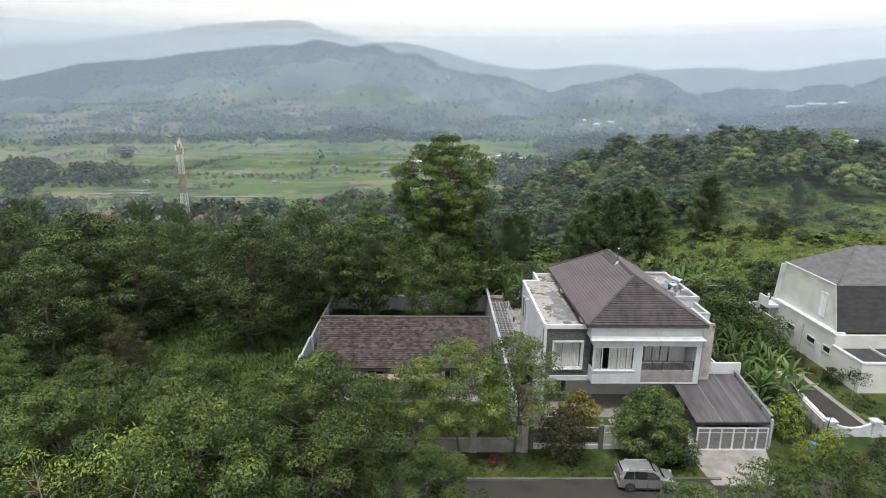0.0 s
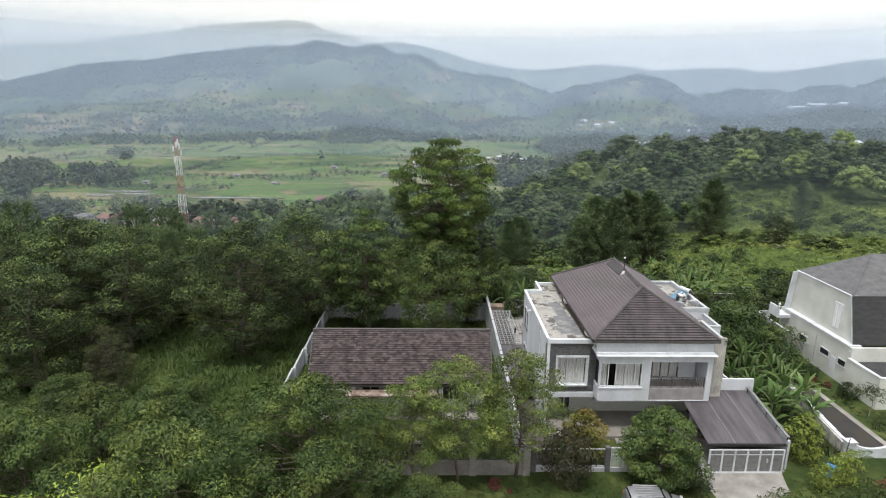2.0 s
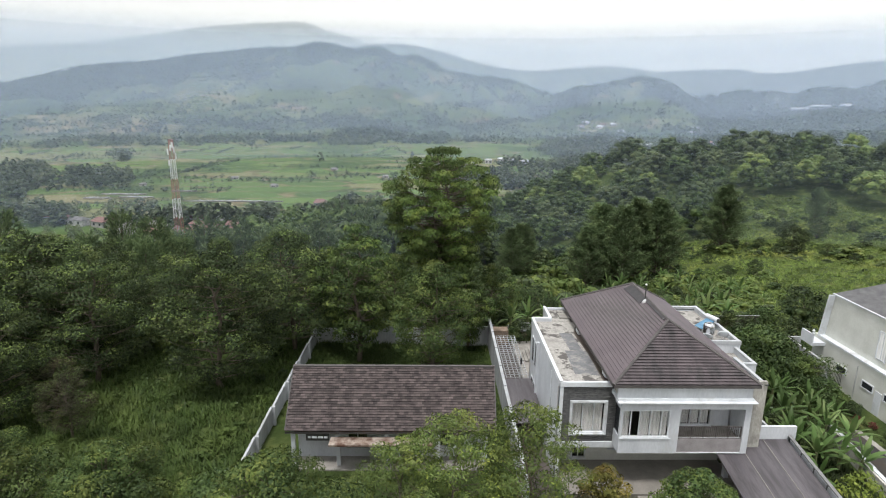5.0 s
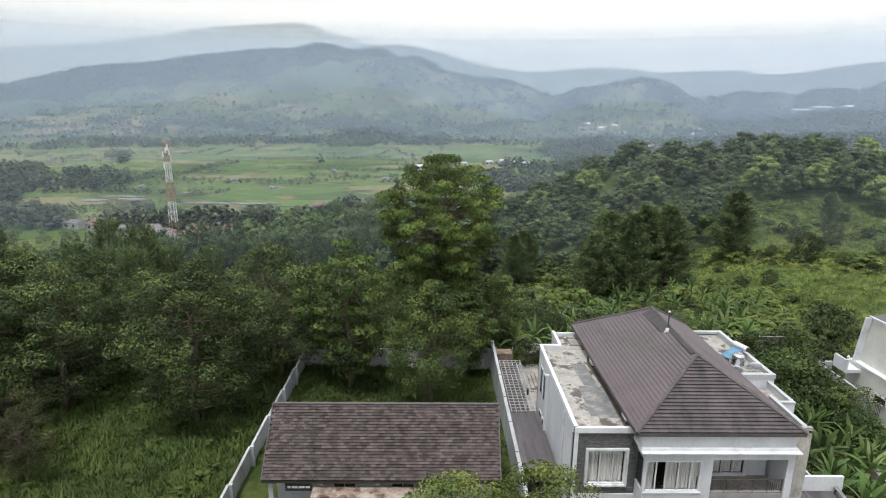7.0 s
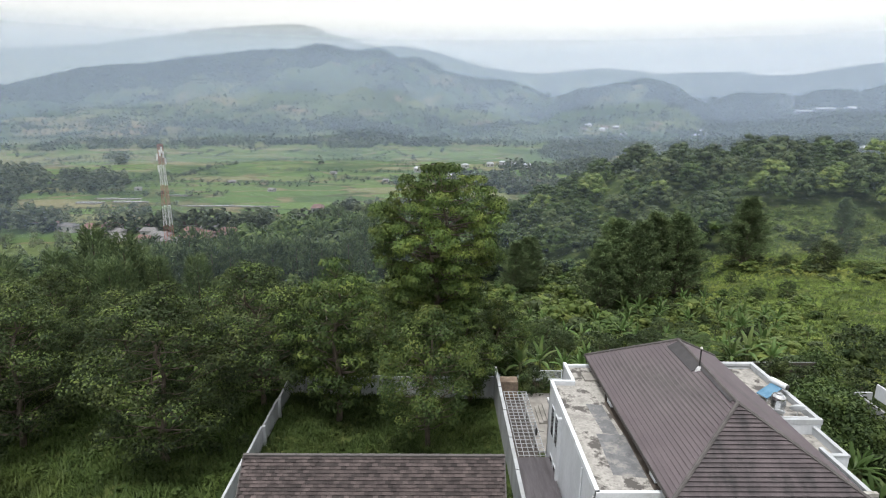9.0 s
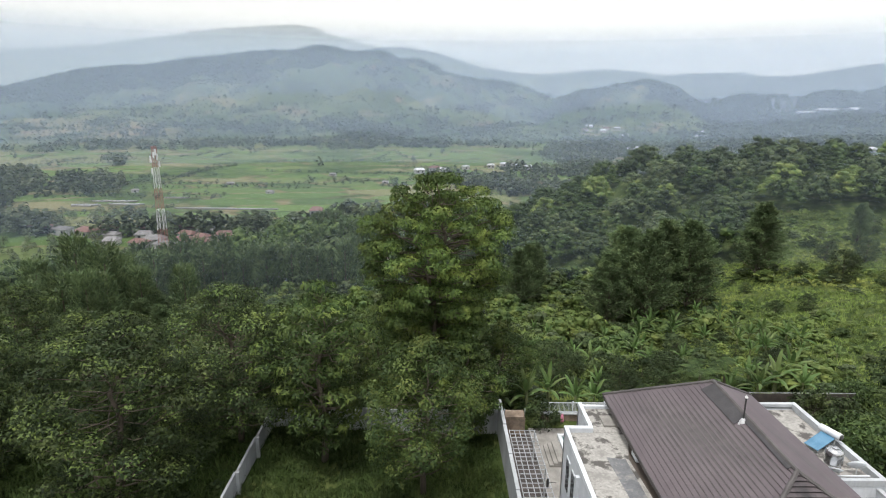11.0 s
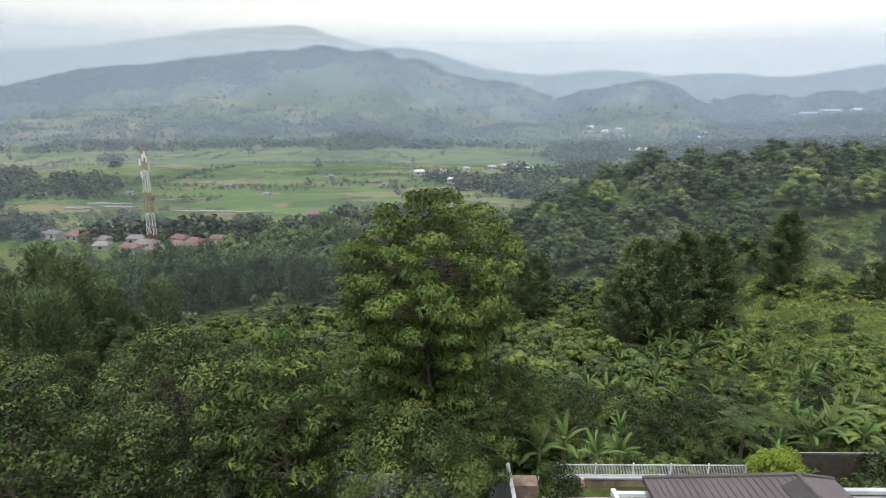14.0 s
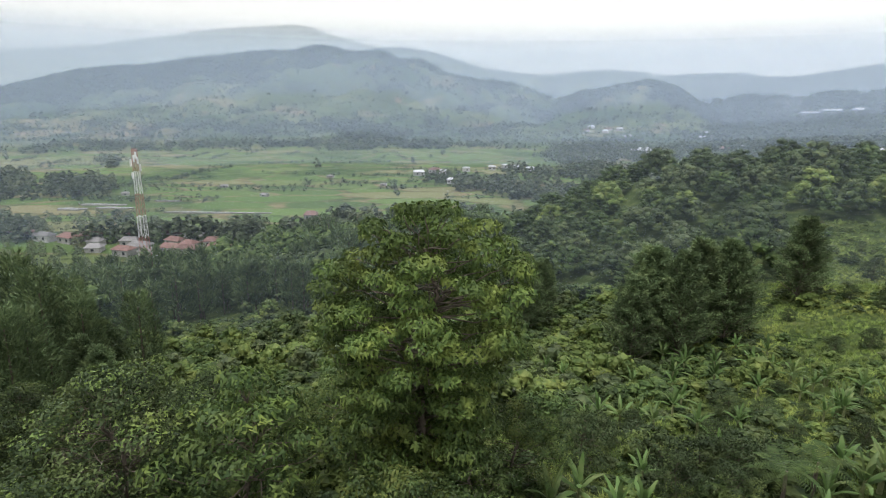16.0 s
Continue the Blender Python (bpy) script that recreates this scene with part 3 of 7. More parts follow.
    bank = n.new("ShaderNodeMath"); bank.operation = "MULTIPLY"; l.new(span(rows_.outputs[0], 1.5, 0.6), bank.inputs[0]); l.new(span(noise_at(0.010, 3), 0.44, 0.54), bank.inputs[1])
    hill = mix(bank.outputs[0], hill, ramp(noise_at(0.08, 4), (0.4, (0.020, 0.038, 0.018)), (0.6, (0.045, 0.065, 0.03))))
    # terraces of red earth low on the left slope
    red = n.new("ShaderNodeVectorMath"); red.operation = "DISTANCE"; red.inputs[1].default_value = (-610, 970, -20); l.new(g.outputs["Position"], red.inputs[0])
    redn = n.new("ShaderNodeMath"); redn.operation = "MULTIPLY_ADD"; redn.inputs[1].default_value = 260.0; l.new(noise_at(0.012, 5), redn.inputs[0]); l.new(red.outputs["Value"], redn.inputs[2])
    hill = mix(span(redn.outputs[0], 320, 240), hill, ramp(rows_.outputs[0], (0.0, (0.05, 0.06, 0.035)), (0.35, (0.20, 0.125, 0.095)), (0.8, (0.16, 0.135, 0.08))))
    wood = span(noise_at(0.0045, 5), 0.50, 0.42)
    hill = mix(wood, hill, ramp(noise_at(0.05, 6), (0.4, (0.018, 0.038, 0.018)), (0.62, (0.05, 0.078, 0.032))))
    d = n.new("ShaderNodeVectorMath"); d.operation = "LENGTH"; l.new(g.outputs["Position"], d.inputs[0])
    far = span(d.outputs["Value"], 250, 380)
    c = mix(far, grass, field)
    hillness = n.new("ShaderNodeMath"); hillness.operation = "ADD"
    l.new(span(d.outputs["Value"], 950, 1250), hillness.inputs[0]); l.new(span(s.outputs[2], -36, -22), hillness.inputs[1])
    both = n.new("ShaderNodeMath"); both.operation = "MULTIPLY"; l.new(hillness.outputs[0], both.inputs[0]); l.new(far, both.inputs[1])
    cl = n.new("ShaderNodeClamp"); l.new(both.outputs[0], cl.inputs[0])
    c = mix(cl.outputs[0], c, hill)
    l.new(c, p.inputs["Base Color"])
    bp = n.new("ShaderNodeBump"); bp.inputs["Strength"].default_value = 0.6; bp.inputs["Distance"].default_value = 0.3
    l.new(noise_at(1.5, 6), bp.inputs["Height"]); l.new(bp.outputs[0], p.inputs["Normal"])
    return m


LAND = land_material()
lv, lq = land_mesh()
land = new("ground", fast_mesh("ground", lv, lq, LAND))
land.data.shade_smooth()
tagged(land, "green hilly land with rice fields, scrub and distant mountains", "ground", kind="structure")

# added sheets one behind the other; the blue of distant haze is their tint
HAZE_TINT = (0.63, 0.775, 1.0)
for far, share, tint, low, high in ((170, 0.05, HAZE_TINT, 0.072, 0.13), (400, 0.08, HAZE_TINT, 0.072, 0.13), (800, 0.15, HAZE_TINT, 0.072, 0.13), (1150, 0.19, HAZE_TINT, 0.072, 0.13), (1500, 0.25, HAZE_TINT, 0.072, 0.13), (2090, 0.45, (0.79, 0.895, 1.0), 0.072, 0.13), (3000, 0.64, (0.95, 0.99, 1.0), 0.30, 0.55)):
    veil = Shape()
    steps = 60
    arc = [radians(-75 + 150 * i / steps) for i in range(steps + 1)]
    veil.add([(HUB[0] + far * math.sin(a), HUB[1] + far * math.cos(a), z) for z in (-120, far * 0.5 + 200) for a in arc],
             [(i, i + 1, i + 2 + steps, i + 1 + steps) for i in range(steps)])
    ob = single("haze", veil, misty("haze_air", share, tint, 26 + far * low, 26 + far * high), "curved blue-tinted sheet standing in for haze over the valley", "haze", "structure", smooth=True)

# ---- trees ----
def limb(shape, start, end, r0, r1, rng, bend=0.12, steps=4, sides=5):
    start, end = np.array(start, float), np.array(end, float)
    span_ = np.linalg.norm(end - start)
    pts = [start + (end - start) * (i / steps) + (rng.normal(0, bend * span_ * 0.25, 3) if 0 < i < steps else 0) for i in range(steps + 1)]
    shape.tube(pts, [r0 + (r1 - r0) * i / steps for i in range(steps + 1)], sides)
    return pts


def crown_leaves(clumps, per_area, length, width, rng, droop=0.3, spread=0.55, shell=0.6):
    """Leaves over a set of clumps (x, y, z, rx, rz); they face outwards and up."""
    cs, ns = [], []
    for x, y, z, rx, rz in clumps:
        k = max(6, int(per_area * rx * (rx + rz) * 6.28 / (length * width) * 0.5))
        p, d = ball_points(rng, k, shell)
        keep = rng.uniform(0, 1, k) < np.where(d[:, 2] < -0.1, 0.22, 1.0)
        p, d = p[keep], d[keep]
        cs.append(p * (rx, rx, rz) + (x, y, z))
        ns.append(d + (0, 0, 0.3))
    return leaf_quads(np.concatenate(cs), np.concatenate(ns), length, width, rng, droop, spread * 0.7)


def build_tree(name, height, radius, trunk_h, seed, leaf, bark=BARK, n_clumps=34, clump=0.34, per=0.75, length=0.42, width=0.2, top=0.9, droop=0.4, flat=0.75, label="", trunk_r=None, layers=0, outline=None, top_leaf=None, top_share=0.2):
    """A tree about its foot: a trunk, limbs out to every clump, and a crown of leaf clumps with gaps between."""
    rng = np.random.RandomState(seed)
    t = thing(name, label=label, category="tree")
    wood = Shape()
    tr = trunk_r or 0.016 * height + 0.05
    lean = rng.normal(0, 0.03, 2) * height
    trunk = limb(wood, (0, 0, -0.4), (lean[0], lean[1], height * 0.88), tr, tr * 0.18, rng, 0.08, 7, 8)
    part("trunk", wood, bark, t, smooth=True)
    branches = Shape()
    clumps = []
    for i in range(n_clumps):
        u = (i + rng.uniform(0, 1)) / n_clumps
        if layers:
            u = (round(u * layers) + rng.uniform(-0.12, 0.12)) / layers
        z = trunk_h + (height - trunk_h) * (0.04 + 0.92 * u)
        profile = math.sin(math.pi * min(1, (0.16 + 0.84 * u)) ** (1.0 / top)) ** 0.7 if u < 1 else 0.2
        if outline:
            profile = float(np.interp(u, *outline))
        reach = radius * max(0.12, profile) * rng.uniform(0.5, 1.0) ** 0.8 * (1 if rng.uniform() > 0.15 else 0.3)
        a = i * 2.39996 + rng.uniform(-0.5, 0.5)
        cx, cy = math.cos(a) * reach + lean[0] * u, math.sin(a) * reach + lean[1] * u
        r = radius * clump * rng.uniform(0.65, 1.25) * (0.75 if u > 0.9 else 1)
        clumps.append((cx, cy, min(z, height - r * flat * 0.8), r, r * flat))
        along = min(0.97, max(0.12, (z - 0.3 * reach) / (height * 0.88))) * (len(trunk) - 1)
        base = trunk[int(along)] + (trunk[int(along) + 1] - trunk[int(along)]) * (along - int(along))
        limb(branches, base, (cx, cy, z - r * 0.2), tr * 0.30 * (1.1 - u * 0.8), tr * 0.06, rng, 0.2, 3, 4)
    part("branchwork", branches, bark, t, smooth=True)
    v, q = crown_leaves(clumps, per, length, width, rng, droop)
    part("crown", fast_mesh("crown", v, q, leaf), leaf, t)
    # extra leaves on the upper side of each clump, painting its lit top
    if top_leaf:
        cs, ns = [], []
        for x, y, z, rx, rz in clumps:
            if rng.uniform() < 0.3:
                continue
            d = rng.normal(0, 1, (max(4, int(top_share * per * rx * (rx + rz) * 3.1 / (length * width))), 3))
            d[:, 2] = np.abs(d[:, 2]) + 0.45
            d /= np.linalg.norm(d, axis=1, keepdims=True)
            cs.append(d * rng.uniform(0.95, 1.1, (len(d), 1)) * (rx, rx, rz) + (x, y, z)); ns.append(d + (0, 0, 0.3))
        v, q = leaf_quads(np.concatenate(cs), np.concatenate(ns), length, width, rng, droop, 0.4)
        part("young_leaves", fast_mesh("young_leaves", v, q, top_leaf), top_leaf, t, "leaf layer over the clump tops, coloured as if lit")
    return t


def plant(source, spots, rng, group):
    """Copies of one tree at (x, y, scale) on the land; the first spot takes the tree itself."""
    out = []
    for i, (x, y, s) in enumerate(spots):
        z = float(ground_z(x, y))
        m = pose(x, y, z - 0.1, 0, 0, rng.uniform(0, 360)) @ Matrix.Diagonal((s * rng.uniform(0.92, 1.08), s * rng.uniform(0.92, 1.08), s, 1))
        ob = source if i == 0 else copy_thing(source, m)
        if i == 0:
            ob.matrix_basis = m
        tagged(ob, group=group)
        out.append(ob)
    return out


pr = np.random.RandomState(77)
def build_feather_tree(name, height, radius, seed, leaf, branches=110, needles=170, label="", lift=0.75, bare=0.04):
    """A needle tree about its foot: a straight trunk with many rising branches, each a long plume of fine needles."""
    rng = np.random.RandomState(seed)
    t = thing(name, label=label, category="tree")
    wood, limbs = Shape(), Shape()
    tr = 0.013 * height + 0.05
    limb(wood, (0, 0, -0.4), (0.2, 0.1, height * 0.95), tr, 0.03, rng, 0.05, 6, 7)
    part("trunk", wood, BARK, t, smooth=True)
    cs, ds = [], []
    for i in range(branches):
        u = bare + (1 - bare) * (i + rng.uniform()) / branches
        h = height * (0.93 * u)
        reach = radius * (1.02 - u) ** 0.62 * rng.uniform(0.7, 1.08) + 0.3
        a = i * 2.39996 + rng.uniform(-0.4, 0.4)
        rise = reach * lift * rng.uniform(0.6, 1.1)
        end = np.array((math.cos(a) * reach, math.sin(a) * reach, h + rise))
        start = np.array((0.0, 0.0, h))
        limb(limbs, start, end, tr * 0.3 * (1.1 - u), 0.015, rng, 0.1, 2, 3)
        w = rng.uniform(0.22, 1.02, needles)[:, None]
        along = start + (end - start) * w + np.array((0, 0, 1.0)) * (0.12 * reach * np.sin(w * 3.1))
        cs.append(along + rng.normal(0, 0.085, (needles, 3)) * (1.2 + reach * (1.25 - w)) * (1, 1, 0.7))
        ds.append(np.tile((end - start) / np.linalg.norm(end - start), (needles, 1)))
    part("branchwork", limbs, BARK, t)
    c, d = np.concatenate(cs), np.concatenate(ds) + rng.normal(0, 0.55, (branches * needles, 3))
    d /= np.linalg.norm(d, axis=1, keepdims=True)
    side = np.cross(d, rng.normal(0, 1, d.shape)); side /= np.linalg.norm(side, axis=1, keepdims=True)
    L, W = 0.42 * rng.uniform(0.6, 1.3, (len(c), 1)), 0.07
    v = np.stack([c - side * W, c + d * L - (0, 0, 0.04), c + side * W], axis=1).reshape(-1, 3)
    part("crown", fast_mesh("crown", v, np.arange(len(v)).reshape(-1, 3), leaf), leaf, t)
    return t


# the tall tree behind the walled yard
tall = build_tree("tall_tree", 23.3, 6.2, 3.5, 5, LEAF_TALL, top_leaf=LEAF_TALL, top_share=0.4, n_clumps=230, clump=0.19, per=2.3, length=0.36, width=0.14, droop=1.1, flat=0.5, layers=18, outline=((0, 0.2, 0.4, 0.55, 0.72, 0.85, 0.93, 0.98, 1.0), (0.5, 0.66, 0.72, 0.86, 1.0, 0.90, 0.72, 0.45, 0.25)), label="tall broadleaf tree with drooping bright green leaves in tiers")
tall.matrix_basis = pose(-11.5, 29.0, -1.4)
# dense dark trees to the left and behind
dense = build_tree("broadleaf_tree", 13.5, 5.4, 1.8, 11, LEAF_DARK, n_clumps=80, clump=0.23, per=1.5, top_leaf=LEAF_LIT_DARK, flat=0.62, length=0.25, width=0.125, label="dense dark green broadleaf tree standing in rough grass")
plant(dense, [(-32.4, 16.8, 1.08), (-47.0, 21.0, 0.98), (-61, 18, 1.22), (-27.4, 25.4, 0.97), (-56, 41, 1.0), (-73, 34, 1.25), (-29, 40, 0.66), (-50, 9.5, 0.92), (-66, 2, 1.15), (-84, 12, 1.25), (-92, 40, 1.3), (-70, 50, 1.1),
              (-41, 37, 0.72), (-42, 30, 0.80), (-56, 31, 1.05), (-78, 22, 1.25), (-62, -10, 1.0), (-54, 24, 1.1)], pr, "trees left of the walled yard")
broad = build_tree("broadleaf_tree", 12.0, 4.6, 1.8, 23, LEAF_BROAD, n_clumps=74, clump=0.23, per=1.5, top_leaf=LEAF_LIT, flat=0.62, length=0.25, width=0.125, label="leafy green broadleaf tree with a rounded crown")
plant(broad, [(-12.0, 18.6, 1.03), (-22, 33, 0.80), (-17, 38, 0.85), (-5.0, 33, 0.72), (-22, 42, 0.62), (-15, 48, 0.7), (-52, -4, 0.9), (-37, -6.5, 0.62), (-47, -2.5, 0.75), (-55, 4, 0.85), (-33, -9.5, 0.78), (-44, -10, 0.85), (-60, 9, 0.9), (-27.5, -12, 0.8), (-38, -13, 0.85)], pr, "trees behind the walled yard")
tier = build_tree("tiered_tree", 14.4, 4.2, 2.0, 29, LEAF_BROAD, top_leaf=LEAF_TALL, top_share=0.3, n_clumps=90, clump=0.24, per=1.6, length=0.40, width=0.15, top=0.8, droop=1.1, flat=0.5, layers=8, label="slender tree with tiers of drooping long leaves")
plant(tier, [(-20.0, 23.0, 1.04), (-8.2, 26.0, 0.62), (-23.4, 31.0, 0.72)], pr, "slender trees in the walled yard")
brown = build_tree("thin_tree", 10.5, 4.0, 2.4, 37, LEAF_PURPLE, n_clumps=70, clump=0.24, per=1.2, top_leaf=LEAF_LIT_DARK, length=0.2, width=0.09, flat=0.6, label="thin-leaved brownish tree with its branches showing")
plant(brown, [(-33.8, 34.6, 0.95), (-37.5, 38.0, 0.75), (-41.6, 7.8, 0.62), (-45.5, 12.5, 0.6)], pr, "thin trees beyond the yard wall")
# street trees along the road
street = build_tree("street_tree", 12.4, 4.9, 2.4, 31, LEAF_BROAD, BARK, n_clumps=100, clump=0.20, per=1.9, flat=0.6, length=0.20, width=0.09, top_leaf=LEAF_LIT, label="street tree with a loose green crown beside the road")
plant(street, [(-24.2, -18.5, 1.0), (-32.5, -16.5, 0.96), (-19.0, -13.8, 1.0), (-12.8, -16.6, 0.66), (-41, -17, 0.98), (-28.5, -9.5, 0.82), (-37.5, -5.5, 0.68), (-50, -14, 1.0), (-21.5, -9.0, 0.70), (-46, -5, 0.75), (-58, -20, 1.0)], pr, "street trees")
airy = build_tree("young_tree", 9.8, 3.3, 2.6, 41, LEAF_LIGHT, BARK, n_clumps=64, clump=0.24, per=1.5, top_leaf=LEAF_YOLK, top_share=0.12, flat=0.5, length=0.22, width=0.09, label="young thin-crowned tree with light green leaves", trunk_r=0.13)
plant(airy, [(-6.4, -5.2, 1.02), (-10.6, -5.8, 0.98), (-13.6, -6.6, 0.86)], pr, "young trees on the verge")
road_t = build_tree("roadside_tree", 7.2, 2.7, 1.6, 42, LEAF_BROAD, BARK, n_clumps=60, clump=0.24, per=1.3, top_leaf=LEAF_LIT, top_share=0.4, flat=0.55, length=0.22, width=0.09, label="small olive green tree across the street", trunk_r=0.10)
plant(road_t, [(6.6, -16.4, 0.98), (10.6, -16.6, 1.08), (13.6, -15.8, 1.0), (1.8, -16.9, 0.86), (17.2, -15.4, 0.9), (-16.5, -8.0, 0.9)], pr, "small trees across the street")
dry = build_tree("half_bare_tree", 11.6, 3.8, 2.6, 43, LEAF_LIME, PALEBARK, n_clumps=60, clump=0.18, per=0.32, flat=0.6, length=0.2, width=0.08, label="half bare tree with pale twigs and sparse yellow-green leaves", trunk_r=0.12)
plant(dry, [(-26.4, -21.0, 1.02), (-30.4, -21.6, 0.95)], pr, "half bare street trees")
front = build_tree("round_tree", 6.4, 2.7, 0.6, 47, LEAF_BROAD, n_clumps=110, clump=0.25, per=2.0, top_leaf=LEAF_LIT, length=0.22, width=0.11, flat=0.7, label="dense rounded green tree in front of the house")
plant(front, [(3.3, -6.0, 0.97)], pr, "trees in front of the house")


# ---- woods, scrub and far trees ----
ICO_V = np.array([(0, 0, 1), *[(0.894 * math.cos(i * 1.2566), 0.894 * math.sin(i * 1.2566), 0.447) for i in range(5)], *[(0.894 * math.cos((i + 0.5) * 1.2566), 0.894 * math.sin((i + 0.5) * 1.2566), -0.447) for i in range(5)]])
ICO_F = np.array([*[(0, 1 + i, 1 + (i + 1) % 5) for i in range(5)], *[(1 + i, 6 + i, 1 + (i + 1) % 5) for i in range(5)], *[(1 + (i + 1) % 5, 6 + i, 6 + (i + 1) % 5) for i in range(5)]])


def dome_template(rng, kind, count):
    """A billowing crown: lobes heaped over a dome, each a thick mass of leaves with loose leaves standing out from it."""
    tall = kind == "dome"
    m = 17 if count > 300 else 9
    lobes = []
    for i in range(m):
        u = (i + 0.5) / m
        a = i * 2.39996 + rng.uniform(-0.4, 0.4)
        r = 0.33 * math.sqrt(max(0.0, 1 - u ** 1.6)) * rng.uniform(0.75, 1.1)
        z = (0.36 + 0.46 * u if tall else 0.25 + 0.5 * u) * rng.uniform(0.9, 1.08)
        q = rng.uniform(0.10, 0.17) * (1.0 if count > 300 else 1.25)
        lobes.append((math.cos(a) * r, math.sin(a) * r, z, q, q * (0.8 if tall else 1.1)))
    cores, cs, ns = [], [], []
    for x, y, z, rx, rz in lobes:
        v = ICO_V * rng.uniform(0.62, 0.92, (len(ICO_V), 1)) * (rx, rx, rz) + (x, y, z)
        cores.append(v[ICO_F])
        d = rng.normal(0, 1, (count // m, 3)); d[:, 2] = np.abs(d[:, 2]) * 1.2 - 0.35; d /= np.linalg.norm(d, axis=1, keepdims=True)
        cs.append(d * rng.uniform(0.85, 1.12, (len(d), 1)) * (rx, rx, rz) + (x, y, z)); ns.append(d + (0, 0, 0.35))
    size = 1.15 / math.sqrt(count)
    leaves = leaf_quads(np.concatenate(cs), np.concatenate(ns), size * 1.3, size * 0.75, rng, 0.35, 0.42 if tall else 0.62)[0].reshape(-1, 3, 3)
    return np.concatenate([leaves, *cores])


def crown_template(kind, seed, count, low=0.3):
    """Leaf quads of one wild tree of height 1 and crown radius 0.36, about its foot."""
    rng = np.random.RandomState(seed)
    if kind == "pine":
        k = count
        h = rng.uniform(0.14, 0.9, k)
        reach = 0.26 * (1.05 - h) ** 0.55 * rng.uniform(0.2, 1, k) ** 0.6
        a = rng.randint(0, 26, k) * 2.39996 + rng.normal(0, 0.16, k)
        foot = np.stack([np.cos(a) * reach, np.sin(a) * reach, h + reach * 0.5], axis=1)
        out_ = np.stack([np.cos(a) * 0.6, np.sin(a) * 0.6, np.full(k, 0.8)], axis=1) + rng.normal(0, 0.45, (k, 3))
        side = np.cross(out_, rng.normal(0, 1, (k, 3))); side /= np.linalg.norm(side, axis=1, keepdims=True)
        fine = math.sqrt(520 / count)
        return np.stack([foot - side * 0.013 * fine, foot + out_ * 0.075 * fine, foot + side * 0.013 * fine], axis=1)
    if kind == "grass":
        k = count
        a, lean = rng.uniform(0, 6.283, k), rng.uniform(0.15, 0.75, k)
        foot = rng.normal(0, 0.34, (k, 3)) * (1, 1, 0)
        tip = foot + np.stack([np.cos(a) * lean, np.sin(a) * lean, rng.uniform(0.5, 1.1, k)], axis=1)
        side = np.stack([-np.sin(a), np.cos(a), np.zeros(k)], axis=1) * 0.055
        return np.stack([foot - side, tip, foot + side], axis=1)
    if kind in ("dome", "mound"):
        return dome_template(rng, kind, count)
    clumps = []
    m = min(24 if kind == "round" else 11, max(5, count // 6))
    for i in range(m):
        u = (i + 0.5) / m
        a, r = i * 2.4, rng.uniform(0.7, 1.0)
        if kind == "round":
            r *= 0.30 * math.sqrt(1 - u ** 1.8)
            clumps.append((math.cos(a) * r, math.sin(a) * r, low + (0.92 - low) * u, rng.uniform(0.085, 0.14), 0.085))
        elif kind == "flat":
            r *= 0.48 * math.sqrt(1 - 0.8 * u)
            clumps.append((math.cos(a) * r, math.sin(a) * r, 0.62 + 0.3 * u, 0.16, 0.06))
        else:
            r *= 0.5 * math.sqrt(1 - 0.85 * u)
            clumps.append((math.cos(a) * r, math.sin(a) * r, 0.12 + 0.62 * u * rng.uniform(0.6, 1), 0.24, 0.22))
    cs, ns = [], []
    for x, y, z, rx, rz in clumps:
        p, d = ball_points(rng, int(count / m * 1.6), 0.75)
        up = (d[:, 2] > -0.15) | (rng.uniform(0, 1, len(d)) < 0.15)
        p, d = p[up], d[up]
        cs.append(p * (rx, rx, rz) + (x, y, z)); ns.append(d + np.array((x, y, z - 0.45)) * 1.6 + (0, 0, 0.25))
    size = 1.35 / math.sqrt(count)
    return leaf_quads(np.concatenate(cs), np.concatenate(ns), size * 1.3, size * 0.8, rng, 0.3, 0.38)[0].reshape(-1, 3, 3)


def scatter(name, spots, templates, mat, label, category, seed, trunks=False):
    """One object of many plants: spots are rows of x, y, z, height, width."""
    rng = np.random.RandomState(seed)
    out = []
    spots = np.asarray(spots)
    which = rng.randint(0, len(templates), len(spots))
    for k, tpl in enumerate(templates):
        S = spots[which == k]
        if not len(S):
            continue
        a = rng.uniform(0, 6.283, len(S))
        ca, sa = np.cos(a)[:, None, None], np.sin(a)[:, None, None]
        T = tpl[None]
        x, y = T[..., 0], T[..., 1]
        w = S[:, 4][:, None, None]
        X = (x * ca - y * sa) * w + S[:, 0][:, None, None]
        Y = (x * sa + y * ca) * w + S[:, 1][:, None, None]
        Z = T[..., 2] * S[:, 3][:, None, None] + S[:, 2][:, None, None]
        out.append(np.stack([X, Y, Z], axis=-1).reshape(-1, 3))
    if trunks:
        S = spots
        r = (0.012 * S[:, 3] + 0.04)
        for sx, sy in ((1, 0), (0, 1)):
            q = np.stack([np.stack([S[:, 0] - r * sx, S[:, 1] - r * sy, S[:, 2] - 0.5], 1), np.stack([S[:, 0] + r * sx, S[:, 1] + r * sy, S[:, 2] - 0.5], 1),
                          np.stack([S[:, 0] + r * sx * 0.4, S[:, 1] + r * sy * 0.4, S[:, 2] + S[:, 3] * 0.8], 1), np.stack([S[:, 0] - r * sx * 0.4, S[:, 1] - r * sy * 0.4, S[:, 2] + S[:, 3] * 0.8], 1)], axis=1)
            trunk_v = q.reshape(-1, 3)
            ob = new("trunks", fast_mesh("trunks", trunk_v, np.arange(len(trunk_v)).reshape(-1, 4), BARK))
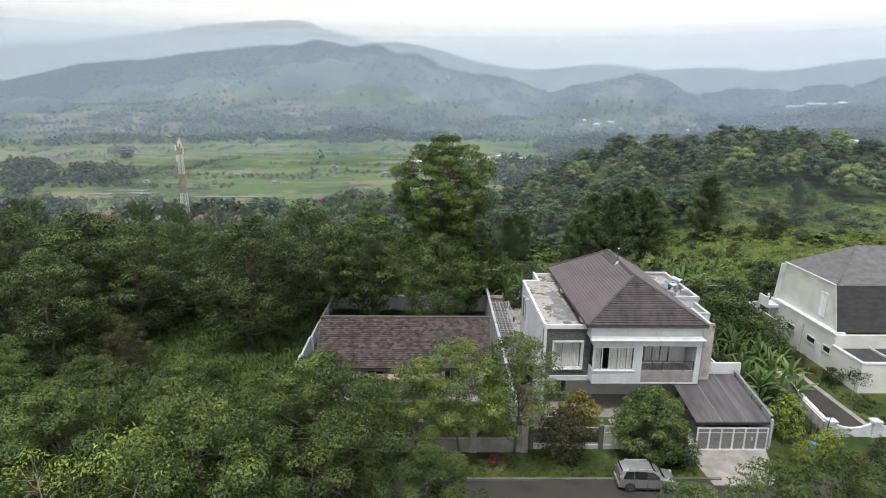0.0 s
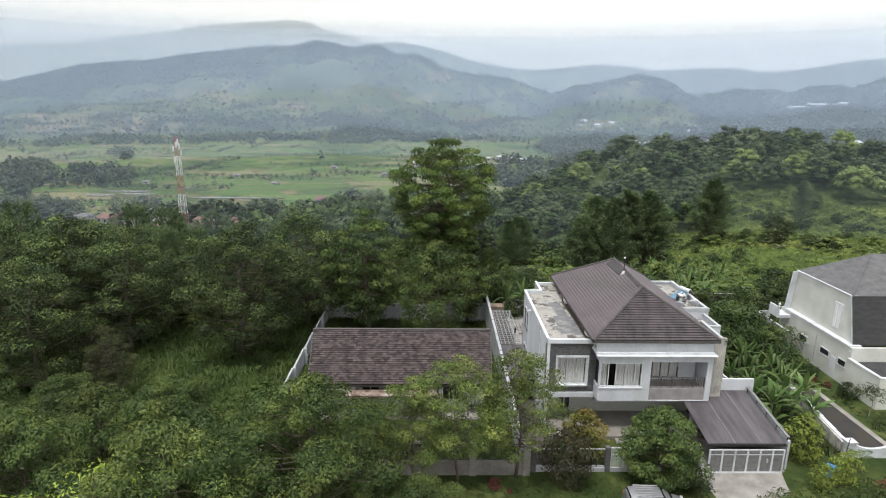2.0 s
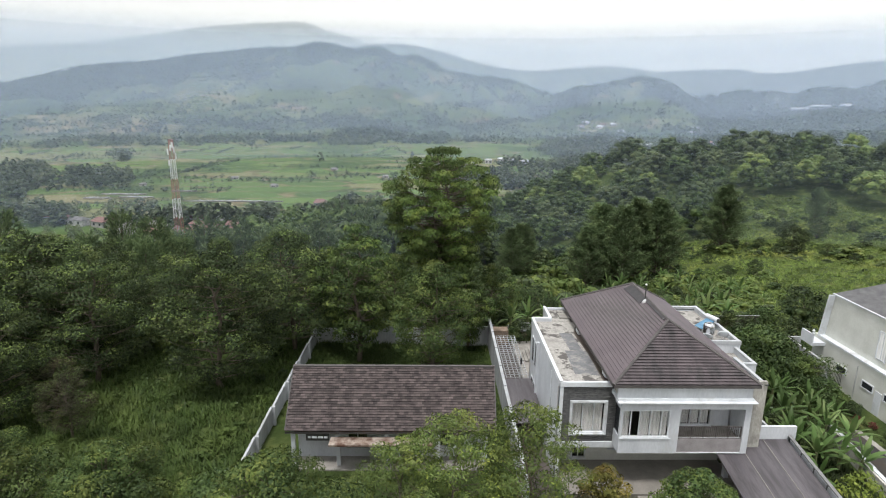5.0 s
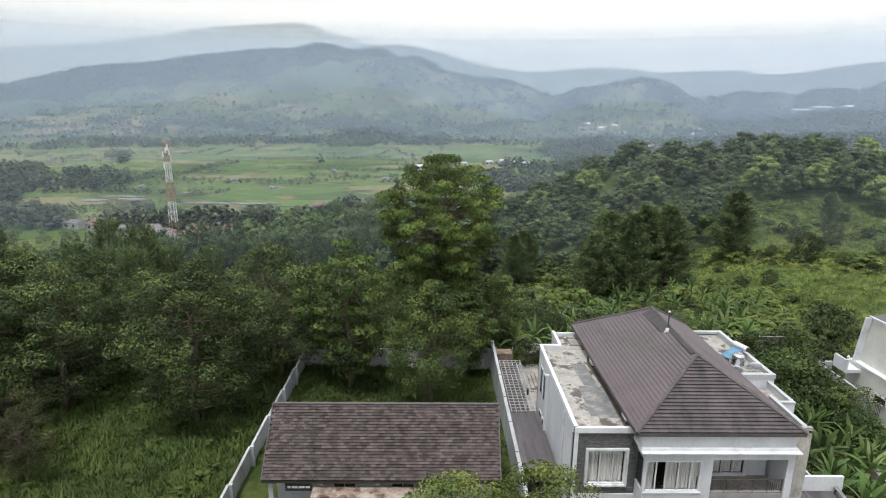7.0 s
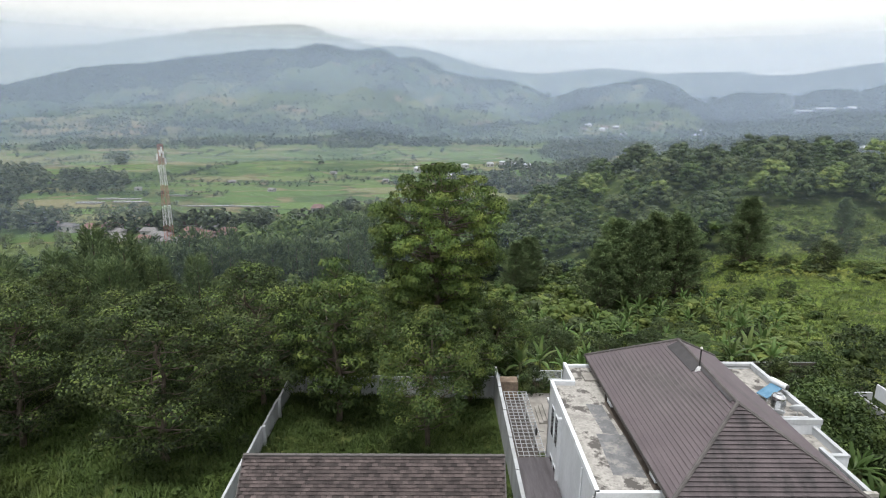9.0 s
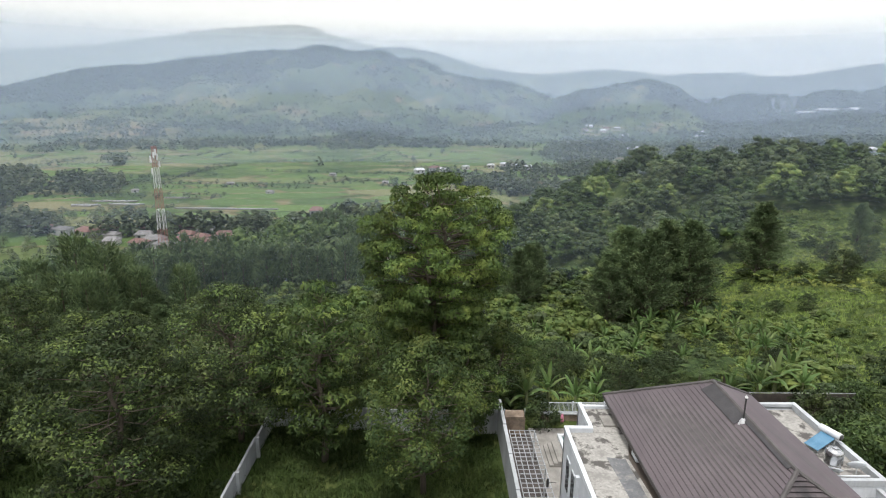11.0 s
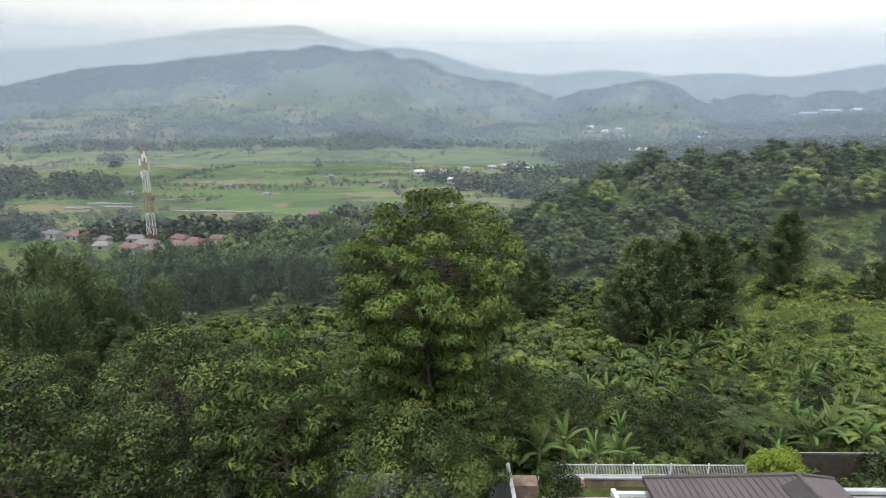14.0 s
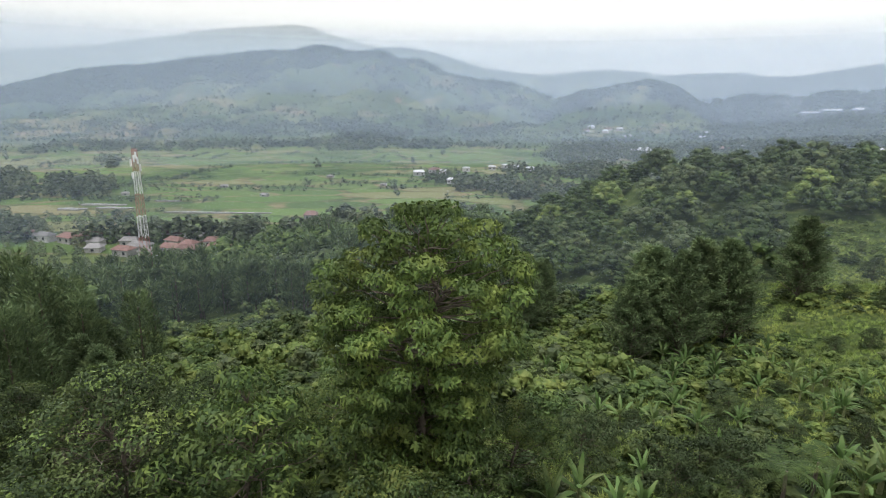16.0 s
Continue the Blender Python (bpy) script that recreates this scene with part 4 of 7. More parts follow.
            tagged(ob, "thin grey-brown trunks in the wood", "trunk", kind="stuff")
    v = np.concatenate(out)
    ob = new(name, fast_mesh(name, v, np.arange(len(v)).reshape(-1, 3), mat))
    return tagged(ob, label, category, kind="stuff")


def jitter(x0, x1, y0, y1, gap, seed):
    rng = np.random.RandomState(seed)
    X, Y = np.meshgrid(np.arange(x0, x1, gap), np.arange(y0, y1, gap))
    X, Y = X.ravel() + rng.uniform(-0.45, 0.45, X.size) * gap, Y.ravel() + rng.uniform(-0.45, 0.45, X.size) * gap
    return X, Y, rng


def seen_side(x, y, margin=6):
    """Within the wedge of land that the clip looks over."""
    return np.abs(np.degrees(np.arctan2(x + 11, y + 40))) < 40 + margin


def hill_wood(x, y):
    edge = 126 - 0.12 * (x - 20) + 9 * np.sin(x * 0.09) + np.minimum(0.9 * np.maximum(x - 60, 0), 14)
    return (x > -5) & (y > edge)


def left_wood(x, y):
    patch = (((x + 44) / 40) ** 2 + ((y - 110) / 27) ** 2 < 1) | ((x > -62 + 0.35 * (y - 55)) & (y < 100))
    return (x < 12) & (y > 58) & (y < np.where(x < -95, 222, 262)) & ~patch & ~((x > -25) & (y < 118))


DOME = [crown_template("dome", s, 760) for s in (1, 2, 3, 4, 5)]
DOME_FAR = [crown_template("dome", s, 200) for s in (5, 6, 7)]
ROUND_LOW = [crown_template("round", s, 150) for s in (5, 6, 7)]
PINE = [crown_template("pine", s, 520) for s in (8, 9)]
PINE_NEAR = [crown_template("pine", s, 2600) for s in (8, 9, 10)]
MOUND = [crown_template("mound", s, 180) for s in (12, 13, 14)]
TINY = [crown_template("round", s, 40, 0.1) for s in (15, 16, 17)]

X, Y, rng = jitter(-330, 20, 48, 282, 6.4, 1)
k = left_wood(X, Y) & seen_side(X, Y)
X, Y = X[k], Y[k]
kind = rng.uniform(0, 1, len(X)) + 0.25 * np.sin(X * 0.05) + 0.2 * np.sin(Y * 0.06 + 1) + np.where((X < -72) & (Y > 90), 0.35, 0) + np.where((X > -95) & (Y > 135), 0.6 - np.clip(rng.uniform(0, 1, len(X)), 0.4, 1) * 0.5, 0)
kind = np.where(((X < -56) & (Y < 92)) | ((X > -112) & (X < -30) & (Y > 122) & (Y < 156)), 0.6, kind)
H = rng.uniform(6.5, 12.0, len(X)) + 3.5 * (rng.uniform(0, 1, len(X)) > 0.75) + np.where((Y > 138) & (X > -90), 4.0, 0) + np.where((X < -68) & (Y > 88) & (Y < 145), 6.0, 0) + np.where((X < -56) & (Y < 92), 7.0, 0)
rows = np.stack([X, Y, ground_z(X, Y) - 0.3, H, H * rng.uniform(0.8, 1.1, len(X))], axis=1)
near = Y < 140
scatter("wood", rows[(kind < 0.30) & near], DOME, LEAF_DARK, "dark broadleaf wood on the slope below the house", "woods", 21)
scatter("wood", rows[(kind >= 0.30) & (kind < 0.45) & near], DOME, LEAF_OLIVE, "olive green trees standing in the wood", "woods", 20)
scatter("wood", rows[(kind < 0.45) & ~near], DOME_FAR, LEAF_DARK, "dark broadleaf wood above the village", "woods", 22)
scatter("wood", rows[(kind >= 0.45) & (kind < 0.85) & (Y < 92)], PINE_NEAR, LEAF_PINE, "tall feathery trees below the plots", "woods", 19, True)
scatter("wood", rows[(kind >= 0.45) & (kind < 0.85) & (Y >= 92)], PINE, LEAF_PINE, "feathery dark green pine wood on the slope", "woods", 23, True)
scatter("wood", rows[(kind >= 0.85) & near], DOME, LEAF_BROAD, "green spreading trees standing in the wood", "woods", 24)
scatter("wood", rows[(kind >= 0.85) & ~near], DOME_FAR, LEAF_BROAD, "green spreading trees above the village", "woods", 28)

X, Y, rng = jitter(-5, 200, 90, 300, 7.4, 2)
k = hill_wood(X, Y) & seen_side(X, Y)
X, Y = X[k], Y[k]
H = rng.uniform(6.0, 10.5, len(X)) + 2.5 * (rng.uniform(0, 1, len(X)) > 0.8)
rows = np.stack([X, Y, ground_z(X, Y) - 0.3, H, np.maximum(H, 8) * rng.uniform(1.0, 1.35, len(X))], axis=1)
pick = rng.uniform(0, 1, len(X)) + 0.25 * np.sin(X * 0.07 + 1) * np.sin(Y * 0.06) - 0.35 * smooth_step(165, 190, Y) * smooth_step(60, 90, X)
scatter("wood", rows[pick < 0.36], DOME, LEAF_DARK, "dense dark broadleaf wood covering the hill", "woods", 25)
scatter("wood", rows[(pick >= 0.36) & (pick < 0.66)], DOME, LEAF_BROAD, "green broadleaf trees covering the hill", "woods", 26)
scatter("wood", rows[(pick >= 0.66) & (pick < 0.92)], DOME, LEAF_OLIVE, "dull olive green trees covering the hill", "woods", 29)
scatter("wood", rows[pick >= 0.92], DOME, LEAF_LIGHT, "light green spreading trees on the wooded hill", "woods", 27)

# scrub over the open slope and between the trees
X, Y, rng = jitter(-70, 150, 29, 150, 2.3, 3)
k = seen_side(X, Y) & ~left_wood(X, Y) & ~hill_wood(X, Y) & (rng.uniform(0, 1, len(X)) < np.where(X > 34 + 0.2 * (Y - 50), 0.40 + 0.45 * np.sin(X * 0.13 + Y * 0.07 + 1.5 * np.sin(Y * 0.06)) + 0.2 * np.sin(Y * 0.31 + X * 0.05), 0.8)) & ~((X < -6) & (X > -26) & (Y < 30))
X, Y = X[k], Y[k]
H = rng.uniform(0.7, 2.0, len(X)) * np.where(X > 30, 0.8, np.where((Y < 60) & (X > -6), 0.85, 1.45)) * np.where(rng.uniform(0, 1, len(X)) > np.where(X > 34, 0.94, 0.86), 2.1, 1)
rows = np.stack([X, Y, ground_z(X, Y) - 0.15, H, np.minimum(H, 3.2) * rng.uniform(1.5, 2.3, len(X))], axis=1)
pick = rng.uniform(0, 1, len(X)) + 0.3 * np.sin(X * 0.11) * np.sin(Y * 0.09) - np.where(X < 34 + 0.2 * (Y - 50), 0.08, -0.05)
scatter("scrub", rows[pick < 0.14], MOUND, LEAF_DARK, "dark green scrub on the open slope", "shrubs", 30)
scatter("scrub", rows[(pick >= 0.14) & (pick < 0.32)], MOUND, LEAF_OLIVE, "dull olive scrub on the open slope", "shrubs", 46)
scatter("scrub", rows[(pick >= 0.32) & (pick < 0.58)], MOUND, LEAF_BROAD, "low green scrub on the open slope", "shrubs", 31)
scatter("scrub", rows[pick >= 0.58], MOUND, LEAF_LIGHT, "light green scrub on the open slope", "shrubs", 32)
# long grass
X, Y, rng = jitter(-40, 105, 28, 122, 1.0, 4)
k = seen_side(X, Y) & ~left_wood(X, Y) & ~hill_wood(X, Y)
X, Y = X[k], Y[k]
H = rng.uniform(0.22, 0.65, len(X))
rows = np.stack([X, Y, ground_z(X, Y) - 0.05, H, H * 1.6], axis=1)
BLADES = [crown_template("grass", s, 24) for s in (51, 52, 53)]
scatter("long_grass", rows, BLADES, LEAF_MEADOW, "long rough grass on the hillside", "grass", 33)
X, Y, rng = jitter(40, 170, 100, 170, 1.5, 5)
k = seen_side(X, Y) & ~hill_wood(X, Y) & ((Y > 122) | (X > 105))
X, Y = X[k], Y[k]
H = rng.uniform(0.3, 0.8, len(X))
scatter("long_grass", np.stack([X, Y, ground_z(X, Y) - 0.05, H, H * 2.2], axis=1), BLADES, LEAF_MEADOW, "long rough grass below the wood", "grass", 48)
# open ground left of the wall
X, Y, rng = jitter(-72, -25.8, -8, 46, 0.75, 6)
H = rng.uniform(0.3, 0.9, len(X))
scatter("undergrowth", np.stack([X, Y, ground_z(X, Y) - 0.05, H, H * 1.6], axis=1), BLADES, LEAF_LUSH, "rough green undergrowth beneath the trees", "grass", 34)

X, Y, rng = jitter(-72, -26.5, -8, 50, 2.1, 7)
k = rng.uniform(0, 1, len(X)) < 0.62
X, Y = X[k], Y[k]
H = rng.uniform(0.5, 1.5, len(X)) * np.where((X > -45) & (Y > -2) & (Y < 24), 0.7, 1.0)
rows = np.stack([X, Y, ground_z(X, Y) - 0.15, H, H * rng.uniform(1.4, 2.2, len(X))], axis=1)
k = rng.uniform(0, 1, len(X)) < np.where((X > -45) & (Y > -2) & (Y < 24), 0.12, 0.6)
scatter("scrub", rows[k], MOUND, LEAF_DARK, "dark low bushes beneath the trees", "shrubs", 37)
scatter("scrub", rows[~k], MOUND, LEAF_LUSH, "green low bushes beneath the trees", "shrubs", 38)

# groves on the valley floor and trees dotted over the hills
rng = np.random.RandomState(9)
d, a = rng.uniform(330, 1150, 11000), np.radians(rng.uniform(-41, 41, 11000))
X, Y = HUB[0] + d * np.sin(a), HUB[1] + d * np.cos(a)
grove = waves(X, Y, 240, 41) + 0.6 * waves(X, Y, 90, 42) + 0.55 * smooth_step(0.0, 0.25, a) + 0.9 * bell(d, 360, 60) + 1.3 * bell(d, 600, 60) * smooth_step(-0.45, -0.49, a) - 0.5 * smooth_step(410, 470, d) * smooth_step(1000, 900, d) * smooth_step(-0.48, -0.45, a) * smooth_step(0.06, 0.0, a) + 0.2 * bell(d, 1080, 60) - 1.6 * bell(a, 0.05, 0.085) * bell(d, 900, 110)
k = (grove > 0.42) & (Y > 300)
X, Y = X[k], Y[k]
H = rng.uniform(7, 14, len(X))
scatter("grove", np.stack([X, Y, ground_z(X, Y) - 0.5, H, H * rng.uniform(0.9, 1.5, len(X))], axis=1), TINY, LEAF_GROVE, "groves of trees between the rice fields", "woods", 35)
# hedges and bank trees along the field edges
rows = []
for i in range(70):
    d0, a0 = rng.uniform(420, 980), rng.uniform(-0.62, 0.12)
    n_, turn_ = rng.randint(6, 26), rng.choice((0.15, 0.25, 1.6)) + rng.normal(0, 0.12)
    s_ = np.arange(n_) * rng.uniform(3.5, 6.0)
    x_, y_ = HUB[0] + d0 * math.sin(a0) + s_ * math.cos(turn_) + rng.normal(0, 1.2, n_), HUB[1] + d0 * math.cos(a0) + s_ * math.sin(turn_) + rng.normal(0, 1.2, n_)
    h_ = rng.uniform(1.5, 5.0, n_)
    rows.append(np.stack([x_, y_, ground_z(x_, y_) - 0.3, h_, h_ * 1.5], axis=1))
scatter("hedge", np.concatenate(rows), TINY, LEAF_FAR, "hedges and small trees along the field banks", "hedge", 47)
BLOB = [crown_template("round", s, 14, 0.1) for s in (61, 62, 63)]
SPECK = [crown_template("round", s, 8, 0.1) for s in (64, 65, 66)]


def hill_rows(d, a, low, high, wide=1.5):
    """Rows for scatter at distance d and bearing a (degrees) from HUB."""
    x, y = HUB[0] + d * np.sin(np.radians(a)), HUB[1] + d * np.cos(np.radians(a))
    h = rng.uniform(low, high, len(x))
    return np.stack([x, y, ground_z(x, y) - 0.5, h, h * rng.uniform(1.0, wide, len(x))], axis=1)


# woods on the hills: along the left crest, on the lower slopes, over the spur and across the valley to the right
d, a = rng.uniform(1050, 2780, 60000), rng.uniform(-40, 40, 60000)
X, Y = HUB[0] + d * np.sin(np.radians(a)), HUB[1] + d * np.cos(np.radians(a))
cover = (0.75 * waves(X, Y, 300, 43) + 0.5 * waves(X, Y, 110, 44) + rng.normal(0, 0.14, len(X)) + 0.85 * bell(d, 1960, 170) * smooth_step(-6, -14, a) + 1.1 * bell(a, -6, 4.5) * bell(d, 1230, 90)
         + 0.6 * bell(a, 3, 3) * bell(d, 1330, 90) + 0.8 * bell(a, 13.0, 2.0) * bell(d, 1600, 170) + 0.9 * bell(a, 20, 2) * bell(d, 1700, 150) + 0.75 * smooth_step(19, 27, a) + 0.15 * bell(d, 1090, 40)
         + 0.16 * smooth_step(1450, 1600, d) - 0.40 * bell(a, -12, 9) * bell(d, 1480, 160) - 0.3 * bell(a, 17.5, 3) * bell(d, 1450, 150))
k = (cover > 0.40) & (np.hypot(X - 836, Y - 1295) > 48)
near = d < 1500
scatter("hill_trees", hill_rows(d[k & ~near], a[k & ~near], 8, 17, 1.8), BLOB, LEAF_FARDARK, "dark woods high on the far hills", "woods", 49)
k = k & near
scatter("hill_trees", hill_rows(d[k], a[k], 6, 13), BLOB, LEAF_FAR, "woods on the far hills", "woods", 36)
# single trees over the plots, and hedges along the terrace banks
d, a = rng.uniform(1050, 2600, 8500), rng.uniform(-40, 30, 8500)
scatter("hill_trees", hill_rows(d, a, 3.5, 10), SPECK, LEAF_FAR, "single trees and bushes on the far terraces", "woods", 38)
dd, aa = [], []
for i in range(520):
    n_ = rng.randint(5, 22)
    d0, a0 = rng.uniform(1080, 2300), rng.uniform(-38, 28)
    dd.append(d0 + rng.normal(0, 3.5, n_) + rng.normal(0, 1.2) * np.arange(n_)); aa.append(a0 + np.degrees(np.arange(n_) * rng.uniform(6, 10) / d0))
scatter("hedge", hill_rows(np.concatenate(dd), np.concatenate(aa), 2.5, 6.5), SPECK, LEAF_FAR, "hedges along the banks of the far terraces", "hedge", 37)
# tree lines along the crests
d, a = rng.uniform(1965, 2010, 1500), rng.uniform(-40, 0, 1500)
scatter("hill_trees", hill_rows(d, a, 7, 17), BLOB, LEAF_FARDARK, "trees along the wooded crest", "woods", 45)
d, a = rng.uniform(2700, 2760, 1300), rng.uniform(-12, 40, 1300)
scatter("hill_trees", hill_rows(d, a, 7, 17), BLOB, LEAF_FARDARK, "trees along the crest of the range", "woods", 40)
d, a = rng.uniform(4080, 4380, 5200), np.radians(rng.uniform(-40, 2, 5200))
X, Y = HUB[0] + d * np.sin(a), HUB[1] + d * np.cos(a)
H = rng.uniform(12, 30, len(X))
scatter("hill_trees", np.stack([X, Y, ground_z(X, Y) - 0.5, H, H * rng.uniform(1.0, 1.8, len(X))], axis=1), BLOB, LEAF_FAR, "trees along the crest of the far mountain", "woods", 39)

# ---- the main house ----
def window(parent, x0, x1, y, z0, z1, mullions, frame_mat=FASCIA, back=CURTAIN, depth=0.22, bar=0.07, open_gap=None, label="white framed window with pale curtains"):
    """A window facing -Y in an opening: frame, sill, panes, folded curtains behind."""
    w = Shape()
    f = 0.09
    w.box(x0, x0 + f, y - 0.05, y + 0.1, z0, z1); w.box(x1 - f, x1, y - 0.05, y + 0.1, z0, z1)
    w.box(x0 + f, x1 - f, y - 0.05, y + 0.1, z1 - f, z1); w.box(x0 + f, x1 - f, y - 0.05, y + 0.1, z0, z0 + f)
    win = part("window", w, frame_mat, parent, label)
    edges = [x0 + f, *mullions, x1 - f]
    for m in mullions:
        part("mullion", Shape().box(m - bar / 2, m + bar / 2, y - 0.03, y + 0.08, z0 + f, z1 - f), frame_mat, win)
    for a, b in zip(edges, edges[1:]):
        p = part("pane", Shape().box(a + bar / 2, b - bar / 2, y + 0.03, y + 0.04, z0 + f, z1 - f), PANE, win)
        p.visible_shadow = False
        if open_gap is not None and a <= open_gap < b:
            continue
        c = Shape()
        n = max(6, int((b - a) / 0.05))
        pts = [(a + 0.02 + (b - a - 0.04) * i / n, y + depth + 0.035 * math.sin(i * 1.9) + 0.015 * math.sin(i * 0.7)) for i in range(n + 1)]
        c.add([(px, py, z) for z in (z0 + 0.05, z1 - 0.05) for px, py in pts], [(i, i + 1, i + n + 2, i + n + 1) for i in range(n)])
        part("curtain", c, back, win, "pale hanging curtain")
    part("sill", Shape().box(x0 - 0.06, x1 + 0.06, y - 0.12, y + 0.02, z0 - 0.08, z0 - 0.002), frame_mat, win)
    return win


house = thing("house", label="white two-storey house with a brown hipped roof", category="house")
EAVE, APEX = 8.35, 11.28

# walls, each a slab with its openings left out
def wall_front(parent, name, x0, x1, y0, y1, z0, z1, holes, mat, label=""):
    """A wall facing -Y between y0 and y1, with rectangular holes (x0, x1, z0, z1) in one row."""
    s = Shape()
    at = x0
    for hx0, hx1, hz0, hz1 in sorted(holes):
        if hx0 > at:
            s.box(at, hx0, y0, y1, z0, z1)
        if hz0 > z0:
            s.box(hx0, hx1, y0, y1, z0, hz0)
        if hz1 < z1:
            s.box(hx0, hx1, y0, y1, hz1, z1)
        at = hx1
    if at < x1:
        s.box(at, x1, y0, y1, z0, z1)
    return part(name, s, mat, parent, label)


# ground floor, set back behind a porch
wall_front(house, "wall", -3.0, 9.6, 3.6, 3.85, 0.3, 3.1, [(-1.6, -0.5, 0.5, 2.6), (1.2, 3.6, 1.3, 2.7)], CREAM, "cream ground-floor wall under the porch")
window(house, -1.6, -0.5, 3.62, 0.5, 2.6, [-1.05], label="dark framed porch door", back=DARKIN)
window(house, 1.2, 3.6, 3.62, 1.3, 2.7, [2.0, 2.8], label="ground-floor window with white frame")
part("porch_floor", Shape().box(-3.0, 9.6, -0.4, 3.6, -0.2, 0.32), surface("porch_tile", (0.15, 0.14, 0.125), (0.22, 0.205, 0.185), 0.6, 1.2, 14, 0.05), house, "beige tiled porch floor")
for s_x in (9.2,):
    part("column", Shape().box(s_x - 0.18, s_x + 0.18, 1.4, 1.75, 0.3, 3.1), WHITE, house, bevel=0.02)
part("step", Shape().box(2.2, 4.6, -1.0, -0.4, -0.1, 0.16), CONCRETE, house)

# side and back walls
side = Shape(); side.box(-3.2, -2.98, 1.55, 14.0, 0, 7.78)
part("wall", side, WHITE, house, "tall white side wall streaked by rain")
for wy, z0, z1 in ((12.1, 1.2, 2.9), (10.9, 1.2, 2.9), (12.3, 4.4, 6.6), (11.0, 4.4, 6.6)):
    sw = part("window", Shape().box(-3.25, -3.19, wy - 0.45, wy + 0.45, z0, z1), FASCIA, house, "narrow side window")
    part("pane", Shape().box(-3.262, -3.252, wy - 0.37, wy + 0.37, z0 + 0.08, z1 - 0.08), GLASS, sw)
part("pilaster", Shape().box(-3.42, -3.2, 9.7, 9.95, 0, 7.2), WHITE, house)
part("drainpipe", Shape().tube([(-3.27, 4.2, 0), (-3.27, 4.2, 7.4)], 0.05, 8), FASCIA, house)
part("drainpipe", Shape().tube([(-3.27, 1.75, 0), (-3.27, 1.75, 7.4)], 0.05, 8), LIGHTMETAL, house)
part("wall", Shape().box(-3.2, -1.45, 13.8, 14.0, 0, 7.78), WHITE, house)
part("wall", Shape().box(-1.65, -1.45, 14.0, 16.9, 0, 7.78), WHITE, house)
part("wall", Shape().box(-1.65, 12.9, 16.7, 16.95, 0, 7.7), WHITE, house)
part("wall", Shape().box(0.75, 0.95, 2.0, 16.7, 7.4, 8.25), STAINED, house, "low stained wall under the eave")
part("wall", Shape().box(12.65, 12.9, 8.6, 16.7, 0, 7.9), WHITE, house)
part("wall", Shape().box(9.72, 10.95, 1.0, 1.2, 0, 8.15), STAINED, house, "grey wall blotched with mould")
part("wall", Shape().box(10.75, 10.95, 1.2, 5.4, 0, 7.8), WHITE, house)
part("wall", Shape().box(10.75, 12.6, 5.4, 5.6, 0, 7.3), WHITE, house)
part("wall", Shape().box(12.4, 12.6, 5.6, 8.6, 0, 7.3), WHITE, house)
part("wall", Shape().box(9.6, 12.9, 8.5, 8.7, 6.4, 7.9), WHITE, house)

# flat roofs beside the big roof, stained by rain
part("flat_roof", Shape().box(-3.0, 0.8, 1.7, 13.85, 7.2, 7.5), SLAB, house, "flat concrete roof blotched with black stains")
part("flat_roof", Shape().box(-1.5, 0.8, 13.85, 16.75, 7.2, 7.52), SLAB, house, "flat concrete roof blotched with black stains")
part("flat_roof", Shape().box(9.6, 12.7, 8.6, 16.75, 7.2, 7.5), SLAB, house, "flat concrete roof blotched with black stains")
part("flat_roof", Shape().box(9.6, 12.45, 5.5, 8.55, 6.6, 6.9), SLAB, house, "lower flat roof blotched with black stains")
for box_ in ((-3.22, -2.98, 1.5, 14.05, 7.5, 7.82), (-3.22, 0.85, 1.46, 1.68, 7.45, 7.82), (-3.22, -1.45, 13.82, 14.06, 7.5, 7.84), (-1.67, -1.43, 14.06, 16.97, 7.5, 7.84),
             (12.62, 12.92, 8.5, 16.97, 7.6, 7.95), (9.9, 12.92, 16.7, 16.99, 7.6, 7.93), (10.72, 10.98, 1.0, 5.45, 7.8, 7.95), (10.72, 12.63, 5.36, 5.62, 7.3, 7.45), (12.37, 12.63, 5.62, 8.6, 7.3, 7.45), (9.6, 12.95, 8.46, 8.72, 7.6, 7.96)):
    part("parapet", Shape().box(*box_), GREYWALL if box_[0] > 9 else FASCIA, house, "white parapet with grimy top", bevel=0.015)
part("flashing", Shape().box(0.55, 0.85, 1.9, 16.7, 7.5, 7.62), STAINED, house)
BITUMEN = surface("grey_bitumen_patch", (0.085, 0.088, 0.095), (0.15, 0.152, 0.158), 0.7, 1.2, 9, 0.15, stain=(0.22, 0.215, 0.20), stain_scale=1.4, stain_lo=0.52, stain_hi=0.66)
WETDIRT = surface("wet_brown_silt", (0.040, 0.032, 0.026), (0.085, 0.068, 0.055), 0.6, 1.5, 12, 0.1)
for pts in ([(-1.75, 3.4, 7.506), (0.2, 3.1, 7.506), (0.25, 7.3, 7.506), (-1.6, 7.5, 7.506)], [(-1.15, 7.6, 7.506), (-0.2, 7.3, 7.506), (-0.3, 11.0, 7.506), (-1.35, 11.2, 7.506)]):
    part("roof_patch", Shape().prism(pts, 0.004), BITUMEN, house, "grey bitumen patch on the flat roof")
part("gutter_silt", Shape().prism([(0.0, 2.0, 7.511), (0.54, 1.9, 7.511), (0.54, 13.2, 7.511), (-0.12, 11.0, 7.511), (0.08, 7.0, 7.511)], 0.004), WETDIRT, house, "dark wet silt along the foot of the big roof")
part("roof_hatch", Shape().box(-0.6, 0.5, 14.4, 15.6, 7.52, 7.66), CONCRETE, house)

